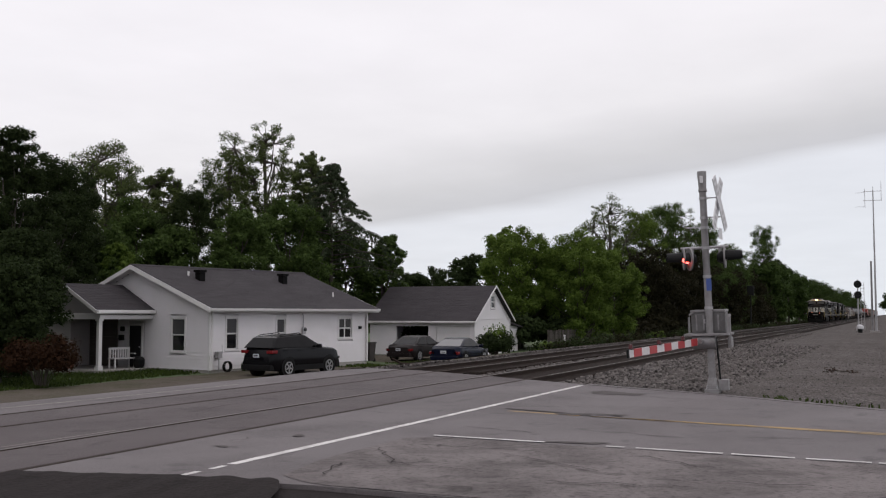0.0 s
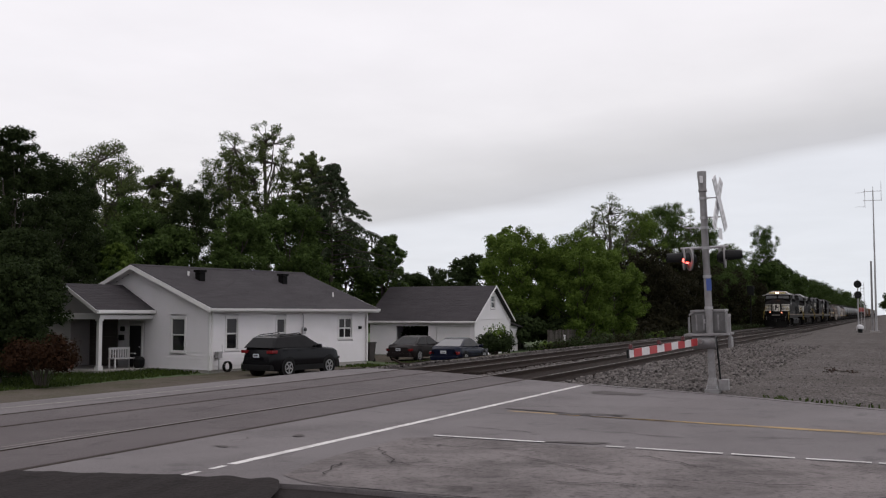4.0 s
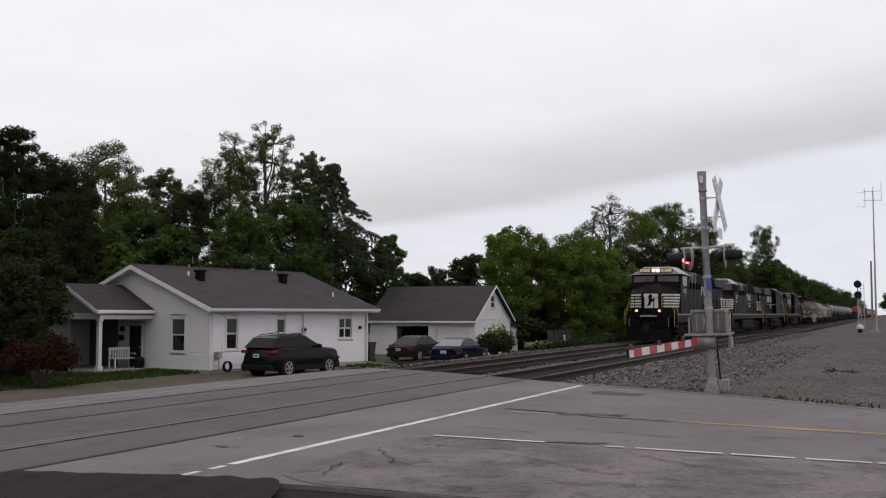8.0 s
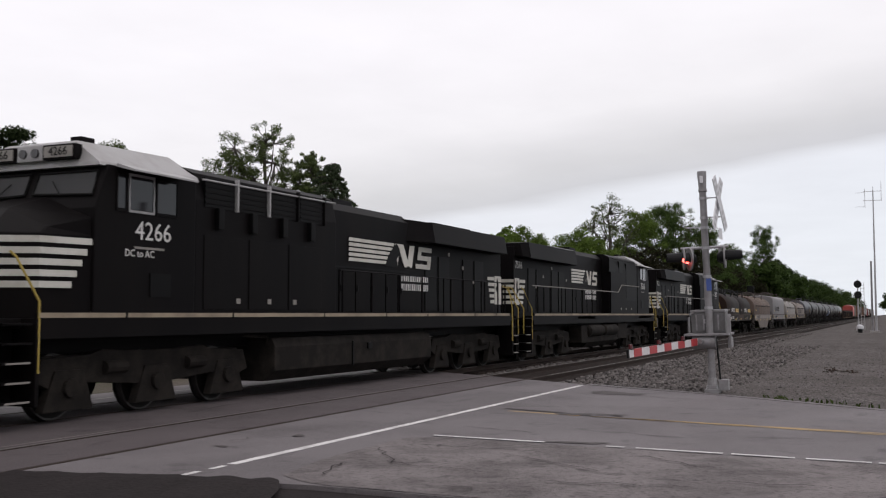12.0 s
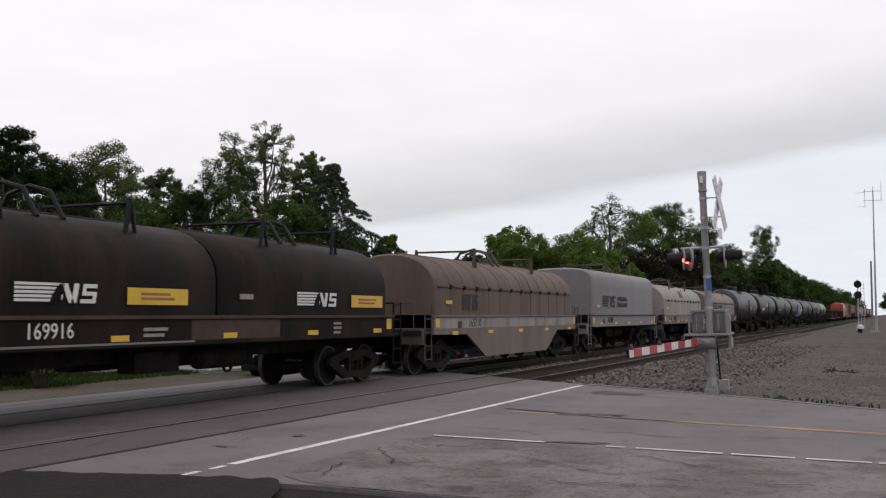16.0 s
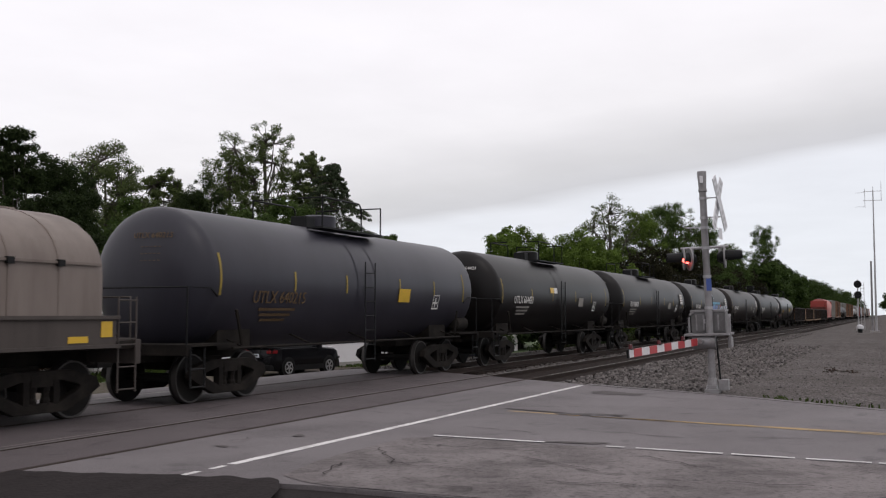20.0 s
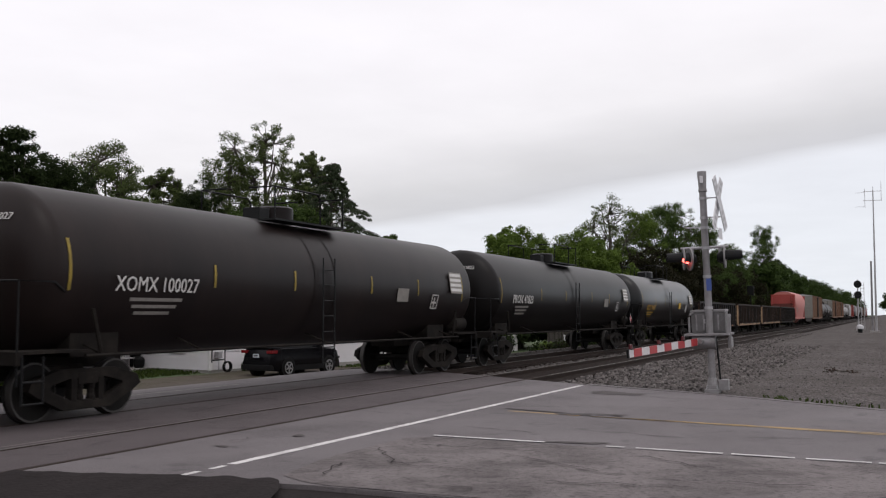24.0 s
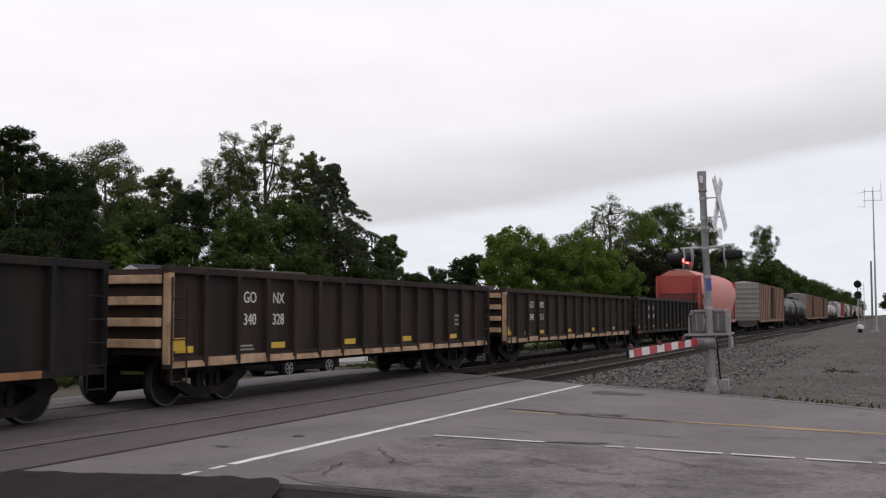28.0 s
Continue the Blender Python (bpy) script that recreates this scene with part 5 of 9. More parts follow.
# roof fittings
for x, y in ((2.25, 3.1), (8.05, 3.1)):
    z = ze + SL * (y + OV)
    v = part("roof_vent", one(box, x - 0.17, x + 0.17, y - 0.17, y + 0.17, z - 0.1, z + 0.40), loco_panel, house, "black roof vent", bevel=0.02)
    part("vent_cap", one(box, x - 0.23, x + 0.23, y - 0.23, y + 0.23, z + 0.38, z + 0.50), loco_panel, v, bevel=0.03)
part("flue_pipe", one(tube, [(2.05, 3.7, 4.2), (2.05, 3.7, 4.66)], 0.05, 10), trim_mat, house, "white flue pipe")
part("vent_pipe", one(tube, [(9.9, 1.2, ze + SL * 1.6 - 0.05), (9.9, 1.2, ze + SL * 1.6 + 0.26)], 0.04, 10), trim_mat, house, "white vent pipe")
part("flue_cap", one(tube, [(8.55, 3.7, 4.52), (8.9, 3.7, 4.54)], 0.05, 8), galv, house)
# meter, light and hose by the wall
part("service_mast", one(tube, [(6.15, -0.06, 1.9), (6.15, -0.06, 2.5), (6.0, -0.12, 2.6)], 0.025, 8), galv, house)
mt = part("electric_meter", one(box, 6.05, 6.27, -0.14, -0.03, 1.60, 1.95), galv, house, "grey electric meter", bevel=0.02)
part("meter_dome", one(tube, [(6.16, -0.14, 1.82), (6.16, -0.22, 1.82)], 0.075, 12), glass_mid, mt)
part("wall_light", one(box, 10.55, 10.72, -0.12, -0.02, 1.80, 1.95), black_metal, house, "black wall light", bevel=0.02)
part("gas_meter", one(box, 0.25, 0.50, -0.30, -0.05, 0.62, 0.92), galv, house, "grey gas meter", bevel=0.03)
part("gas_pipe", tubes([[(0.38, -0.2, 0.0), (0.38, -0.2, 0.65)], [(0.48, -0.15, 0.8), (0.7, -0.08, 0.85), (0.7, -0.05, 1.2)]], 0.02), galv, house)
part("tap", one(tube, [(0.95, -0.02, 0.42), (0.95, -0.14, 0.42)], 0.03, 8), galv, house)
# porch
PF, P0, P1, PR = -3.0, 3.72, 8.3, 6.0
part("porch_floor", one(box, PF - 0.1, 0.0, P0 + 0.1, P1, -0.2, 0.10), concrete, house, bevel=0.02)
pe, pr = 2.76, 3.98
shingled(house, "porch_roof", (PF - 0.25, P0 - 0.1, pe), (0.0, P0 - 0.1, pe), (0.0, PR, pr), (PF - 0.25, PR, pr), shingle_mat)
shingled(house, "porch_roof", (PF - 0.25, P1 + 0.1, pe), (0.0, P1 + 0.1, pe), (0.0, PR, pr), (PF - 0.25, PR, pr), shingle_mat)
part("porch_fascia", one(box, PF - 0.27, -0.02, P0 - 0.16, P0 - 0.10, pe - 0.16, pe + 0.01), trim_mat, house, "white porch fascia")
bm = bmesh.new()
prism(bm, [(P0 - 0.22, pe - 0.12), (P0 - 0.22, pe - 0.01), (P0 - 0.16, pe - 0.01), (P0 - 0.16, pe - 0.13)], PF - 0.25, -0.05)
part("porch_gutter", bm, trim_mat, house)
bm = bmesh.new()
prism(bm, [(P0 + 0.05, pe - 0.12), (P1 - 0.05, pe - 0.12), (PR, pr - 0.1)], PF, PF + 0.08)
part("porch_gable", bm, grey_siding, house, "shaded grey porch gable")
for s, y in ((0, P0 - 0.1), (1, P1 + 0.1)):
    bm = bmesh.new()
    prism(bm, [(y, pe - 0.17), (y, pe + 0.0), (PR, pr + 0.0), (PR, pr - 0.17)], PF - 0.28, PF - 0.23)
    part("porch_rake", bm, trim_mat, house)
part("porch_beam", one(box, PF, PF + 0.16, P0 + 0.0, P1, 2.36, 2.56), trim_mat, house)
part("porch_beam", one(box, PF, 0.0, P0 + 0.02, P0 + 0.18, 2.36, 2.56), trim_mat, house)
part("porch_ceiling", one(box, PF + 0.02, 0, P0 + 0.1, P1, 2.50, 2.55), grey_siding, house)
for y in (P0 + 0.14, P1 - 0.15):
    po = part("porch_post", one(box, PF + 0.0, PF + 0.18, y - 0.09, y + 0.09, 0.10, 2.40), trim_mat, house, "square white porch post", bevel=0.01)
    part("post_cap", one(box, PF - 0.04, PF + 0.22, y - 0.13, y + 0.13, 2.28, 2.40), trim_mat, po, bevel=0.01)
    part("post_base", one(box, PF - 0.04, PF + 0.22, y - 0.13, y + 0.13, 0.10, 0.28), trim_mat, po, bevel=0.01)
dr = part("front_door", one(box, -0.01, 0.05, 4.55, 5.40, 0.10, 2.05), black_door, house, "black front door in the porch's shade", bevel=0.006)
part("door_knob", one(tube, [(-0.06, 4.65, 1.05), (-0.01, 4.65, 1.05)], 0.035, 10), galv, dr)
for e in ((4.45, 4.55, 0.1, 2.12), (5.40, 5.50, 0.1, 2.12), (4.45, 5.50, 2.05, 2.14)):
    part("door_casing", one(box, -0.03, 0.04, *e), trim_mat, dr)
part("letter_box", one(box, -0.14, -0.01, 5.75, 6.05, 1.35, 1.6), black_metal, house, "black letter box", bevel=0.02)
part("porch_lantern", one(box, -0.16, -0.02, 5.72, 5.9, 1.78, 2.0), black_metal, house, bevel=0.02)
# wall added at the far end to block light and darken the porch
part("porch_end_wall", one(box, PF + 0.37, -0.02, P1 - 0.12, P1 - 0.04, 0.1, 2.49), grey_siding, house, "added grey wall that keeps light out of the porch's far end")
# added dark boards: the porch's shade put into their colour, over white siding
bm = bmesh.new()
for i in range(15):
    z = 0.12 + i * 0.155
    prism(bm, [(-0.15, z), (-0.135, z + 0.15), (-0.09, z + 0.15), (-0.09, z)], 6.12, P1 - 0.13, axis="y")
part("porch_panelling", bm, shade_boards, house, "dark boarding in place of the shade at the back of the porch")
part("porch_skirt", one(box, PF + 0.3, PF + 0.36, 6.2, P1, 0.1, 2.4), grey_siding, house, "grey screen at the porch's end")


def in_house(x, y, z, rz=0):
    return pose(HX, HY, HZ, 0, 0, -10) @ pose(x, y, z, 0, 0, rz)


bench = thing("porch_bench", "white slatted wooden bench on the porch", "bench", in_house(-1.5, 4.55, 0.10, 0))
for x in (0.05, 1.15):
    for y in (0.05, 0.45):
        part("leg", one(box, x - 0.03, x + 0.03, y - 0.03, y + 0.03, 0, 0.42 if y < 0.3 else 0.95), trim_mat, bench)
part("seat", one(box, 0, 1.2, 0, 0.5, 0.42, 0.47), trim_mat, bench, bevel=0.006)
part("top_rail", one(box, 0, 1.2, 0.43, 0.48, 0.85, 0.95), trim_mat, bench)
for i in range(8):
    part("back_slat", one(box, 0.08 + i * 0.14, 0.15 + i * 0.14, 0.44, 0.47, 0.47, 0.86), trim_mat, bench)
for x in (0.05, 1.15):
    part("armrest", one(box, x - 0.04, x + 0.04, 0.0, 0.46, 0.64, 0.68), trim_mat, bench)
pot = thing("flower_pot", "dark flower pot with a small plant on the porch edge", "plant pot", in_house(-2.6, 6.3, 0.10))
part("pot", one(tube, [(0, 0, 0), (0, 0, 0.3)], [0.14, 0.2], 14), red_soil, pot, smooth=True)
part("plant", leaf_mesh("plant", np.array([(0, 0, 0.42), (0.08, 0, 0.5), (-0.08, 0.05, 0.48)]), np.array([0.16, 0.14, 0.14]), np.array([60, 50, 50]), 0.06, leaf_maple, np.random.default_rng(5)), leaf_maple, pot)
urn = thing("porch_urn", "dark round planter beside the porch door", "plant pot", in_house(-0.45, 4.15, 0.0))
part("body", one(tube, [(0, 0, 0), (0, 0, 0.2), (0, 0, 0.5), (0, 0, 0.62)], [0.14, 0.24, 0.26, 0.16], 14), black_metal, urn, smooth=True)
bush2 = shrub("low_shrub", "low dark shrub by the house corner", *in_house(1.9, -0.7, 0).translation, 0.55, 0.4, 0.5, leaf_oak, 1600, 0.06, 91)
hose = thing("hose_reel", "dark coiled garden hose against the wall", "hose reel", in_house(0.75, -0.35, 0.0))
for k in range(3):
    bm = bmesh.new()
    tube(bm, [(0.22 * math.cos(a), 0.06 * (k - 1), 0.24 + 0.22 * math.sin(a)) for a in np.linspace(0, 2 * math.pi, 17)], 0.03, 6)
    part("hose_coil", bm, rubber, hose)
bin_ = thing("wheelie_bin", "dark brown wheeled rubbish bin beside the house", "bin", in_house(11.75, 0.3, 0.0, 8))
bm = bmesh.new()
rings(bm, [[(-0.26, -0.28, 0.06), (0.26, -0.28, 0.06), (0.26, 0.28, 0.06), (-0.26, 0.28, 0.06)], [(-0.32, -0.36, 1.0), (0.32, -0.36, 1.0), (0.32, 0.36, 1.0), (-0.32, 0.36, 1.0)]])
part("body", bm, bin_mat, bin_, bevel=0.03)
part("lid", one(box, -0.34, 0.34, -0.38, 0.38, 1.0, 1.08), bin_mat, bin_, bevel=0.03)
for y in (-0.25, 0.25):
    part("wheel", one(disc, (0.28, y, 0.11), (0, 1, 0), 0.11, 0.06, 12), rubber, bin_)
part("handle", one(tube, [(0.36, -0.25, 1.0), (0.40, -0.25, 0.98), (0.40, 0.25, 0.98), (0.36, 0.25, 1.0)], 0.02), bin_mat, bin_)
gp = thing("grey_panel", "grey board leaning between house and garage", "board", in_house(12.0, 1.3, 0.0, 0))
part("board", one(box, 0, 0.06, -0.5, 0.45, 0, 2.15), grey_siding, gp)

# ================= the garage =================
GX, GY, GZ = 62.8, 25.4, -1.04
gar = thing("garage", "white two-door garage with steep grey shingle roof", "garage", pose(GX, GY, GZ))
GW, GD, GE, GR = 7.0, 7.8, 2.44, 4.66   # gable width along x, depth along y, eave and ridge
T = 0.14
openings = [(0.35, 2.75), (3.35, 5.75)]
# front wall (faces -x) in three piers and a lintel
for y0, y1, z0, z1 in ((0, 0.35, 0, GE), (2.75, 3.35, 0, GE), (5.75, GD, 0, GE), (0.35, 2.75, 1.96, GE), (3.35, 5.75, 1.96, GE)):
    part("front_wall", one(box, 0, T, y0, y1, z0, z1), siding_mat, gar)
part("back_wall", boxes((GW - T, GW, 0, 4.2, 0, GE), (GW - T, GW, 5.0, GD, 0, GE), (GW - T, GW, 4.2, 5.0, 0, 1.2), (GW - T, GW, 4.2, 5.0, 1.95, GE)), siding_mat, gar)
part("far_wall", one(box, T, GW - T, GD - T, GD, 0, GE), siding_mat, gar)
part("gable_core", one(box, T, GW - T, 0.05, T, 0, GE), siding_mat, gar)
bm = bmesh.new()
gsl = (GR - GE) / (GW / 2)
lap_siding(bm, 0, GW, 0.0, GE, 0.012, [], course=0.6, axis="x", sign=-1, at=0.05)
part("gable_base_panel", bm, siding_mat, gar, "plain white lower gable wall")
bm = bmesh.new()
lap_siding(bm, 0, GW, GE, GR - 0.1, 0.04, [(3.02, 3.98, 3.10, 4.10)], axis="x", sign=-1, at=0.05, top_of=lambda z, zt: ((zt - GE) / gsl, GW - (zt - GE) / gsl))
part("gable_siding", bm, siding_mat, gar, "white lapped boards under the garage gable")
bm = bmesh.new()
prism(bm, [(0.1, GE), (GW - 0.1, GE), (GW / 2, GR - 0.06)], 0.12, T, axis="y")
part("gable_backing", bm, grey_siding, gar)
bm = bmesh.new()
prism(bm, [(0.0, GE), (GW, GE), (GW / 2, GR - 0.06)], GD - T, GD, axis="y")
part("far_gable", bm, siding_mat, gar)
window(gar, 3.12, 3.88, 3.20, 4.02, axis="x", at=0.03)
O = 0.35
ge = GR - gsl * (GW / 2 + O) + 0.08
gr = GR + 0.08
shingled(gar, "roof_slope", (-O, -0.25, ge), (-O, GD + 0.25, ge), (GW / 2, GD + 0.25, gr), (GW / 2, -0.25, gr), shingle_mat)
shingled(gar, "roof_slope", (GW + O, -0.25, ge), (GW + O, GD + 0.25, ge), (GW / 2, GD + 0.25, gr), (GW / 2, -0.25, gr), shingle_mat)
for xa in (-O, GW + O):
    bm = bmesh.new()
    prism(bm, [(xa, ge - 0.09), (xa, ge + 0.015), (GW / 2, gr + 0.015), (GW / 2, gr - 0.09)], -0.29, -0.24, axis="y")
    part("rake_board", bm, trim_mat, gar, "white rake board")
part("fascia", one(box, -O - 0.03, -O + 0.01, -0.25, GD + 0.25, ge - 0.16, ge + 0.0), trim_mat, gar)
bm = bmesh.new()
prism(bm, [(-O - 0.14, ge - 0.02), (-O - 0.12, ge - 0.12), (-O - 0.03, ge - 0.13), (-O - 0.03, ge - 0.01)], -0.25, GD + 0.25, axis="y")
part("gutter", bm, trim_mat, gar)
part("corner_board", one(box, -0.03, 0.10, -0.03, 0.02, 0, GE), trim_mat, gar)
d = part("garage_door", one(box, 0.08, 0.12, 0.35, 2.75, 0, 1.96), trim_mat, gar, "closed white sectional garage door")
for i in range(4):
    part("door_section", one(box, 0.055, 0.08, 0.38, 2.72, 0.03 + i * 0.48, 0.48 + i * 0.48), trim_mat, d, bevel=0.008)
for y0, y1 in openings:
    for e in ((y0 - 0.1, y0, 0, 2.02), (y1, y1 + 0.1, 0, 2.02), (y0 - 0.1, y1 + 0.1, 1.96, 2.08)):
        part("door_casing", one(box, -0.03, 0.02, *e), trim_mat, gar)
part("raised_door", one(box, 0.3, 2.7, 3.38, 5.72, 2.04, 2.08), trim_mat, gar, "garage door rolled up under the ceiling")
part("slab", one(box, 0.05, GW, 0.05, GD, -0.2, 0.03), concrete, gar)
part("ceiling_boards", one(box, T, GW - T, T, GD - T, GE - 0.04, GE), grey_siding, gar)
for e in ((4.2, 4.24, 1.2, 1.95), (4.96, 5.0, 1.2, 1.95), (4.2, 5.0, 1.56, 1.60), (4.58, 4.62, 1.2, 1.95)):
    part("window_bar", one(box, GW - 0.1, GW - 0.05, *e), trim_mat, gar)
shed = thing("lean_to", "low white lean-to behind the garage", "shed", pose(70.6, 26.2, -1.05))
part("wall", one(box, 0, 3.0, 0, 3.0, 0, 1.9), siding_mat, shed)
bm = bmesh.new()
prism(bm, [(-0.2, 2.2), (3.3, 1.75), (3.3, 1.85), (-0.2, 2.32)], -0.3, 3.2, axis="y")
part("roof", bm, shingle_mat, shed)

# ================= parked cars =================


def car(name, label, m, paint, prof, glass_prof, W, wheel_x, wr, kind):
    """A car along local x, nose at +x. prof: side outline of the body; glass_prof: side outline of the cabin."""
    t = thing(name, label, "car", m)
    hw = W / 2
    # body: cross-sections taken along the outline, narrowed at nose and tail
    xs = sorted({p[0] for p in prof})
    x0, x1 = xs[0], xs[-1]

    def top_at(x):
        tops = [p for p in prof if p[1] > 0.55]
        tops.sort()
        for (xa, za), (xb, zb) in zip(tops, tops[1:]):
            if xa <= x <= xb:
                return za + (zb - za) * (x - xa) / (xb - xa) if xb > xa else zb
        return tops[-1][1] if x > tops[-1][0] else tops[0][1]
    loops = []
    N = 22
    for i in range(N + 1):
        x = x0 + (x1 - x0) * i / N
        k = min(1.0, 0.80 + 1.1 * min(x - x0, x1 - x) / (x1 - x0) * 2.2) if i not in (0, N) else 0.80
        zt = top_at(x)
        zb = 0.22 + (0.10 if i in (0, N) else 0) + (0.05 if i in (1, N - 1) else 0)
        w = hw * min(k, 1)
        loops.append([(x, -w * 0.90, zb), (x, -w, zb + 0.22), (x, -w * 1.0, zb + (zt - zb) * 0.55), (x, -w * 0.94, zt - 0.06), (x, -w * 0.84, zt), (x, w * 0.84, zt), (x, w * 0.94, zt - 0.06), (x, w, zb + (zt - zb) * 0.55), (x, w, zb + 0.22), (x, w * 0.90, zb)])
    bm = bmesh.new()
    rings(bm, loops)
    body = part("body", bm, paint, t, smooth=True)
    # cabin shell: roof and pillars in paint, glass set in front of a dark core
    (ax, az), (bx, bz), (cx, cz), (dx, dz) = glass_prof
    iw, rw = hw * 0.90, hw * 0.70
    bm = bmesh.new()
    rings(bm, [[(ax, -iw, az), (dx, -iw, dz), (dx, iw, dz), (ax, iw, az)], [(bx, -rw, bz), (cx, -rw, cz), (cx, rw, cz), (bx, rw, bz)]])
    cabin = part("cabin", bm, paint, t, bevel=0.06, smooth=True)
    bm = bmesh.new()
    rings(bm, [[(bx - 0.02, -rw, bz - 0.02), (cx + 0.02, -rw, cz - 0.02), (cx + 0.02, rw, cz - 0.02), (bx - 0.02, rw, bz - 0.02)], [(bx + 0.15, -rw * 0.9, bz + 0.05), (cx - 0.25, -rw * 0.9, cz + 0.05), (cx - 0.25, rw * 0.9, cz + 0.05), (bx + 0.15, rw * 0.9, bz + 0.05)]])
    part("roof", bm, paint, t, smooth=True)

    def pane(name, quad, words, glass=car_glass):
        c = sum((Vector(p) for p in quad), Vector()) / 4
        q = [c + (Vector(p) - c) * 0.90 for p in quad]
        n = (q[1] - q[0]).cross(q[3] - q[0]).normalized()
        mid = Vector(((ax + dx) / 2, 0, (az + bz) / 2))
        if n.dot(c - mid) < 0:
            n = -n
        bm = bmesh.new()
        bm.faces.new([bm.verts.new(p + n * 0.012) for p in q])
        part(name, bm, glass, cabin, words)

    def lerp3(a, b, k):
        return tuple(a[i] + (b[i] - a[i]) * k for i in range(3))
    # the coupe's rear window gets the glass with sky reflection in its colour
    pane("rear_window", [(ax, -iw, az), (ax, iw, az), (bx, rw, bz), (bx, -rw, bz)], "rear window", sky_pale_glass if kind == "coupe" else car_glass)
    pane("windscreen", [(dx, -iw, dz), (dx, iw, dz), (cx, rw, cz), (cx, -rw, cz)], "windscreen")
    for s in (-1, 1):
        lo0, lo1, hi0, hi1 = (ax, s * iw, az), (dx, s * iw, dz), (bx, s * rw, bz), (cx, s * rw, cz)
        cuts = (0.03, 0.28, 0.60, 0.97) if kind == "suv" else (0.05, 0.48, 0.95)
        for a, b in zip(cuts, cuts[1:]):
            pane("side_window", [lerp3(lo0, lo1, a + 0.01), lerp3(lo0, lo1, b - 0.01), lerp3(hi0, hi1, b - 0.01), lerp3(hi0, hi1, a + 0.01)], "side window")
        part("mirror", one(box, dx - 0.55, dx - 0.40, min(s * hw * 0.95, s * (hw + 0.18)), max(s * hw * 0.95, s * (hw + 0.18)), dz - 0.02, dz + 0.15), paint, t, bevel=0.03)
        part("door_handle", one(box, (ax + dx) / 2 - 0.1, (ax + dx) / 2 + 0.1, s * hw * 0.985, s * (hw * 0.985 + 0.03), az - 0.12, az - 0.09), paint, t)
        part("door_handle", one(box, (ax + dx) / 2 - 1.0, (ax + dx) / 2 - 0.8, s * hw * 0.975, s * (hw * 0.975 + 0.03), az - 0.11, az - 0.08), paint, t)
        if kind == "suv":
            part("roof_rail", one(tube, [(bx + 0.2, s * rw * 0.92, bz + 0.03), (bx + 0.35, s * rw * 0.92, bz + 0.10), (cx - 0.35, s * rw * 0.92, cz + 0.10), (cx - 0.2, s * rw * 0.92, cz + 0.03)], 0.02), plastic, t)
            part("side_cladding", one(box, wheel_x[0] + 0.4, wheel_x[1] - 0.4, s * hw * 0.985, s * hw * 1.005, 0.24, 0.46), plastic, t)
        part("tail_lamp", one(box, x0 + 0.0, x0 + 0.36, min(s * hw * 0.60, s * hw * 0.93), max(s * hw * 0.60, s * hw * 0.93), top_at(x0 + 0.1) - 0.28 if kind != "suv" else 0.97, top_at(x0 + 0.1) - 0.14 if kind != "suv" else 1.10), tail_red, t, "red tail lamp", bevel=0.02)
        part("headlamp", one(box, x1 - 0.30, x1 - 0.03, min(s * hw * 0.5, s * hw * 0.86), max(s * hw * 0.5, s * hw * 0.86), 0.62, 0.74), glass_mid, t, bevel=0.02)
        for wx in wheel_x:
            y = s * (hw - 0.10)
            part("wheel_arch", one(disc, (wx, s * (hw - 0.115), wr + 0.02), (0, 1, 0), wr + 0.07, 0.24, 24), plastic, t)
            w = part("tyre", one(disc, (wx, y, wr), (0, 1, 0), wr, 0.22, 24), rubber, t, bevel=0.02)
            part("rim", one(disc, (wx, s * (hw + 0.005), wr), (0, 1, 0), wr * 0.66, 0.03, 20), plastic, w)
            bm = bmesh.new()
            rings(bm, [[(wx + rr * math.cos(k), y_, wr + rr * math.sin(k)) for k in (2 * math.pi * j / 20 for j in range(20))] for rr, y_ in ((wr * 0.58, s * (hw + 0.024)), (wr * 0.70, s * (hw + 0.030)), (wr * 0.70, s * (hw - 0.01)))], close=False)
            part("rim_ring", bm, alloy, w, "silver wheel rim")
            for k in range(5):
                a = k * 2 * math.pi / 5 + 0.3
                bm = bmesh.new()
                box(bm, 0.02, wr * 0.66, -0.02, 0.02, -0.028, 0.028, Matrix.Translation((wx, s * (hw + 0.022), wr)) @ pose(0, 0, 0, 0, math.degrees(a), 0))
                part("spoke", bm, alloy, w)
    part("rear_bumper", one(box, x0 - 0.03, x0 + 0.25, -hw * 0.86, hw * 0.86, 0.26, 0.50), plastic if kind == "suv" else paint, t, bevel=0.05)
    part("front_bumper", one(box, x1 - 0.2, x1 + 0.02, -hw * 0.82, hw * 0.82, 0.24, 0.48), plastic, t, bevel=0.05)
    pl = part("number_plate", one(box, x0 - 0.035, x0 - 0.015, -0.16, 0.16, 0.62 if kind != "suv" else 0.80, 0.77 if kind != "suv" else 0.95), plate_mat, t, "pale number plate")
    part("plate_bar", one(box, x0 - 0.038, x0 - 0.034, -0.11, 0.11, 0.67 if kind != "suv" else 0.85, 0.71 if kind != "suv" else 0.90), lettering_black, pl)
    return t


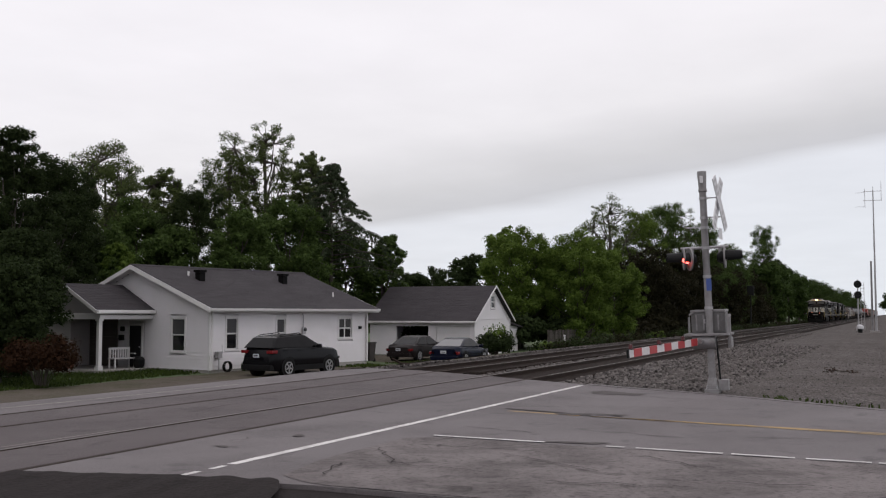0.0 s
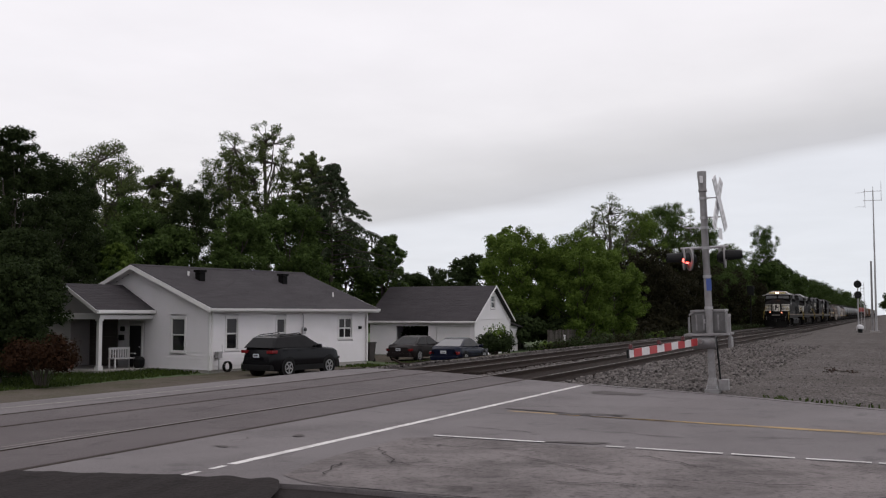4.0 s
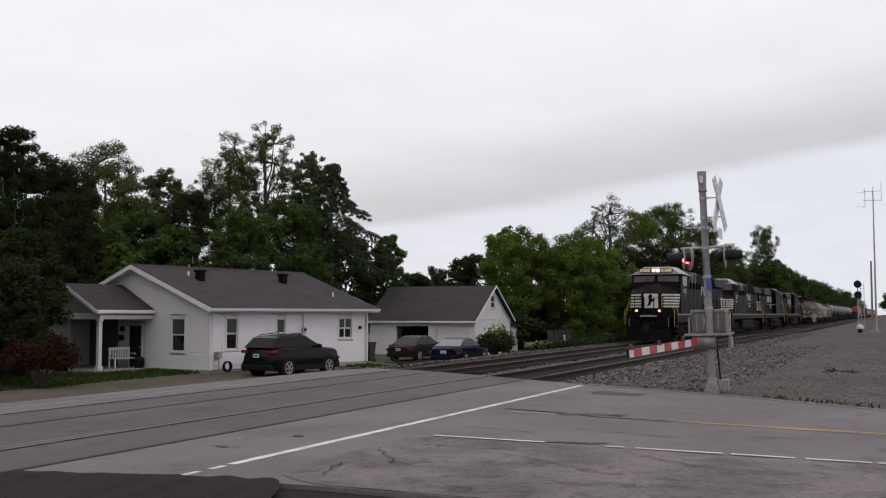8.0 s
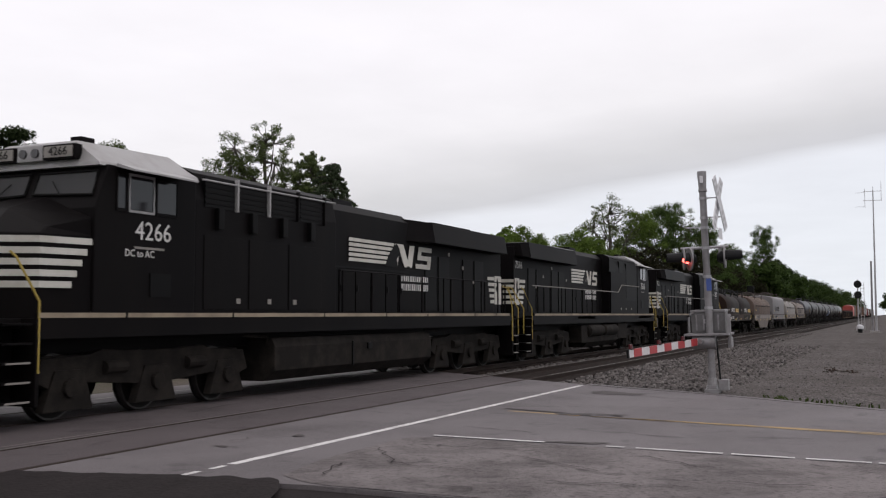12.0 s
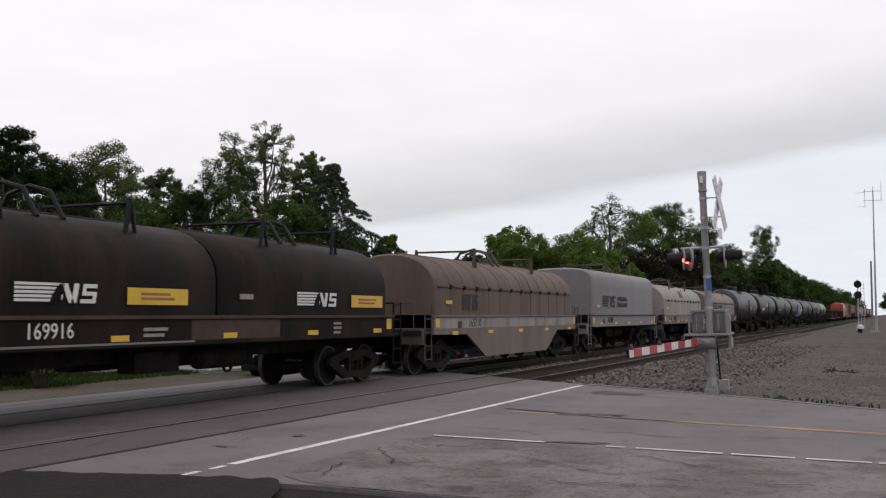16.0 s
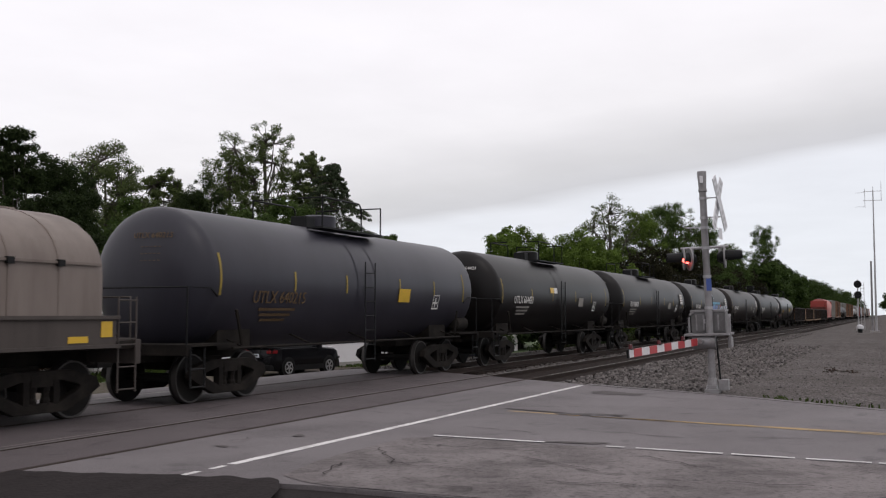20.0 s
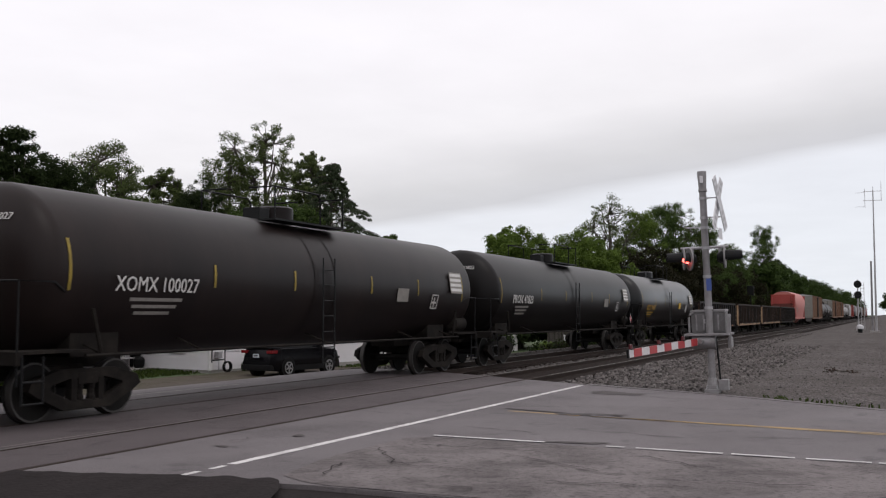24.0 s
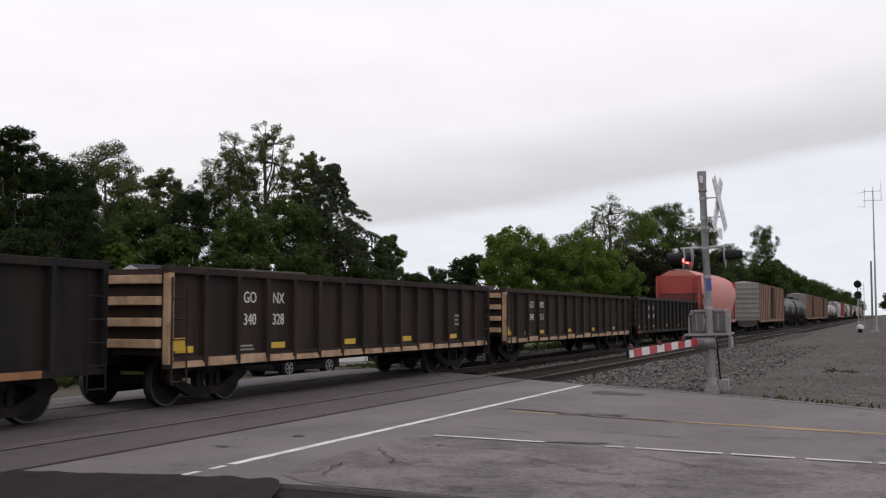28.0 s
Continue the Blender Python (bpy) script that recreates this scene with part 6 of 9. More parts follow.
SUV_P = [(-2.28, 0.58), (-2.34, 0.85), (-2.28, 1.18), (-1.5, 1.22), (0.9, 1.20), (1.1, 1.18), (1.75, 1.12), (2.12, 1.00), (2.26, 0.80), (2.28, 0.58)]
SUV_G = [(-2.26, 1.18), (-1.84, 1.62), (0.00, 1.70), (1.02, 1.17)]
car("suv_car", "dark grey compact sport utility car parked on gravel", pose(38.15, 23.95, lie(38, 24) - 0.03, 0, 0, -8.5), suv_paint, SUV_P, SUV_G, 1.85, (-1.36, 1.33), 0.36, "suv")
SED_P = [(-2.40, 0.56), (-2.42, 0.82), (-2.30, 0.97), (-1.6, 0.99), (0.9, 0.93), (1.2, 0.91), (2.1, 0.80), (2.38, 0.66), (2.40, 0.56)]
SED_G = [(-1.85, 0.97), (-0.95, 1.41), (0.35, 1.43), (1.25, 0.92)]
car("sedan_car", "bronze-grey saloon car parked before the open garage", pose(56.6, 26.6, lie(57, 26) - 0.03, 0, 0, -4), bronze_paint, SED_P, SED_G, 1.84, (-1.45, 1.38), 0.33, "sedan")
COU_P = [(-2.25, 0.56), (-2.28, 0.84), (-2.15, 0.98), (-1.7, 0.98), (0.8, 0.90), (1.1, 0.87), (2.0, 0.74), (2.25, 0.62), (2.27, 0.56)]
COU_G = [(-1.80, 0.97), (-0.85, 1.34), (0.15, 1.36), (1.15, 0.89)]
car("coupe_car", "navy blue coupe parked on the gravel by the track", pose(51.6, 21.7, lie(51, 21.6) - 0.03, 0, 0, 0), navy_paint, COU_P, COU_G, 1.80, (-1.36, 1.30), 0.33, "coupe")

# ================= fences, posts and odds =================
fence = thing("board_fence", "weathered dark board fence behind the tracks", "fence", pose(0, 0, 0), kind="structure")
board = to_mesh(one(box, -0.07, 0.07, -0.012, 0.012, 0, 1.55), "board", wood_fence, bevel=0.006)
random.seed(8)
for i in range(230):
    x = 72.5 + i * 0.165
    part("board", board, wood_fence, fence, at=pose(x, 23.3 - (x - 72) * 0.045, -1.05 + random.uniform(-0.04, 0.06), random.uniform(-1.5, 1.5), random.uniform(-1, 1), -2.5))
for i in range(16):
    x = 72.5 + i * 2.5
    part("fence_post", one(box, x - 0.06, x + 0.06, 23.34 - (x - 72) * 0.045, 23.46 - (x - 72) * 0.045, -1.05, 0.55), wood_fence, fence)
for z in (-0.7, 0.1):
    part("fence_rail", one(tube, [(72.4, 23.33, z), (110.4, 23.33 - 38 * 0.045, z)], 0.04, 4), wood_fence, fence)
mk = thing("marker_post", "slim white marker post beyond the track", "post", pose(66.8, 20.4, -1.0))
part("post", one(box, -0.04, 0.04, -0.04, 0.04, 0, 1.25), trim_mat, mk)
part("cap", one(box, -0.06, 0.06, -0.06, 0.06, 1.25, 1.32), trim_mat, mk)
bale = thing("white_drum", "white round drum near the fence", "drum", pose(68.4, 21.3, -1.02))
part("drum", one(tube, [(0, 0, 0), (0, 0, 0.62)], 0.28, 14), trim_mat, bale, smooth=True)
rod = thing("dropped_rod", "dark steel rod lying beside the rails", "scrap", pose(32.4, 16.25, -0.12, 0, 0, -35))
part("rod", one(tube, [(0, 0, 0.28), (0.35, 0, 0.10), (0.8, 0, 0.05)], 0.04, 6), rail_mat, rod)
rub = thing("brick_rubble", "reddish heap of dry leaves and rubble on gravel", "rubble", pose(24.8, 20.6, 0))
rr = np.random.default_rng(12)
spots = [(rr.normal(0, 0.75), rr.normal(0, 0.35), lie(24.8, 20.6) - 0.02 + abs(rr.normal(0, 0.03))) for _ in range(160)]
bm = bmesh.new()
for x, y, z in spots:
    box(bm, -0.06, 0.06, -0.04, 0.04, -0.02, 0.03, Matrix.Translation((x, y, z)) @ pose(0, 0, 0, rr.uniform(-30, 30), rr.uniform(-30, 30), rr.uniform(0, 180)))
tagged(part("rubble", bm, red_soil, rub), kind="stuff")
stick = thing("dead_branch", "dead branch with dry leaves on the gravel", "branch", pose(33.0, 1.4, -0.05, 0, 0, 70) @ Matrix.Scale(0.62, 4))
bm = bmesh.new()
tube(bm, [(-0.9, 0, 0.03), (-0.2, 0.05, 0.10), (0.5, 0, 0.12), (1.0, 0.1, 0.03)], [0.02, 0.03, 0.025, 0.012], 5)
tube(bm, [(0.2, 0, 0.11), (0.5, 0.3, 0.22)], [0.02, 0.01], 5)
tube(bm, [(-0.2, 0.05, 0.10), (-0.4, -0.3, 0.16)], [0.02, 0.01], 5)
part("branch", bm, bark, stick)
part("dry_leaves", leaf_mesh("dry_leaves", np.array([(0.4, 0.1, 0.12), (0.7, 0.1, 0.1), (-0.5, -0.1, 0.08)]), np.array([0.3, 0.25, 0.3]), np.array([50, 40, 40]), 0.05, leaf_red, np.random.default_rng(9)), leaf_red, stick)
curb = thing("asphalt_kerb", "low rough asphalt kerb at the road's far edge", "kerb", kind="structure")
bm = bmesh.new()
pts = [(x, y) for y, x in ROAD_RIGHT if -6 < y < 6.95]
for (xa, ya), (xb, yb) in zip(pts, pts[1:]):
    d = Vector((xb - xa, yb - ya, 0))
    m = Matrix.Translation((xa, ya, 0)) @ pose(0, 0, 0, 0, 0, math.degrees(math.atan2(d.y, d.x)))
    box(bm, 0, d.length + 0.03, -0.12, 0.10, -0.05, 0.014, m)
part("kerb_run", bm, asphalt, curb, bevel=0.02)
# ================= trees and bushes =================
TREES = [
    ("near", 32.9, 35.0, 11.0, 1.9), ("near", 34.9, 39.9, 11.7, 3.0), ("near", 27.9, 30.2, 5.0, 1.9), ("near", 31.0, 35.5, 7.0, 2.6), ("near", 31.0, 32.8, 6.6, 2.1), ("near", 45.8, 44.7, 11.8, 2.7), ("airy", 59.3, 53.7, 15.9, 3.3), ("airy", 62.8, 51.2, 14.3, 2.1), ("near", 43.0, 42.2, 11.6, 2.4),
    ("oak", 55.5, 47.6, 10.9, 2.6), ("near", 55.6, 42.6, 11.9, 2.5), ("poplar", 66.6, 47.9, 17.4, 2.4), ("open", 69.3, 45.9, 19.5, 2.9), ("airy", 68.4, 41.5, 16.0, 1.9),
    ("oak", 52.4, 36.7, 9.4, 2.5), ("oak", 57.4, 36.5, 10.5, 2.7), ("oak", 67.7, 34.5, 8.7, 1.9), ("oak", 66.3, 37.1, 9.3, 2.4), ("oak", 53.2, 42.8, 8.6, 2.8), ("oak", 48.4, 44.0, 8.1, 2.6),
    ("maple", 47.9, 42.6, 7.0, 1.5), ("oak", 63.5, 38.0, 10.2, 2.3), ("far", 136.5, 62.3, 9.7, 3.8), ("far", 129.7, 52.8, 11.2, 3.7), ("far", 147.0, 63.2, 9.7, 5.3),
    ("far", 135.0, 65.7, 9.1, 3.3), ("maple", 80.2, 28.3, 10.1, 3.7), ("maple", 80.1, 23.0, 9.8, 3.7), ("maple", 86.9, 32.0, 10.7, 2.7), ("maple", 85.2, 22.2, 8.4, 3.2), ("maple", 84.0, 26.0, 8.6, 3.6),
    ("bare", 108.4, 28.0, 16.2, 3.4), ("maple", 112.1, 25.5, 14.4, 3.8), ("oak", 121.4, 24.5, 16.3, 4.0), ("oak", 133.6, 22.3, 15.1, 4.3), ("bare", 132.2, 25.0, 17.5, 3.2),
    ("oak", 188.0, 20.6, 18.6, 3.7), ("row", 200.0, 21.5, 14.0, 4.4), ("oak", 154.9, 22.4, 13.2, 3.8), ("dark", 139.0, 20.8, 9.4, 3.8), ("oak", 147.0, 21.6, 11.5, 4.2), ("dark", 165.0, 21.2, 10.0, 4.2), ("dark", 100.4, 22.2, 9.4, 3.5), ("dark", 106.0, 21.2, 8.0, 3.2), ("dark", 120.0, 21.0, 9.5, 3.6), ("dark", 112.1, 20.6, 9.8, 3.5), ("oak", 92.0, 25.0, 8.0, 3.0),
    ("row", 186.0, 21.0, 11.6, 4.2), ("row", 213.0, 21.0, 13.0, 4.2), ("row", 243.0, 21.5, 13.0, 4.8), ("row", 268.0, 21.0, 12.4, 4.8), ("row", 300.0, 22.0, 13.0, 5.2), ("row", 335.0, 22.0, 13.6, 5.5),
    ("row", 375.0, 22.5, 13.5, 6.0), ("row", 420.0, 23.0, 14.5, 6.0), ("row", 480.0, 23.0, 15.0, 6.5), ("row", 560.0, 23.5, 15.0, 7.0), ("row", 650.0, 24.0, 16.0, 8.0), ("row", 760.0, 24.0, 16.0, 9.0),
    ("row", 229.6, -2.3, 8.1, 4.1), ("row", 209.0, -5.2, 9.7, 4.2), ("row", 300.0, -2.5, 8.0, 4.5), ("row", 420.0, -3.5, 9.0, 5.5), ("row", 560.0, -4.0, 10.0, 6.0), ("row", 760.0, -5.0, 12.0, 8.0),
]
for i, row in enumerate(TREES):
    tree(*row, seed=100 + i, ground=-1.05 if row[2] > 15 else -0.1)
spruce(63.2, 36.6, 13.9, 5.6, 41)
# low scrub that fills the foot of the woods
SCRUB = [(71, 27.5, 2.2, 2.2), (75.5, 27, 2.6, 3.0), (80, 26, 3.0, 3.2), (77.5, 30, 3.0, 3.5), (85, 25, 3.0, 3.0), (73, 31, 3, 3.6), (70, 33, 3.2, 3.0), (75, 34, 4.0, 3.5), (92, 21.5, 2.6, 2.4), (99, 21, 3.0, 3.0), (106, 21, 3.0, 3.2), (116, 20.5, 3.0, 3.5), (126, 20.5, 3.2, 4.0), (138, 20.5, 3.4, 5.0), (150, 20.5, 3.6, 5.0),
         (164, 20.5, 3.8, 6.0), (178, 20.5, 4, 6.0), (44, 47, 3.5, 4.0), (50, 41, 3, 3.4), (57, 38, 3, 3.5), (62, 44, 3.5, 4.5), (40, 46, 3.5, 4.5), (66, 41, 3.5, 4.5), (120, 46, 6, 6), (140, 55, 8, 7)]
for i, (x, y, w, hgt) in enumerate(SCRUB):
    # clumps beside the railway take the brown with shade in its colour
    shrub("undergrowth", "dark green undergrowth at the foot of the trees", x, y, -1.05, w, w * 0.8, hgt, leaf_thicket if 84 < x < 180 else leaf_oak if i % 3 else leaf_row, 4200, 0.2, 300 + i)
shrub("copper_bush", "rounded copper-red shrub on the front lawn", 27.6, 27.8, -0.92, 1.40, 1.2, 2.0, leaf_red, 7500, 0.065, 77, 16, 0.42)
shrub("lilac_bush", "large green shrub against the garage corner", 59.6, 22.7, -1.05, 1.15, 1.1, 1.9, leaf_oak, 5200, 0.10, 78)
shrub("lilac_sprigs", "thin leafy sprigs rising from a shrub", 59.8, 22.8, -1.05, 0.9, 0.9, 2.6, leaf_maple, 700, 0.10, 79, 14)
shrub("weed_clump", "bright green weed clump beyond the track", 64.5, 20.4, -1.05, 1.8, 1.2, 0.85, leaf_maple, 3000, 0.10, 80)
shrub("weed_clump", "bright green weed clump beyond the track", 84.0, 17.8, -0.6, 1.0, 0.8, 0.9, leaf_maple, 1500, 0.12, 81)
# ================= the freight train =================
SPEED = 18.29         # metres a second, towards -x
FULL = 1.034          # the rolling stock against its drawn measures
MOVING = []           # (thing, place of its front end when t = 10 s, turned about)
SPINNING = []         # (wheelset, x in its truck, radius, direction)


def wheelset_mesh(r, name):
    bm = bmesh.new()
    tube(bm, [(0, -0.98, 0), (0, 0.98, 0)], 0.085, 8)
    for s in (-1, 1):
        tube(bm, [(0, s * 0.665, 0), (0, s * 0.69, 0), (0, s * 0.70, 0), (0, s * 0.815, 0)], [r + 0.02, r + 0.026, r, r - 0.006], 28)
        tube(bm, [(0, s * 0.80, 0), (0, s * 0.835, 0)], r * 0.44, 16)
        tube(bm, [(0, s * 0.8155, 0), (0, s * 0.819, 0)], [r * 0.86, r * 0.80], 28)
        tube(bm, [(0, s * 0.83, 0), (0, s * 1.0, 0), (0, s * 1.03, 0)], [0.15, 0.13, 0.09], 10)
        for k in range(3):
            a = k * 2.094
            tube(bm, [(0.07 * math.cos(a), s * 1.0, 0.07 * math.sin(a)), (0.07 * math.cos(a), s * 1.045, 0.07 * math.sin(a))], 0.022, 5)
    return to_mesh(bm, name, wheel_mat, smooth=True)


WHEELSET = wheelset_mesh(0.457, "wheelset")
LOCO_WHEELSET = wheelset_mesh(0.52, "wheelset")


def ring_mesh(r, s):
    bm = bmesh.new()
    n = 28
    rings(bm, [[(rr * math.cos(k), s * y, rr * math.sin(k)) for k in (2 * math.pi * j / n for j in range(n))] for rr, y in ((r - 0.030, 0.8175), (r + 0.001, 0.8175), (r + 0.002, 0.80), (r + 0.002, 0.71))], close=False)
    return to_mesh(bm, "tread", tread_mat, smooth=True)


TREAD = {s: ring_mesh(0.457, s) for s in (-1, 1)}
LOCO_TREAD = {s: ring_mesh(0.52, s) for s in (-1, 1)}


def sideframe_mesh(s):
    """A cast truck side: one bowed frame round an open middle."""
    outer = [(-1.24, 0.50), (-1.16, 0.66), (-0.62, 0.80), (0.62, 0.80), (1.16, 0.66), (1.24, 0.50), (1.06, 0.40), (0.52, 0.16), (-0.52, 0.16), (-1.06, 0.40)]
    inner = [(-0.80, 0.52), (-0.78, 0.56), (-0.40, 0.65), (0.40, 0.65), (0.78, 0.56), (0.80, 0.52), (0.74, 0.47), (0.36, 0.31), (-0.36, 0.31), (-0.74, 0.47)]
    bm = bmesh.new()
    y0, y1 = s * 0.93, s * 1.07
    rings(bm, [[(x, y, z) for x, z in loop] for loop, y in ((outer, y0), (outer, y1), (inner, y1), (inner, y0), (outer, y0))], close=False)
    bmesh.ops.remove_doubles(bm, verts=bm.verts[:], dist=0.0005)
    return bm


SIDEFRAME = {s: to_mesh(sideframe_mesh(s), "sideframe", truck_dirt, bevel=0.018) for s in (-1, 1)}
SPRING = to_mesh(one(tube, [(0, 0, 0.29), (0, 0, 0.36), (0, 0, 0.40), (0, 0, 0.47), (0, 0, 0.51), (0, 0, 0.58)], [0.075, 0.075, 0.06, 0.06, 0.075, 0.075], 9), "spring", truck_dirt)
COLUMN = to_mesh(boxes((-0.06, 0.06, -0.07, 0.07, 0.28, 0.68)), "column", truck_dirt, bevel=0.01)
BOLSTER = to_mesh(boxes((-0.22, 0.22, -1.08, 1.08, 0.56, 0.74), (-0.5, 0.5, -0.5, 0.5, 0.74, 0.84)), "truck_bolster", truck_dirt, bevel=0.015)


def truck(car, x):
    b = part("truck_bolster", BOLSTER, truck_dirt, car, at=pose(x, 0, 0))
    for s in (-1, 1):
        sf = part("sideframe", SIDEFRAME[s], truck_dirt, b)
        if s < 0 and car.name[:4] != "hopp":
            for dx in (-0.13, 0.13):
                part("spring", SPRING, truck_dirt, b, at=pose(dx, s, 0))
            for dx in (-0.30, 0.30):
                part("column", COLUMN, truck_dirt, b, at=pose(dx, s, 0))
    for dx in (-0.89, 0.89):
        w = part("wheelset", WHEELSET, wheel_mat, b, at=pose(dx, 0, 0.465))
        SPINNING.append((w, dx, 0.457, 0.465))
        for s in (-1, 1):
            part("wheel_tread", TREAD[s], tread_mat, b, at=pose(dx, 0, 0.465))
    return b


def coupler(car, x, s, z=0.88, reach=1.0):
    """s = -1 at the front end, 1 at the rear."""
    bm = bmesh.new()
    box(bm, min(x, x + s * 0.55 * reach), max(x, x + s * 0.55 * reach), -0.09, 0.09, z - 0.09, z + 0.09)
    box(bm, min(x + s * 0.5 * reach, x + s * 0.78 * reach), max(x + s * 0.5 * reach, x + s * 0.78 * reach), -0.15, 0.11, z - 0.16, z + 0.16)
    part("coupler", bm, wheel_mat, car, bevel=0.02)
    part("brake_hose", tubes([[(x + s * 0.2, 0.3, z - 0.1), (x + s * 0.35, 0.33, z - 0.42), (x + s * 0.62, 0.25, z - 0.48)]], 0.022), rubber, car)


def ladder(car, x, y, z0, z1, face="side", w=0.4, step=0.34, mat=None, name="ladder"):
    bm = bmesh.new()
    e = 0.05
    for d in (-w / 2, w / 2):
        p = (x + d, y) if face == "side" else (x, y + d)
        tube(bm, [(*p, z0), (*p, z1)], 0.018, 5)
    z = z0 + 0.05
    while z < z1:
        a = (x - w / 2, y, z) if face == "side" else (x, y - w / 2, z)
        b = (x + w / 2, y, z) if face == "side" else (x, y + w / 2, z)
        tube(bm, [a, b], 0.014, 5)
        z += step
    return part(name, bm, mat or black_metal, car)


def bars(car, x, y, z, w, h, rows, mat, face=near_side, name="stencil_bar", gap=0.45):
    """Small writing that cannot be read: a few plain bars."""
    bm = bmesh.new()
    rng = random.Random(int(x * 100) + int(z * 1000))
    for i in range(rows):
        zz = h / 2 - (i + 0.5) * h / rows
        L = w * rng.uniform(0.7, 1.0)
        box(bm, -w / 2, -w / 2 + L, zz - h / rows * (1 - gap) / 2, zz + h / rows * (1 - gap) / 2, 0, 0.004)
    return part(name, bm, mat, car, at=face(x, y, z))


def emblem(car, x, y, z, size, mat, dark, face, wide=0.0):
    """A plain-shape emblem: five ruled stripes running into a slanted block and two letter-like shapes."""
    bm = bmesh.new()
    W, H = wide or size * 2.1, size
    for i in range(5):
        zt = H / 2 - i * H / 5
        sl = 0.22 * H
        x0, x1 = -W * 0.98, -W * 0.42 + (4 - i) * sl * 0.35
        vs = [(x0, zt), (x1 + sl * 0.2, zt), (x1, zt - H / 5 * 0.68), (x0 - 0.04 * H, zt - H / 5 * 0.68)]
        f = [bm.verts.new((a, b, 0.004)) for a, b in vs]
        bm.faces.new(f)
    part("emblem_stripes", bm, mat, car, at=face(x, y, z))
    bm = bmesh.new()
    hh = H / 2
    crest = ((-0.50, -1.03), (-0.45, -0.1), (-0.385, 0.62), (-0.33, 1.03), (-0.285, 0.62), (-0.275, 0.1), (-0.325, -0.3), (-0.31, -1.03))
    bm.faces.new([bm.verts.new((a * W, b * hh, 0.008)) for a, b in crest])
    part("emblem_crest", bm, dark, car, at=face(x, y, z))
    bm = bmesh.new()
    for pts in ([(-0.395 * W, -hh), (-0.315 * W, -hh), (-0.27 * W, hh), (-0.35 * W, hh)], [(-0.31 * W, hh), (-0.225 * W, hh), (-0.12 * W, -hh), (-0.205 * W, -hh)],
                [(-0.17 * W, -hh), (-0.09 * W, -hh), (-0.045 * W, hh), (-0.125 * W, hh)]):
        bm.faces.new([bm.verts.new((a, b, 0.005)) for a, b in pts])
    part("emblem_shape", bm, mat, car, at=face(x, y, z))
    bm = bmesh.new()
    x0, x1 = -0.01 * W, 0.24 * W
    t = 0.42 * hh
    for a, b, c, d in ((x0 + 0.03 * W, x1, hh - t, hh), (x0 + 0.01 * W, x1 - 0.01 * W, -t * 0.5, t * 0.5), (x0 - 0.02 * W, x1 - 0.03 * W, -hh, -hh + t)):
        bm.faces.new([bm.verts.new(p) for p in ((a, c, 0.005), (b, c, 0.005), (b, d, 0.005), (a, d, 0.005))])
    bm.faces.new([bm.verts.new(p) for p in ((x0 + 0.01 * W, 0, 0.006), (x0 + 0.07 * W, 0, 0.006), (x0 + 0.08 * W, hh, 0.006), (x0 + 0.03 * W, hh, 0.006))])
    bm.faces.new([bm.verts.new(p) for p in ((x1 - 0.08 * W, -hh, 0.006), (x1 - 0.03 * W, -hh, 0.006), (x1 - 0.01 * W, 0, 0.006), (x1 - 0.07 * W, 0, 0.006))])
    part("emblem_shape", bm, mat, car, at=face(x, y, z))


def word_bars(car, x, y, z, w, h, mat, face, rows=2):
    """A company name in two lines, drawn as rows of plain upright bars."""
    for r in range(rows):
        bm = bmesh.new()
        n = 13 + r
        for i in range(n):
            a = -w / 2 + i * w / n
            zz = (0.5 - r) * h * 1.15
            box(bm, a, a + w / n * (0.62 if (i * 5 + r) % 3 else 0.4), zz - h * 0.42, zz + h * 0.42, 0, 0.004)
        part("name_bar", bm, mat, car, at=face(x, y, z))


def side_pose(s):
    return near_side if s < 0 else far_side


def rail_line(car, pts, mat, name="handrail", r=0.019):
    return part(name, one(tube, pts, r, 6), mat, car, smooth=True)


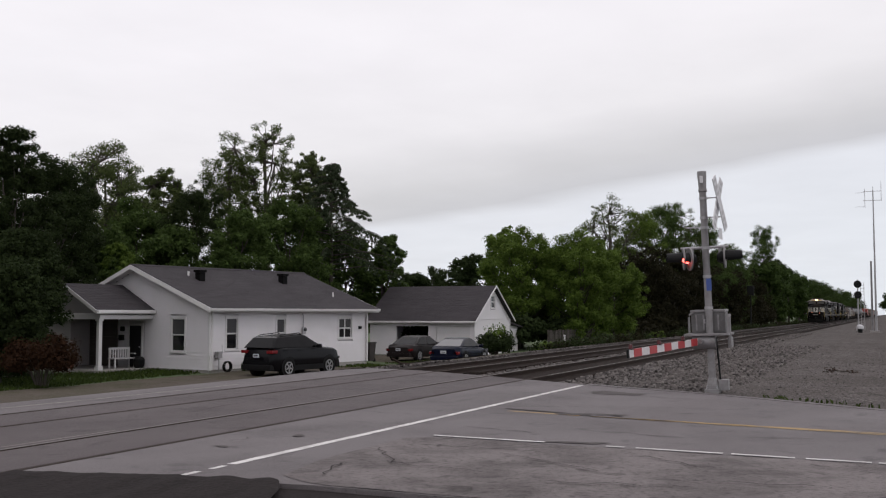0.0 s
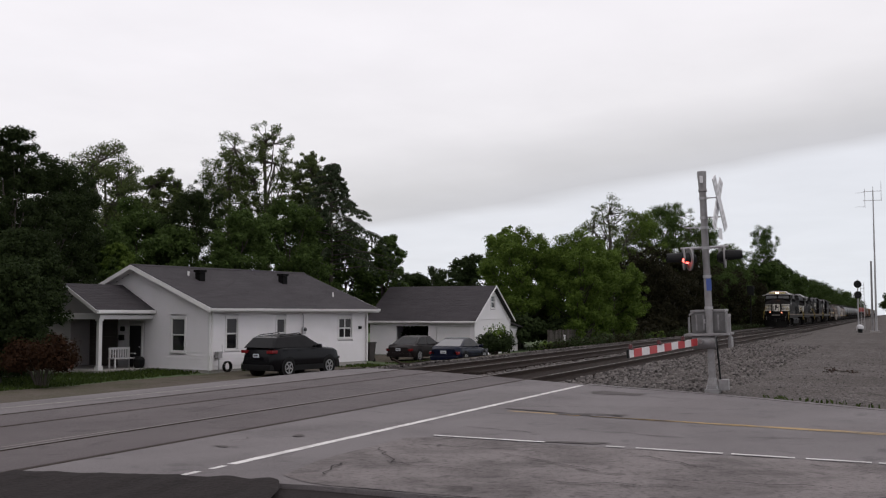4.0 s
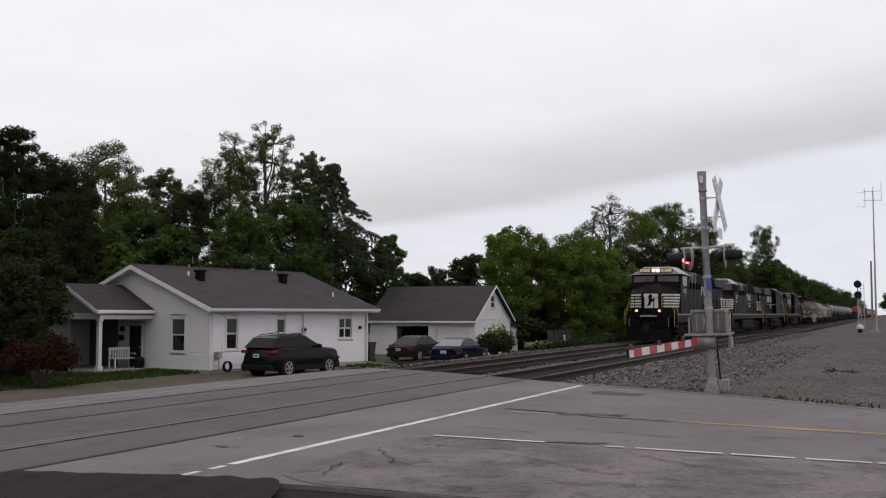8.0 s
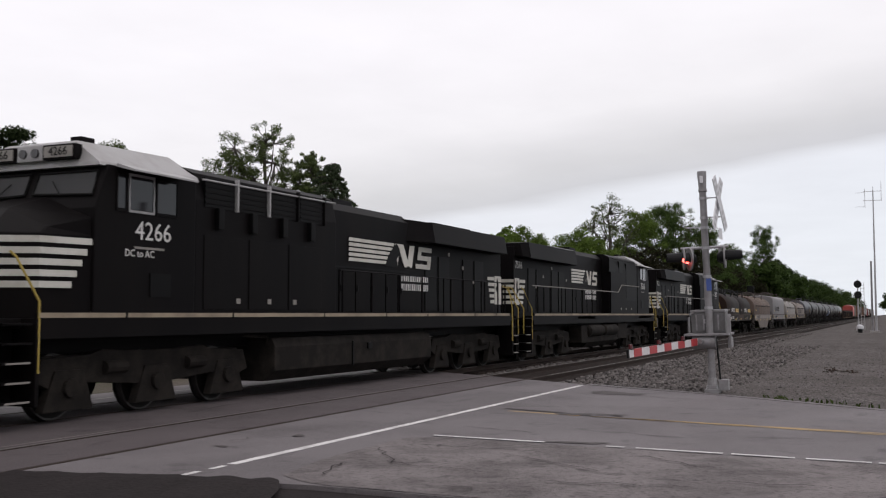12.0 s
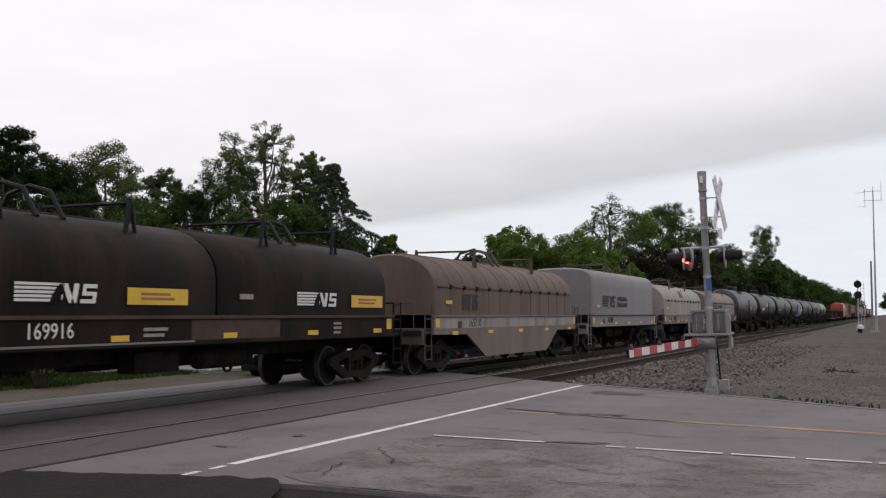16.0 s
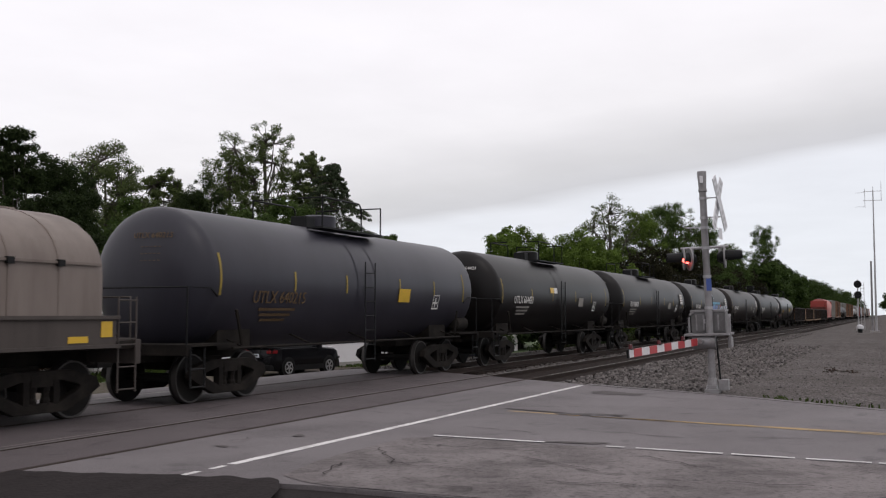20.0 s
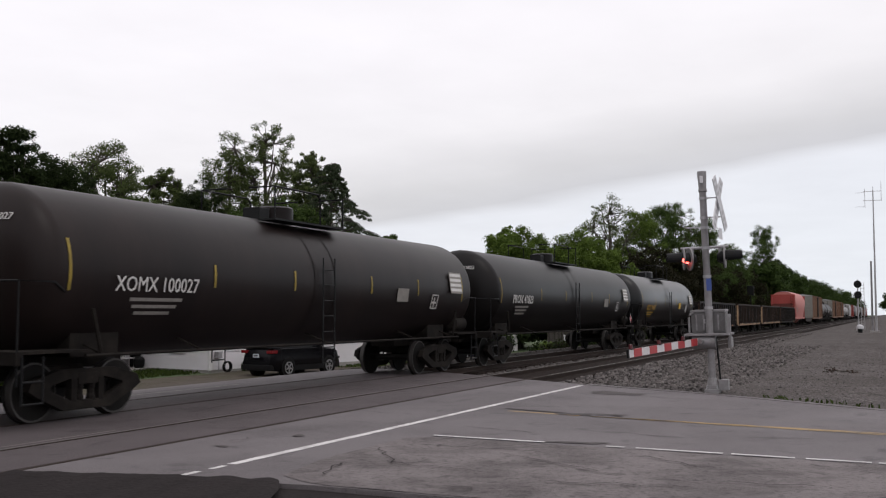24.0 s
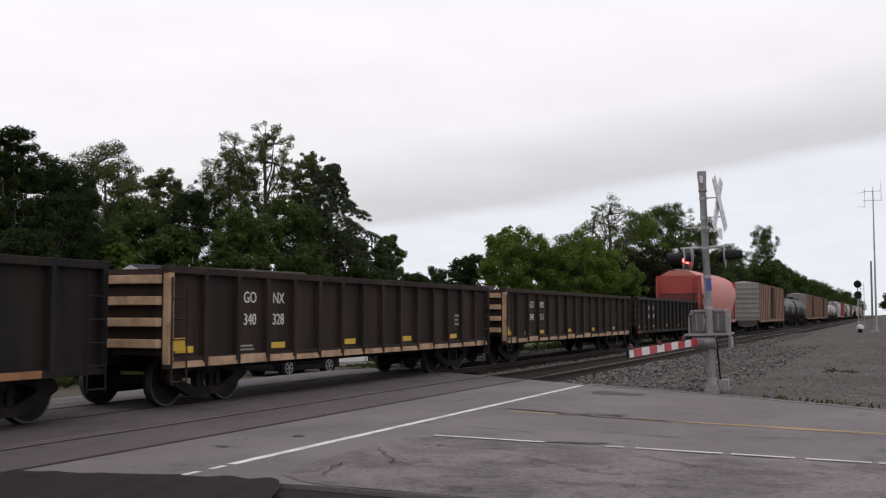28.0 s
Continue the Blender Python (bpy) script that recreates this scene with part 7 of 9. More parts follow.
def locomotive(q, number, turned, label, variant=0):
    """A six-axle wide-cab diesel, cab towards local -x."""
    t = thing("locomotive", label, "locomotive", group="locomotives at the head of the train")
    MOVING.append((t, q, 22.3 * FULL if turned else 0.0))
    W = 1.5
    FR, RE = 1.5, 21.7 if turned else 22.2
    HE = 21.45 if turned else 21.6
    # frame, deck and pilots
    part("frame", boxes((FR, RE, -0.75, 0.75, 1.02, 1.45), (2.25, RE - 0.8, -W, W, 1.45, 1.60), (FR, RE, -1.2, 1.2, 1.45, 1.60)), loco_black, t, bevel=0.02)
    for s in (-1, 1):
        x = 2.25
        while x < RE - 1.0:
            L = min(random.Random(int(x * 7 + s)).uniform(1.6, 3.4), RE - 1.0 - x)
            part("sill_stripe", one(box, x, x + L - 0.06, s * W, s * (W + 0.006), 1.61, 1.685), sill_white, t, "dusty white stripe along the sill")
            x += L
        part("side_sill", one(box, 2.25, RE - 0.95, s * (W - 0.06), s * W, 1.30, 1.70), loco_black, t)
        if variant == 0:
            part("skirt", one(box, 2.35, 9.1, s * (W - 0.05), s * (W + 0.003), 1.18, 1.58), loco_black, t, bevel=0.01)
    for e, x in ((-1, FR), (1, RE)):
        part("pilot_plate", one(box, min(x, x + e * 0.08), max(x, x + e * 0.08), -1.18, 1.18, 0.55, 1.50), loco_black, t, bevel=0.02)
        bm = bmesh.new()
        rings(bm, [[(x + e * (0.06 + (0.62 - 0.22 * z0) * (1 - abs(y) / 1.36)), y, z) for y, z in ((yy * 1.30, z0 + (0.07 if abs(yy) > 0.9 else 0.0)) for yy in (-1, -0.88, -0.4, 0, 0.4, 0.88, 1))] for z0 in (0.12, 0.28, 0.46, 0.66, 0.80)], close=False)
        bmesh.ops.solidify(bm, geom=bm.faces[:], thickness=0.03)
        part("snow_plow", bm, wheel_mat, t, "dusty black snow plow")
        for i, y in enumerate((-0.95, -0.75, -0.55, 0.55, 0.75, 0.95)):
            part("air_hose", one(tube, [(x + e * 0.08, y, 1.32), (x + e * 0.24, y * 1.03, 1.18), (x + e * 0.26, y * 1.02 + 0.04, 0.95), (x + e * 0.15, y, 0.86)], 0.026, 6), rubber, t, smooth=True)
        part("cut_lever", one(tube, [(x + e * 0.22, -1.15, 1.02), (x + e * 0.30, -0.5, 1.10), (x + e * 0.40, 0.0, 1.16)], 0.018, 5), truck_dirt, t)
        part("draft_pocket", one(box, min(x + e * 0.06, x + e * 0.30), max(x + e * 0.06, x + e * 0.30), -0.34, 0.34, 0.62, 1.16), loco_panel, t, bevel=0.04)
        part("anticlimber", one(box, min(x, x + e * 0.32), max(x, x + e * 0.32), -0.45, 0.45, 1.50, 1.60), lettering_dim, t, bevel=0.02)
        coupler(t, x - e * 0.1, e, 0.88, 1.9 if e < 0 else 1.0)
        for s in (-1, 1):
            # corner steps and their well
            part("step_well", one(box, min(x, x - e * 0.72), max(x, x - e * 0.72), s * 0.95, s * 1.02, 0.35, 1.60), loco_black, t)
            part("step_side", one(box, x - e * 0.74 - 0.03, x - e * 0.74 + 0.03, s * 0.95, s * W, 0.32, 1.60), loco_black, t)
            for i in range(5):
                z = 0.40 + i * 0.28
                st = part("step", one(box, min(x - e * 0.15, x - e * 0.66), max(x - e * 0.15, x - e * 0.66), min(s * 1.05, s * 1.48), max(s * 1.05, s * 1.48), z - 0.02, z + 0.015), loco_black, t)
                part("step_edge", one(box, min(x - e * 0.20, x - e * 0.62), max(x - e * 0.20, x - e * 0.62), min(s * 1.485, s * 1.495), max(s * 1.485, s * 1.495), z - 0.012, z + 0.015), lettering_dim if i < 3 else loco_black, st, "worn pale step edge")
            rail_line(t, [(x - e * 0.08, s * 1.44, 1.0), (x - e * 0.08, s * 1.44, 1.85), (x - e * 0.08, s * 1.02, 2.55), (x - e * 0.05, s * 0.85, 2.60)], yellow_rail)
            rail_line(t, [(x - e * 0.76, s * 1.49, 0.80), (x - e * 0.76, s * 1.49, 1.85), (x - e * 0.52, s * 1.28, 2.50), (x - e * 0.46, s * 1.22, 2.58)], yellow_rail)
            for yy in (0.28, 0.82):
                part("end_stanchion", one(tube, [(x + e * 0.05, s * yy, 1.6), (x + e * 0.05, s * yy, 2.65)], 0.03, 6), loco_black, t)
            rail_line(t, [(x + e * 0.05, s * 0.28, 2.60), (x + e * 0.05, s * 0.85, 2.60)], loco_black, "end_rail")
            part("grab_iron", tubes([[(x + e * 0.06, s * 1.1, 0.95), (x + e * 0.16, s * 1.14, 0.98), (x + e * 0.16, s * 1.14, 1.40), (x + e * 0.06, s * 1.1, 1.45)]], 0.02), lettering_dim, t)
    # nose
    bm = bmesh.new()
    low = [(2.10, -0.60), (2.10, 0.60), (2.45, 1.26), (3.45, 1.46), (3.45, 0.40), (3.45, -0.40), (3.45, -1.46), (2.45, -1.26)]
    crest = [(2.62, -0.42, 3.30), (2.62, 0.42, 3.30), (2.62, 1.20, 3.00), (3.45, 1.46, 3.22), (3.45, 0.40, 3.58), (3.45, -0.40, 3.58), (3.45, -1.46, 3.22), (2.62, -1.20, 3.00)]
    rings(bm, [[(x, y, 1.60) for x, y in low], [(x, y, 2.88) for x, y in low], crest], close=False)
    top = [bm.verts.new(p) for p in crest]
    for f in ((0, 1, 4, 5), (1, 2, 3, 4), (0, 5, 6, 7)):
        bm.faces.new([top[i] for i in f])
    bmesh.ops.remove_doubles(bm, verts=bm.verts, dist=1e-4)
    bmesh.ops.recalc_face_normals(bm, faces=bm.faces)
    part("nose", bm, loco_black, t, bevel=0.03)
    # white nose stripes, wrapped round front and sides
    for i in range(5):
        z = 2.84 - i * 0.17
        back = 3.30 - i * 0.10
        pts = [(back, -1.445), (2.445, -1.272), (2.09, -0.60), (2.09, 0.60), (2.445, 1.272), (back, 1.445)]
        for half in (pts[:3], pts[3:]):
            bm = bmesh.new()
            rows = [[bm.verts.new((x, y, zz)) for x, y in half] for zz in (z, z - 0.10)]
            for k in range(2):
                bm.faces.new((rows[0][k], rows[0][k + 1], rows[1][k + 1], rows[1][k]))
            part("nose_stripe", bm, loco_white, t, "white nose stripe")
    part("nose_panel", one(box, 2.085, 2.098, -0.40, 0.45, 2.02, 2.86), loco_white, t, "white panel on the nose")
    bm = bmesh.new()
    bm.faces.new([bm.verts.new((2.08, y * 0.85, z)) for y, z in ((0.30, 2.10), (0.16, 2.45), (0.22, 2.70), (0.05, 2.86), (-0.10, 2.74), (-0.04, 2.58), (-0.28, 2.52), (-0.22, 2.44), (-0.02, 2.38), (0.05, 2.20))])
    part("nose_emblem", bm, loco_panel, t, "dark emblem shape on the nose")
    part("nose_door", one(box, 2.085, 2.11, -0.58, -0.44, 1.65, 2.85), loco_panel, t)
    # cab
    bm = bmesh.new()
    side = [(3.30, 1.60), (3.30, 3.34), (3.58, 4.06), (5.70, 4.06), (5.70, 1.60)]
    prism(bm, side, -1.48, 1.48, axis="y")
    part("cab", bm, loco_black, t, bevel=0.03)
    bm = bmesh.new()
    rings(bm, [[(3.45, -1.42, 4.04), (5.75, -1.5, 4.04), (5.75, 1.5, 4.04), (3.45, 1.42, 4.04)], [(3.46, -1.38, 4.10), (5.75, -1.45, 4.12), (5.75, 1.45, 4.12), (3.46, 1.38, 4.10)],
               [(3.58, -0.80, 4.46), (5.75, -0.85, 4.50), (5.75, 0.85, 4.50), (3.58, 0.80, 4.46)], [(3.64, -0.75, 4.50), (5.75, -0.8, 4.53), (5.75, 0.8, 4.53), (3.64, 0.75, 4.50)]])
    part("cab_roof", bm, roof_grey, t, "pale grey cab roof")
    for i, (x, y) in enumerate(((4.0, -0.5), (4.5, 0.5), (5.1, -0.2), (5.5, 0.4))):
        part("roof_fitting", one(box, x - 0.15, x + 0.15, y - 0.12, y + 0.12, 4.52, 4.62), loco_black, t, bevel=0.02)
    for s in (-1, 1):
        bm = bmesh.new()
        d = Vector((0.28, 0, 0.72)).normalized()
        nrm = Vector((-d.z, 0, d.x))
        o = Vector((3.30, 0, 3.34)) + nrm * 0.012
        q4 = [o + d * 0.27 + Vector((0, s * 0.09, 0)), o + d * 0.22 + Vector((0, s * 1.36, 0)), o + d * 0.66 + Vector((0, s * 1.32, 0)), o + d * 0.66 + Vector((0, s * 0.09, 0))]
        f = bm.faces.new([bm.verts.new(p) for p in q4])
        bmesh.ops.solidify(bm, geom=[f], thickness=0.01)
        ws = part("windshield", bm, sky_pale_glass, t, "raked cab windshield")
        part("windshield_seal", tubes([[p + nrm * 0.012 for p in q4 + q4[:1]]], 0.022, 5), rubber, ws)
        part("wiper", one(tube, [o + d * 0.24 + Vector((-0.03, s * 0.7, 0)), o + d * 0.5 + Vector((-0.03, s * 0.45, 0))], 0.012, 4), black_metal, ws)
        for x0, x1 in ((3.74, 3.98), (4.02, 4.62), (4.66, 5.20)):
            w = part("side_window", one(box, x0 + 0.03, x1 - 0.03, s * 1.478, s * 1.488, 3.38, 3.92), glass_dark, t, "cab side window")
            bm = bmesh.new()
            for a, b, c, e in ((x0, x1, 3.93, 3.97), (x0, x1, 3.33, 3.37), (x0, x0 + 0.03, 3.33, 3.97), (x1 - 0.03, x1, 3.33, 3.97)):
                box(bm, a, b, s * 1.475, s * 1.50, c, e)
            part("window_frame", bm, roof_grey if 4 < x0 < 4.5 else loco_black, w)
        bm = bmesh.new()
        prism(bm, [(s * 1.48, 4.10), (s * 1.85, 3.98), (s * 1.85, 3.95), (s * 1.48, 4.04)], 3.75, 5.3)
        part("awning", bm, roof_grey, t, "pale sunshade over the cab windows")
        writing("road_number", number, 0.44, lettering, t, side_pose(s)(4.62, s * 1.487, 3.03), narrow=1.05)
        bars(t, 4.6, s * 1.487, 2.76, 0.9, 0.07, 1, lettering_dim, side_pose(s))
        if variant == 1:
            writing("slogan", "DC to AC", 0.17, lettering, t, side_pose(s)(4.3 if s < 0 else 4.9, s * 1.487, 2.66))
        part("cab_vent", one(box, 4.55, 5.05, s * 1.48, s * 1.50, 1.95, 2.35), loco_panel, t)
        part("front_number_board", one(box, 3.36, 3.52, min(s * 0.30, s * 0.98), max(s * 0.30, s * 0.98), 4.16, 4.40), loco_black, t, bevel=0.015)
        if not turned:
            nb = part("number_plate_glow", one(box, 3.345, 3.36, min(s * 0.34, s * 0.94), max(s * 0.34, s * 0.94), 4.19, 4.37), number_glow if q < 30 else lettering_dim, t, "lit road number board")
            writing("board_number", number, 0.2, loco_panel, t, front_end(3.342, s * 0.64, 4.28))
        part("head_lamp", one(tube, [(3.345, s * 0.13, 4.28), (3.44, s * 0.13, 4.28)], 0.075, 16), head_lamp if q < 30 else glass_mid, t, "headlamp")
        part("ditch_lamp", one(tube, [(1.20, s * 0.66, 1.86), (1.36, s * 0.66, 1.86)], 0.062, 14), ditch_lamp if q < 30 else glass_mid, t, "ditch lamp on the pilot")
        part("ditch_lamp_case", one(tube, [(1.23, s * 0.66, 1.86), (1.46, s * 0.66, 1.86)], 0.105, 14), loco_black, t)
        part("ditch_lamp_stand", one(box, 1.32, 1.52, s * 0.66 - 0.06, s * 0.66 + 0.06, 1.55, 1.78), loco_black, t)
    part("headlamp_case", one(box, 3.38, 3.55, -0.28, 0.28, 4.15, 4.42), roof_grey, t, bevel=0.03)
    # auxiliary cab, full width
    AE = 10.1 if variant == 0 else 10.5
    bm = bmesh.new()
    prism(bm, [(-1.46, 1.6), (-1.46, 3.72), (-1.36, 4.22), (-1.1, 4.34), (1.1, 4.34), (1.36, 4.22), (1.46, 3.72), (1.46, 1.6)], 5.72, AE)
    part("auxiliary_cab", bm, loco_black, t, bevel=0.015)
    for s in (-1, 1):
        if variant == 2:
            for x0, x1 in ((8.5, 9.14), (9.75, 10.8)):
                part("intake_opening", one(box, x0, x1, s * 1.40, s * 1.47, 3.55, 4.08), loco_panel, t, "dark intake opening", bevel=0.01)
            # no real recess: its shade is drawn as a flat darker plate
            part("side_recess", one(box, 5.78, 7.85, s * 1.40, s * 1.468, 2.30, 4.02), loco_panel, t, "flat dark panel in place of the shaded recess behind the cab")
        for i in range(0 if variant == 2 else 4):
            x0 = 5.95 + i * 1.03
            g = part("intake_bay", one(box, x0, x0 + 0.86, s * 1.40, s * 1.475, 3.62, 4.16), loco_panel, t, "dark louvred intake bay")
            bm = bmesh.new()
            for k in range(5):
                box(bm, x0, x0 + 0.86, s * 1.46, s * 1.49, 3.68 + k * 0.10, 3.72 + k * 0.10)
            part("louvre", bm, loco_black, g)
            part("bay_post", one(box, x0 + 0.90, x0 + 0.95, s * 1.45, s * 1.52, 3.60, 4.22), roof_grey if i in (0, 1) else loco_black, t)
            part("drain_chute", one(box, x0 + 0.30, x0 + 0.46, s * 1.45, s * 1.56, 3.22, 3.62), loco_panel, t, bevel=0.02)
        part("bay_rail", one(tube, [(5.85, s * 1.50, 4.10), (AE - 0.1, s * 1.50, 4.14)], 0.02, 6), roof_grey if variant == 1 else loco_black, t)
        for i in range(0 if variant == 2 else 3):
            part("side_door", one(box, 5.95 + i * 1.35, 7.2 + i * 1.35, s * 1.46, s * 1.475, 1.75, 3.1), loco_black, t, bevel=0.006)
        for x in (6.9, 7.9, 8.8):
            part("sill_light", one(box, x, x + 0.12, s * 1.475, s * 1.485, 1.86, 1.96), lettering_dim, t)
    # engine hood
    hw = 1.02
    bm = bmesh.new()
    prism(bm, [(-hw, 1.6), (-hw, 4.10), (-0.8, 4.30), (0.8, 4.30), (hw, 4.10), (hw, 1.6)], AE - 0.02, 14.95)
    part("engine_hood", bm, loco_black, t, bevel=0.015)
    part("exhaust_stack", one(box, 12.2, 13.1, -0.35, 0.35, 4.28, 4.52), loco_panel, t, bevel=0.03)
    for s in (-1, 1):
        for i in range(6):
            x0 = AE + 0.1 + i * 0.76
            d = part("hood_door", one(box, x0, x0 + 0.70, s * hw, s * (hw + 0.025), 1.72, 2.72), loco_black, t, bevel=0.008)
            part("door_latch", one(box, x0 + 0.04, x0 + 0.10, s * (hw + 0.02), s * (hw + 0.05), 2.2, 2.35), loco_panel, d)
        part("hood_seam", one(box, AE, 14.9, s * hw, s * (hw + 0.02), 2.76, 2.80), loco_panel, t)
        ex = {0: (14.07, 13.9, 3.2), 1: (15.4, 15.3, 3.9), 2: (12.03, 12.25, 3.2)}[variant]
        if variant == 2 and s < 0:
            ex = (14.2, 13.9, 3.2)
        elif variant < 2 and s > 0:
            ex = (12.0, 12.3, 3.2)
        emblem(t, ex[0], s * (hw + 0.028), 3.20, 0.60, loco_white, loco_panel, side_pose(s), wide=ex[2])
        word_bars(t, ex[1], s * (hw + 0.03), 2.50, 1.75, 0.21, lettering, side_pose(s))
    # radiator section with overhanging wings
    bm = bmesh.new()
    prism(bm, [(-hw, 1.6), (-hw, 4.0), (hw, 4.0), (hw, 1.6)], 14.93, HE)
    part("radiator_hood", bm, loco_black, t, bevel=0.015)
    bm = bmesh.new()
    rings(bm, [[(14.75, -hw, 3.62), (14.75, hw, 3.62), (14.75, 0.9, 4.22), (14.75, -0.9, 4.22)], [(15.6, -1.5, 3.60), (15.6, 1.5, 3.60), (15.6, 1.40, 4.16), (15.6, -1.40, 4.16)],
               [(21.0, -1.5, 3.60), (21.0, 1.5, 3.60), (21.0, 1.40, 4.16), (21.0, -1.40, 4.16)], [(21.3, -1.3, 3.66), (21.3, 1.3, 3.66), (21.3, 1.2, 4.12), (21.3, -1.2, 4.12)]])
    part("radiator_wing", bm, loco_black, t, "overhanging radiator wings", bevel=0.02)
    for s in (-1, 1):
        bm = bmesh.new()
        box(bm, 15.7, 18.3, s * 0.8, s * 1.36, 4.16, 4.185)
        part("radiator_top_panel", bm, roof_grey if variant != 1 else loco_black, t, "pale radiator top panel")
        for i in range(7):
            x0 = 15.05 + i * 0.86
            part("radiator_door", one(box, x0, x0 + 0.72, s * hw, s * (hw + 0.025), 1.75, 3.3 if i % 3 else 2.7), loco_panel if i in (1, 2, 5) else loco_black, t, bevel=0.008)
        for x, z in ((15.6, 2.95), (17.4, 3.35), (18.4, 3.0), (19.2, 2.6)):
            part("decal", one(box, x, x + 0.12, s * (hw + 0.026), s * (hw + 0.03), z, z + 0.10), lettering_dim, t)
    # long hood end with stripes
    for s in (-1, 1):
        for i in range(5):
            z = 2.86 - i * 0.185
            part("rear_stripe", one(box, 20.40 + i * 0.06, 20.98, s * (hw + 0.026), s * (hw + 0.032), z - 0.105, z), loco_white, t, "white stripe on the hood end")
            part("rear_stripe", one(box, HE, HE + 0.01, min(s * 0.5, s * hw), max(s * 0.5, s * hw), z - 0.105, z), loco_white, t, "white stripe on the hood end")
        if turned:
            writing("road_number", number, 0.36, lettering, t, side_pose(s)(20.98, s * 1.03, 3.36))
    for s in (-1, 1):
        rp = part("side_panel", one(box, 21.0, HE - 0.03, s * (hw + 0.026), s * (hw + 0.032), 1.98, 2.90), loco_white, t, "white panel at the hood end")
        bm = bmesh.new()
        bm.faces.new([bm.verts.new((21.2 + y * 0.5, s * (hw + 0.036), z)) for y, z in ((0.30, 2.10), (0.16, 2.45), (0.22, 2.70), (0.05, 2.86), (-0.10, 2.74), (-0.04, 2.58), (-0.28, 2.52), (-0.22, 2.44), (-0.02, 2.38), (0.05, 2.20))])
        part("panel_emblem", bm, loco_panel, rp, "dark emblem shape")
    part("rear_panel", one(box, HE + 0.005, HE + 0.02, -0.42, 0.42, 1.98, 2.90), loco_white, t, "white panel on the hood end")
    part("rear_headlamp", one(box, HE + 0.01, HE + 0.13, -0.16, 0.16, 3.2, 3.7), roof_grey, t, bevel=0.02)
    # side handrails along the long hood
    for s in (-1, 1):
        pts = [(RE - 0.9, s * 1.46, 2.66), (9.35, s * 1.48, 2.66), (8.9, s * 1.52, 3.0), (5.5, s * 1.52, 3.0)] if variant == 2 else [(RE - 0.9, s * 1.46, 2.66), (AE + 0.2, s * 1.46, 2.66)]
        rail_line(t, pts, loco_black if variant != 2 else lettering_dim)
        for i in range(8):
            x = 10.8 + i * 1.35
            part("stanchion", one(tube, [(x, s * 1.46, 1.6), (x, s * 1.46, 2.66)], 0.022, 6), loco_black, t)
    # fuel tank and reservoirs
    bm = bmesh.new()
    prism(bm, [(-1.35, 1.18), (-1.42, 1.0), (-1.42, 0.52), (-1.15, 0.30), (1.15, 0.30), (1.42, 0.52), (1.42, 1.0), (1.35, 1.18)], 8.25 if variant != 2 else 9.3, 15.5 if variant != 2 else 14.0)
    part("fuel_tank", bm, truck_dirt if variant != 0 else loco_black, t, "grimy fuel tank slung between the trucks", bevel=0.03)
    for s in (-1, 1):
        if variant == 2:
            part("equipment_box", one(box, 7.62, 9.24, s * 0.9, s * 1.42, 0.55, 1.25), truck_dirt, t, bevel=0.03)
            part("equipment_box", one(box, 14.0, 14.9, s * 0.9, s * 1.42, 0.50, 1.20), truck_dirt, t, bevel=0.03)
            for x0 in (9.7, 12.0):
                bm = bmesh.new()
                tube(bm, [(x0, s * 1.36, 0.98), (x0 + 0.08, s * 1.36, 0.98), (x0 + 2.0, s * 1.36, 0.98), (x0 + 2.08, s * 1.36, 0.98)], [0.15, 0.25, 0.25, 0.15], 14)
                part("air_reservoir", bm, truck_dirt, t, "long air reservoir", smooth=True)
        else:
            part("tank_seam", one(box, 11.3, 11.36, s * 1.42, s * 1.45, 0.5, 1.05), loco_panel, t)
        part("filler_cap", one(box, 12.0, 12.2, s * 1.42, s * 1.46, 0.85, 1.0), loco_panel, t)
        part("piping", tubes([[(7.4, s * 1.25, 1.25), (8.2, s * 1.25, 1.2), (8.3, s * 1.2, 0.9)], [(15.4, s * 1.25, 1.25), (16.2, s * 1.25, 1.2)]], 0.03), truck_dirt, t)
    # trucks
    for xc in (5.12 if not turned else 4.4, 18.65 if not turned else 18.2):
        fr = part("truck_frame", boxes((-2.6, 2.6, -1.0, -0.85, 0.72, 1.02), (-2.6, 2.6, 0.85, 1.0, 0.72, 1.02), (-2.5, -2.3, -1.0, 1.0, 0.7, 1.0), (2.3, 2.5, -1.0, 1.0, 0.7, 1.0), (-0.3, 0.3, -1.0, 1.0, 0.8, 1.05)), truck_dirt, t, at=pose(xc, 0, 0), bevel=0.02)
        for s in (-1, 1):
            bm = bmesh.new()
            prism(bm, [(-2.75, 0.66), (-2.6, 0.98), (-1.6, 1.02), (-1.3, 1.10), (-0.6, 1.06), (0.6, 1.06), (1.3, 1.10), (1.6, 1.02), (2.6, 0.98), (2.75, 0.60), (2.4, 0.50), (1.6, 0.58), (0.5, 0.50), (-0.5, 0.50), (-1.6, 0.58), (-2.4, 0.50)], s * 1.0, s * 1.14, axis="y")
            part("truck_side", bm, truck_dirt, fr, bevel=0.02)
            for dx in (-2.05, 0, 2.05):
                bm = bmesh.new()
                prism(bm, [(dx - 0.54, 0.17), (dx - 0.48, 0.32), (dx - 0.30, 0.80), (dx + 0.30, 0.80), (dx + 0.48, 0.32), (dx + 0.54, 0.17)], s * 1.0, s * 1.17, axis="y")
                disc(bm, (dx, s * 1.2, 0.52), (0, 1, 0), 0.15, 0.08, 14)
                part("axle_box", bm, truck_dirt, fr, bevel=0.02)
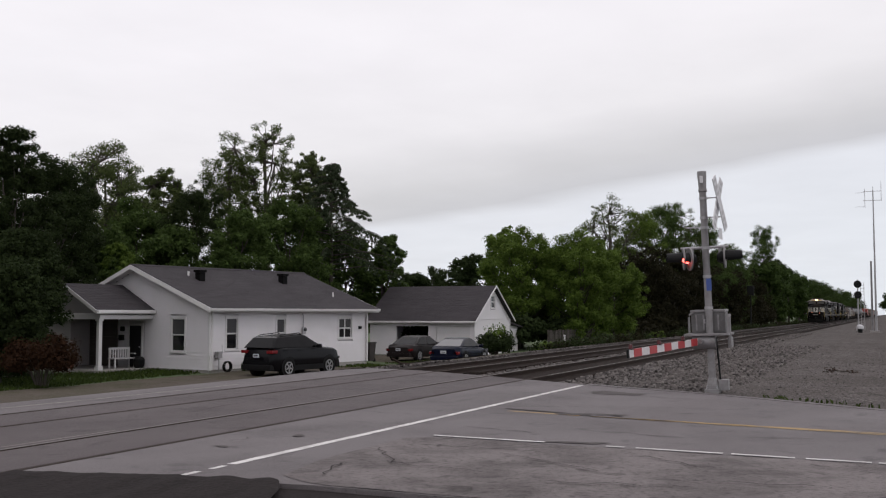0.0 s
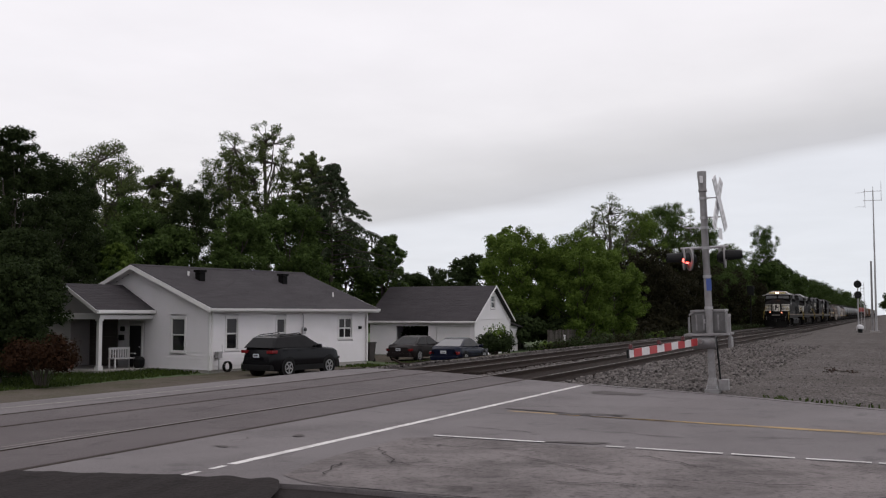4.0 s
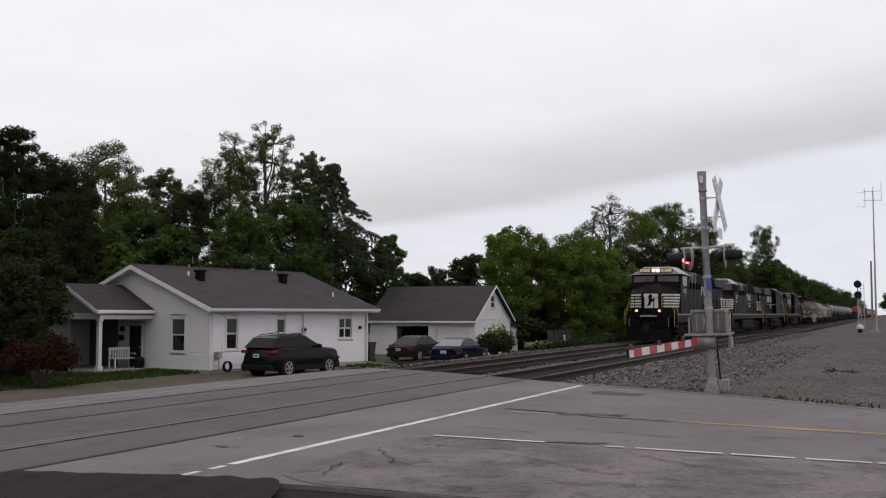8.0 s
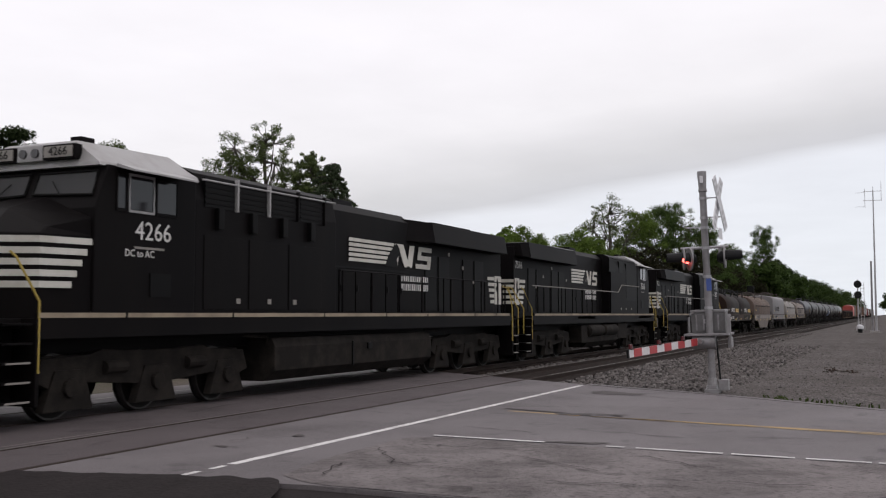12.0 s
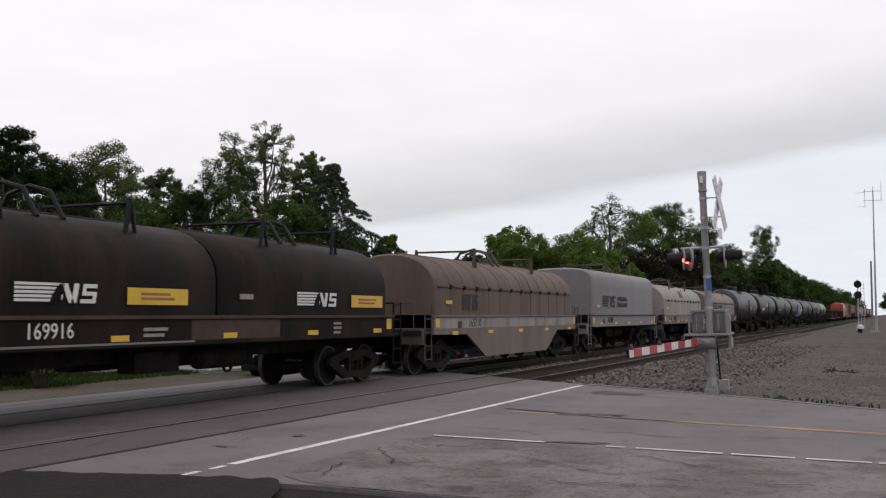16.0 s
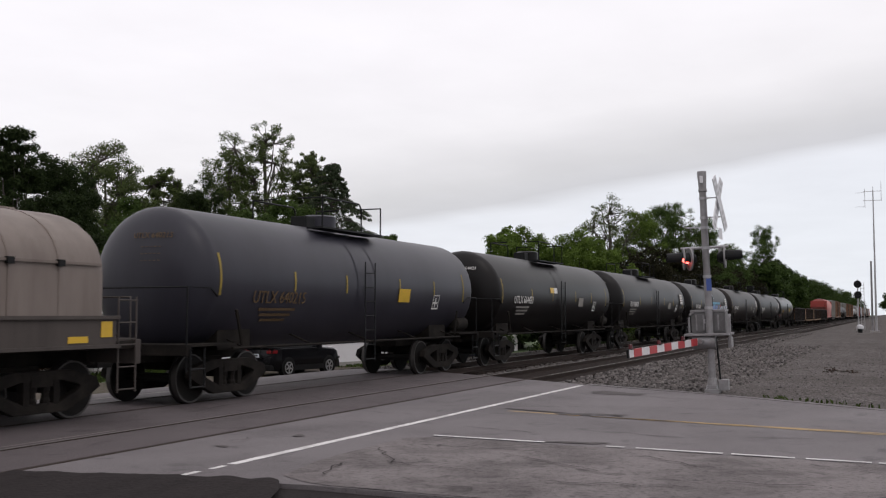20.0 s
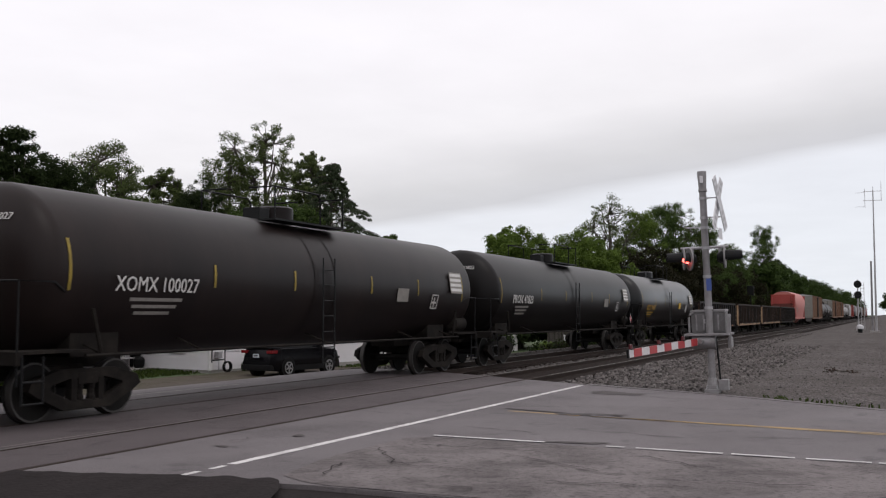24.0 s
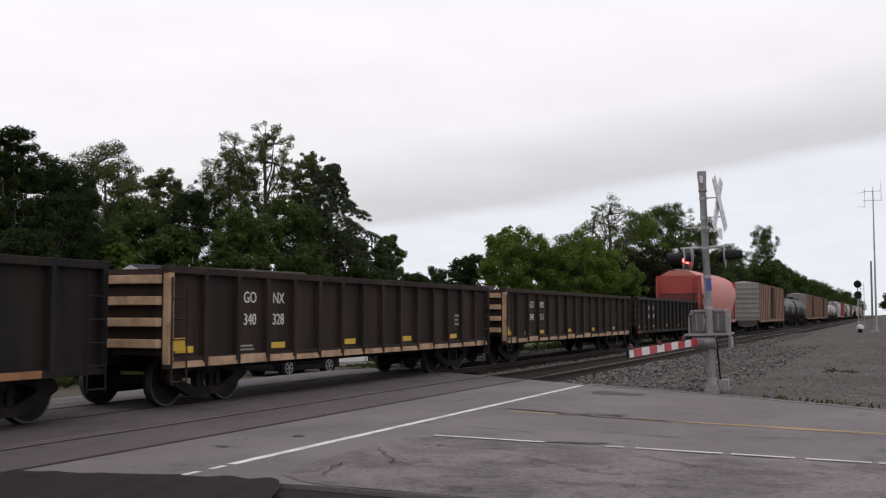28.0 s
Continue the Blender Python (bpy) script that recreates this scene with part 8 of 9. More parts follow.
            for dx in (-1.05, 1.05):
                part("brake_cylinder", one(tube, [(dx - 0.25, s * 1.16, 0.80), (dx + 0.25, s * 1.16, 0.80)], 0.11, 10), truck_dirt, fr)
        for dx in (-2.05, 0, 2.05):
            w = part("wheelset", LOCO_WHEELSET, wheel_mat, fr, at=pose(dx, 0, 0.53))
            SPINNING.append((w, dx, -0.52 if turned else 0.52, 0.53))
            for s in (-1, 1):
                part("wheel_tread", LOCO_TREAD[s], tread_mat, fr, at=pose(dx, 0, 0.53))
    # draw the body out to its full length about its middle
    K, mid = 1.055, 11.15
    for o in t.children:
        if o.matrix_basis == Matrix():
            for p in (o, *o.children):
                p.data.transform(Matrix.Translation((mid, 0, 0)) @ Matrix.Diagonal((K, 1, 1, 1)) @ Matrix.Translation((-mid, 0, 0)))
        else:
            o.location.x = mid + (o.location.x - mid) * K
    return t


def hood_outline(half, z0, z1, square):
    """Outline of a coil-car hood: upright sides and a round or square-shouldered top."""
    pts = [(-half, z0)]
    n = 14
    rise = square if square else (z1 - z0) * 0.62
    for i in range(n + 1):
        a = math.pi - math.pi * i / n
        e = 0.55 if square else 0.9
        cx, sz = math.cos(a), math.sin(a)
        pts.append((half * math.copysign(abs(cx) ** e, cx), z1 - rise + rise * abs(sz) ** e))
    pts.append((half, z0))
    return pts


def coil_car(q, length, hood_mat, sill_mat, number, label, top=3.45, fishbelly=False, hoods=1, ribs=True, square=0.0, letters=None, name_style=0, end_emblem=False):
    t = thing("coil_car", label, "rail wagon", group="wagons of the freight train")
    MOVING.append((t, q, 0.0))
    L = length
    lm = letters or lettering_black
    end_mat = coil_sill_dirty if sill_mat in (belly_tan, coil_cream) else sill_mat
    part("underframe", boxes((0.55, L - 0.55, -0.4, 0.4, 0.80, 1.15), (0.55, L - 0.55, -1.42, 1.42, 1.10, 1.22)), truck_dirt, t, bevel=0.02)
    for e, x in ((-1, 0.6), (1, L - 0.6)):
        coupler(t, x, e)
        part("end_sill", one(box, min(x, x - e * 0.12), max(x, x - e * 0.12), -1.45, 1.45, 0.85, 1.25), end_mat, t, bevel=0.015)
        part("end_platform", one(box, min(x, x - e * 1.0), max(x, x - e * 1.0), -1.35, 1.35, 1.23, 1.27), end_mat, t)
        for s in (-1, 1):
            ladder(t, x - e * 0.35, s * 1.46, 0.40, 1.95, "side", 0.42, 0.36, end_mat)
            part("reflector_plate", one(box, min(x - e * 0.75, x - e * 1.0), max(x - e * 0.75, x - e * 1.0), s * 1.505, s * 1.512, 1.30, 1.55), reflector, t, "yellow reflective plate")
        rail_line(t, [(x + e * 0.02, -1.2, 1.25), (x + e * 0.02, -1.2, 1.95), (x + e * 0.02, 1.2, 1.95), (x + e * 0.02, 1.2, 1.25)], end_mat, "end_handrail")
    for s in (-1, 1):
        prof = [(1.25, 1.16), (1.25, 1.62), (L - 1.25, 1.62), (L - 1.25, 1.16)]
        if fishbelly:
            prof = [(1.25, 1.10), (1.25, 1.62), (L - 1.25, 1.62), (L - 1.25, 1.10), (L - 3.6, 1.08), (L - 4.9, 0.38), (5.1, 0.38), (3.6, 1.08)]
        bm = bmesh.new()
        prism(bm, prof, s * 1.42, s * 1.50, axis="y")
        part("side_sill", bm, sill_mat, t, bevel=0.012)
        part("sill_lip", one(box, 1.2, L - 1.2, s * 1.42, s * 1.54, 1.58, 1.64), rust_dark if hood_mat in (coil_grey, coil_dark) else sill_mat, t, bevel=0.008)
        if hoods == 2:
            part("worn_strip", one(box, 1.3, L * 0.45, s * 1.50, s * 1.565, 1.17, 1.20), coil_grey, t, "pale weathered strip along the sill")
            part("rust_patch", one(box, L * 0.45, L * 0.62, s * 1.50, s * 1.504, 1.20, 1.56), rust_dark, t, "rust-brown patch on the sill")
        if not fishbelly:
            part("sill_flange", one(box, 1.2, L - 1.2, s * 1.40, s * 1.56, 1.13, 1.18), sill_mat, t)
        if fishbelly:
            part("white_band", one(box, 1.3, L - 1.3, s * 1.50, s * 1.505, 1.26, 1.56), band_white, t, "streaked off-white band along the sill")
        if hood_mat is coil_white:
            for i in range(15):
                part("sill_slot", one(box, 1.7 + i * (L - 3.8) / 14, 2.05 + i * (L - 3.8) / 14, s * 1.50, s * 1.504, 1.20, 1.25), loco_panel, t, "dark slot in the sill")
        for i in range(5):
            x = 2.4 + i * (L - 4.8) / 4 + 0.1
            part("reflector", one(box, x, x + 0.42, s * 1.506, s * 1.511, 1.22 - 0.14 * fishbelly, 1.32 - 0.14 * fishbelly), reflector, t, "yellow reflector strip")
        writing("car_number", number, 0.34, lm if sill_mat is not coil_dark else lettering, t, side_pose(s)(4.2 if s < 0 else L - 4.2, s * 1.508, 1.40), narrow=0.95)
        bars(t, 3.05 if s < 0 else L - 3.05, s * 1.507, 1.36, 0.34, 0.24, 1, lm if sill_mat is not coil_dark else lettering, side_pose(s), gap=0.2)
        bars(t, 6.6, s * 1.507, 1.36, 0.7, 0.2, 2, lettering_dim, side_pose(s))
        bars(t, L - 4.0, s * 1.507, 1.36, 0.4, 0.3, 3, lettering_dim, side_pose(s))
        part("brake_rigging", one(box, L / 2 - 1.6, L / 2 - 0.4, s * 0.5, s * 0.9, 0.62, 1.0), truck_dirt, t, bevel=0.04)
        part("air_tank", one(tube, [(L / 2 + 0.4, s * 0.6, 0.80), (L / 2 + 0.5, s * 0.6, 0.80), (L / 2 + 1.9, s * 0.6, 0.80), (L / 2 + 2.0, s * 0.6, 0.80)], [0.1, 0.2, 0.2, 0.1], 12), truck_dirt, t, smooth=True)
    # hoods
    a, b = 1.45, L - 1.45
    step = (b - a) / hoods
    for k in range(hoods):
        x0, x1 = a + k * step + 0.03, a + (k + 1) * step - 0.03
        out = hood_outline(1.45, 1.64, top, square)
        bm = bmesh.new()
        shrink = [(y * 0.97, 1.64 + (z - 1.64) * 0.97) for y, z in out]
        rings(bm, [[(x0, *p) for p in shrink], [(x0 + 0.12, *p) for p in out], [(x1 - 0.12, *p) for p in out], [(x1, *p) for p in shrink]])
        hd = part("hood", bm, hood_mat, t, "rounded lift-off hood over the load", smooth=True)
        if ribs:
            part("hood_seam", one(box, x0 + 0.1, x1 - 0.1, -1.475, -1.44, 2.42, 2.46), hood_mat, hd)
            part("hood_seam", one(box, x0 + 0.1, x1 - 0.1, 1.44, 1.475, 2.42, 2.46), hood_mat, hd)
            n = int((x1 - x0) / 0.95)
            for i in range(1, n):
                x = x0 + (x1 - x0) * i / n
                ob = [(y * 1.006, 1.64 + (z - 1.64) * 1.006) for y, z in out]
                bm = bmesh.new()
                rings(bm, [[(x - 0.02, *p) for p in ob], [(x + 0.02, *p) for p in ob]])
                part("hood_rib", bm, hood_mat, hd)
                part("hood_clip", one(box, x - 0.06, x + 0.06, -1.51, -1.44, 2.38, 2.48), black_metal, hd)
        # lifting brackets on top
        for x in (x0 + (x1 - x0) * 0.30, x0 + (x1 - x0) * 0.72):
            bm = bmesh.new()
            for s in (-1, 1):
                tube(bm, [(x - 0.13, s * 1.02, top - 0.45), (x + 0.02, s * 1.0, top + 0.34)], 0.045, 6)
                tube(bm, [(x + 0.22, s * 0.98, top - 0.38), (x + 0.04, s * 1.0, top + 0.34)], 0.035, 6)
            tube(bm, [(x + 0.02, -1.0, top + 0.26), (x + 0.02, 1.0, top + 0.26)], 0.035, 6)
            part("lifting_bracket", bm, black_metal if hood_mat is coil_dark else coil_sill_dirty, hd, "steel lifting bracket")
        x = (x0 + x1) / 2
        bm = bmesh.new()
        for dx in (-0.28, 0.28):
            tube(bm, [(x + dx, -0.75, top - 0.12), (x + dx, -0.45, top + 0.34), (x + dx, 0, top + 0.46), (x + dx, 0.45, top + 0.34), (x + dx, 0.75, top - 0.12)], 0.045, 6)
        part("crane_loop", bm, black_metal if hood_mat is coil_dark else coil_sill_dirty, hd, "arched crane lifting loop", smooth=True)
        part("top_rail", one(tube, [(x0 + 0.5, 0, top + 0.03), (x1 - 0.5, 0, top + 0.03)], 0.03, 6), black_metal if hood_mat is coil_dark else hood_mat, hd)
        for s in (-1, 1):
            if name_style == 0:      # white emblem and a yellow plate
                o_ = 0.6 * k
                emblem(hd, x0 + 3.38 + o_ if s < 0 else x1 - 3.38 - o_, s * 1.478, 1.98, 0.30, lettering, loco_panel, side_pose(s), wide=1.35)
                pl = part("yellow_plate", one(box, x0 + 4.4 + o_, x0 + 5.95 + o_, s * 1.47, s * 1.482, 1.82, 2.10), reflector, hd, "yellow notice plate")
                bars(pl, x0 + 5.2 + o_, s * 1.483, 1.96, 0.95, 0.16, 2, rust_bare, side_pose(s), "worn_bar")
            elif name_style == 1:    # large dark emblem
                emblem(hd, x0 + 2.8 if s < 0 else x1 - 2.8, s * 1.478, 2.02, 0.46, lm, hood_mat, side_pose(s))
            elif name_style == 2:    # emblem and two-line name
                emblem(hd, x0 + 3.3 if s < 0 else x1 - 3.3, s * 1.468, 2.04 if ribs else 2.22, 0.50, lm, hood_mat, side_pose(s), wide=1.75)
                word_bars(hd, x0 + 5.1 if s < 0 else x1 - 5.1, s * 1.468, 2.04 if ribs else 2.22, 1.9, 0.24, lm, side_pose(s))
            elif name_style == 3:
                emblem(hd, x0 + 5.6 if s < 0 else x1 - 5.6, s * 1.30, 2.85, 0.42, lm, hood_mat, lambda x, y, z, s=s: side_pose(s)(x, y * 1.03, z) @ pose(0, 0, 0, -28, 0, 0))
        if end_emblem:
            emblem(hd, x0 - 0.012, 0.1, 2.75, 0.24, lm, hood_mat, front_end)
        part("hood_notice", one(box, x0 + 0.6, x0 + 1.05, -1.484, -1.475, 1.95, 2.05), reflector if hood_mat is not coil_dark else lettering_dim, hd)
    for x in (2.35, L - 2.35):
        truck(t, x)
    return t


def tank_car(q, length, mat, mark, label, r=1.40, zc=2.335, deg=-8, letter=None, mark_mat=None, mark_size=0.36, panel=True, graffiti=False, band=True):
    """A tank car: long shell with domed heads on stub sills, top platform and ladders."""
    t = thing("tank_car", label, "rail wagon", group="wagons of the freight train")
    MOVING.append((t, q, 0.0))
    L = length
    lm = mark_mat or lettering
    bm = bmesh.new()
    loops = []
    x0, x1, hd = 1.02, L - 0.55, 0.55
    prof = [(x0 + hd * (1 - math.cos(a)), r * max(math.sin(a), 0.03) ** 0.72) for a in np.linspace(0, math.pi / 2, 11)]
    prof += [(x0 + (x1 - x0) * k, r) for k in (0.25, 0.5, 0.75)]
    prof += [(x1 - hd * (1 - math.cos(a)), r * max(math.sin(a), 0.03) ** 0.72) for a in np.linspace(math.pi / 2, 0, 11)]
    for x, rr in prof:
        loops.append([(x, rr * math.cos(k), zc + rr * math.sin(k)) for k in np.linspace(0, 2 * math.pi, 37)[:-1]])
    rings(bm, loops)
    sh = part("shell", bm, mat, t, smooth=True)

    def around(x, w, deg0, deg1, name, m, lift=0.006, parent=sh, seg=6):
        """A strip on the shell on the near (-y) side between two angles above the axle line."""
        for s in (-1, 1):
            bm = bmesh.new()
            V = []
            for k in range(seg + 1):
                a = radians(deg0 + (deg1 - deg0) * k / seg)
                V.append([bm.verts.new((xx, s * (r + lift) * math.cos(a), zc + (r + lift) * math.sin(a))) for xx in (x, x + w)])
            for A, B in zip(V, V[1:]):
                bm.faces.new([A[0], A[1], B[1], B[0]])
            part(name, bm, m, parent)
    if band:
        bm = bmesh.new()
        for x in (L / 2 - 0.55, L / 2 + 0.35):
            rings(bm, [[(x + d, (r + 0.012) * math.cos(k), zc + (r + 0.012) * math.sin(k)) for k in np.linspace(0, 2 * math.pi, 37)[:-1]] for d in (0, 0.10)], close=False)
        part("shell_band", bm, mat, sh, smooth=True)
    for i, x in enumerate((1.62, L * 0.28, L * 0.427, L * 0.61, L * 0.75, L - 1.7)):
        around(x, 0.065, -13 if i in (0, 5) else -8, 20 if i in (0, 5) else 9, "reflector_bar", reflector_old)

    def on_shell(s, x, deg, lift=0.012):
        a = radians(deg)
        y, z = s * (r + lift) * math.cos(a), zc + (r + lift) * math.sin(a)
        return side_pose(s)(x, y, z) @ pose(0, 0, 0, -deg, 0, 0)
    def on_head(text, size, y0, z0, m):
        """Small writing that follows the domed front end."""
        o = writing("end_mark", text, size, m, sh, Matrix())
        for v in o.data.vertices:
            yy, zz = y0 - v.co.x, z0 + v.co.y
            k = min(math.hypot(yy, zz - zc) / r, 0.98) ** (1 / 0.72)
            v.co = Vector((x0 + hd * (1 - math.sqrt(1 - k * k)) - 0.016 - v.co.z, yy, zz))
        o.data.flip_normals()
    on_head(mark, 0.15, -0.25, zc + 0.80, lm)
    for i in range(3):
        on_head("- - - - -", 0.16, -0.25, zc + 0.60 - 0.13 * i, lettering_dim if lm is lettering else lm)
    if mark.endswith("664421"):
        for k, m_ in ((0, reflector), (1, lettering)):
            bm = bmesh.new()
            box(bm, 0.42 * k, 0.42 * k + 0.40, -0.10, 0.10, 0, 0.005)
            part("decal", bm, m_, sh, "small yellow and white decal", at=on_shell(-1, L * 0.41, 8, 0.014))
    for s in (-1, 1):
        writing("reporting_mark", mark, mark_size, lm, sh, on_shell(s, 3.72 if s < 0 else L - 3.72, deg, 0.022), narrow=0.95)
        for k in range(3):
            bm = bmesh.new()
            box(bm, -0.8 + 0.1 * k, 0.55 - 0.12 * k, -0.03, 0.03, 0, 0.004)
            part("stencil_bar", bm, lettering_dim if lm is lettering else lm, sh, at=on_shell(s, 3.85 if s < 0 else L - 3.85, deg - 10 - 5 * k, 0.012))
        xx = (L - 5.6) if s < 0 else 5.6
        pl = bmesh.new()
        box(pl, -0.32, 0.32, -0.17, 0.17, 0, 0.006)
        part("notice_plate", pl, reflector if mat in (tank_grey, tank_shine) else lettering_dim, sh, at=on_shell(s, xx, -8, 0.014))
        if panel:
            g = bmesh.new()
            box(g, -0.42, 0.42, -0.30, 0.30, 0, 0.005)
            gp = part("data_panel", g, lettering_dim, sh, "grey stencilled data panel", at=on_shell(s, L - 2.2 if s < 0 else 2.2, 8, 0.03))
            for k in range(4):
                b2 = bmesh.new()
                box(b2, -0.38, 0.38, -0.24 + k * 0.14, -0.16 + k * 0.14, 0.006, 0.010)
                part("panel_row", b2, lettering, gp)
        sq = bmesh.new()
        for a4 in ((-0.2, 0.2, -0.2, -0.17), (-0.2, 0.2, 0.17, 0.2), (-0.2, -0.17, -0.2, 0.2), (0.17, 0.2, -0.2, 0.2), (-0.15, 0.12, -0.05, 0.0), (-0.05, 0.0, -0.15, 0.12)):
            box(sq, *a4, 0, 0.004)
        part("square_stencil", sq, lettering, sh, at=on_shell(s, L - 3.6 if s < 0 else 3.6, -14, 0.02))
        # ladder at the middle and running board
        ladder(t, L / 2 - 0.05, s * (r + 0.06), 0.55, 2.9, "side", 0.5, 0.34)
        part("running_rail", one(tube, [(2.0, s * 1.42, 1.02), (L - 2.0, s * 1.42, 1.02)], 0.03, 6), truck_dirt, t)
        for x in (2.4, 4.9, L / 2, L - 4.9, L - 2.4):
            part("rail_bracket", one(tube, [(x, s * 1.42, 1.02), (x, s * 0.8, 1.25)], 0.022, 5), truck_dirt, t)
    for e, x in ((-1, 0.6), (1, L - 0.6)):
        part("stub_sill", one(box, min(x, x - e * 3.4), max(x, x - e * 3.4), -0.36, 0.36, 0.78, 1.12), truck_dirt, t, bevel=0.02)
        part("end_sill", one(box, min(x, x - e * 0.14), max(x, x - e * 0.14), -1.45, 1.45, 0.92, 1.10), truck_dirt, t, bevel=0.015)
        part("end_deck", one(box, min(x, x - e * 1.5), max(x, x - e * 1.5), -1.45, 1.45, 1.08, 1.12), truck_dirt, t)
        part("saddle", boxes((min(x - e * 1.5, x - e * 2.6), max(x - e * 1.5, x - e * 2.6), -1.0, 1.0, 0.98, 1.42)), truck_dirt, t, bevel=0.02)
        coupler(t, x, e)
        for s in (-1, 1):
            rail_line(t, [(x - e * 0.06, s * 1.40, 0.62), (x - e * 0.06, s * 1.40, 2.15), (x - e * 0.75, s * 1.40, 2.15), (x - e * 1.0, s * 1.36, 2.0)], black_metal)
            part("corner_ladder", tubes([[(x - e * 0.1, s * 1.46, 0.35), (x - e * 0.1, s * 1.46, 1.05)], [(x - e * 0.5, s * 1.46, 0.35), (x - e * 0.5, s * 1.46, 1.05)], [(x - e * 0.1, s * 1.46, 0.36), (x - e * 0.5, s * 1.46, 0.36)], [(x - e * 0.1, s * 1.46, 0.68), (x - e * 0.5, s * 1.46, 0.68)]], 0.02), black_metal, t)
            part("strut", one(tube, [(x - e * 1.75, s * 1.40, 1.08), (x - e * 1.55, s * (r + 0.0), 1.75)], 0.035, 6), truck_dirt, t)
        rail_line(t, [(x - e * 0.06, -1.40, 2.15), (x - e * 0.06, 1.40, 2.15)], black_metal, "end_handrail")
    bm = bmesh.new()
    tube(bm, [(L - 1.75, -1.05, 1.38), (L - 1.68, -1.05, 1.38), (L - 0.95, -1.05, 1.38), (L - 0.88, -1.05, 1.38)], [0.12, 0.21, 0.21, 0.12], 12)
    part("brake_reservoir", bm, truck_dirt, t, smooth=True)
    if mark.startswith("PROX 4"):
        pl = bmesh.new()
        box(pl, -0.14, 0.14, -0.14, 0.14, 0, 0.01)
        ph = part("hazard_placard", pl, plate_mat, t, "diamond hazard placard", at=near_side(L - 1.35, -1.47, 1.45) @ pose(0, 0, 0, 0, 0, 45))
        part("placard_field", one(box, -0.12, 0.12, -0.12, 0.12, 0.011, 0.015), gate_red, ph)
        part("placard_bar", one(box, -0.05, 0.05, -0.05, 0.05, 0.016, 0.018), plate_mat, ph)
    # top fittings
    zt = zc + r
    part("manway", one(tube, [(L / 2, 0, zt - 0.1), (L / 2, 0, zt + 0.30), (L / 2, 0, zt + 0.34)], [0.42, 0.42, 0.36], 18), mat, t, "top manway and valves", smooth=True)
    part("valve_box", one(box, L / 2 - 0.95, L / 2 - 0.55, -0.22, 0.22, zt - 0.05, zt + 0.26), black_metal, t, bevel=0.03)
    for s in (-1, 1):
        part("platform", one(box, L / 2 - 1.5, L / 2 + 1.5, min(s * 0.55, s * 1.0), max(s * 0.55, s * 1.0), zt - 0.10, zt - 0.06), black_metal, t)
        for x in (L / 2 - 1.45, L / 2 + 1.45):
            part("platform_rail", tubes([[(x, s * 0.95, zt - 0.08), (x, s * 0.95, zt + 0.62), (x, s * 0.30, zt + 0.62)]], 0.022), black_metal, t)
        rail_line(t, [(L / 2 - 1.45, s * 0.95, zt + 0.62), (L / 2 + 0.3, s * 0.95, zt + 0.62), (L / 2 + 0.42, s * 0.95, zt + 0.5), (L / 2 + 0.42, s * 0.95, zt - 0.08)], black_metal, "platform_rail", 0.022)
    if graffiti:
        def blob(text, size, x, deg, m, lift):
            o = writing("graffiti", text, size, m, sh, on_shell(-1, x, deg, lift))
            o["label"] = "spray-painted block letters"
            me = o.data
            # wrap the flat letters round the shell
            base = on_shell(-1, x, deg, lift)
            invb = base.inverted()
            for v in me.vertices:
                a = radians(deg) + v.co.y / r
                w = Vector((x + v.co.x, -(r + lift + v.co.z) * math.cos(a), zc + (r + lift + v.co.z) * math.sin(a)))
                v.co = invb @ w
        def spray(name, cells, m, lift):
            """Painted shapes on the shell: quads of (along, up) corners, cut fine enough to follow its curve."""
            bm = bmesh.new()
            for quad in cells:
                grid_ = []
                for j in range(7):
                    a_, b_ = Vector(quad[0]).lerp(Vector(quad[3]), j / 6), Vector(quad[1]).lerp(Vector(quad[2]), j / 6)
                    grid_.append([bm.verts.new((p[0], -(r + lift) * math.cos(p[1] / r), zc + (r + lift) * math.sin(p[1] / r))) for p in (a_, a_.lerp(b_, 0.5), b_)])
                for ra, rb in zip(grid_, grid_[1:]):
                    for k in (0, 1):
                        bm.faces.new([ra[k], ra[k + 1], rb[k + 1], rb[k]])
            part(name, bm, m, sh, "spray-painted block shapes")

        def hoop(cx, cy, ax_, ay_, bx_, by_):
            P = [((cx + ax_ * math.cos(k) + 0.12 * math.sin(k), cy + ay_ * math.sin(k)), (cx + bx_ * math.cos(k) + 0.05 * math.sin(k), cy + by_ * math.sin(k))) for k in np.linspace(0, 2 * math.pi, 29)]
            return [[p[0], q_[0], q_[1], p[1]] for p, q_ in zip(P, P[1:])]

        def slab(x_, y_, w_, h_, lean_=0.12):
            return [(x_ - lean_ * 0, y_), (x_ + w_, y_), (x_ + w_ + lean_ * h_, y_ + h_), (x_ + lean_ * h_, y_ + h_)]
        e_cells = [slab(10.95, -1.10, 0.62, 1.06), slab(11.5, -1.10, 1.35, 0.36), slab(11.55, -0.66, 0.85, 0.24), slab(11.62, -0.36, 1.05, 0.32)]
        spray("graffiti", hoop(10.12, -0.60, 0.92, 0.66, 0.30, 0.14) + [slab(9.6, 0.02, 3.3, 0.16), slab(10.7, -0.02, 0.3, 0.1)], graffiti_sky, 0.010)
        spray("graffiti", hoop(10.12, -0.60, 0.86, 0.58, 0.26, 0.12), graffiti_blue, 0.016)
        spray("graffiti", e_cells, graffiti_blue, 0.016)
        rg = random.Random(4)
        yel, wht, red = [], [], []
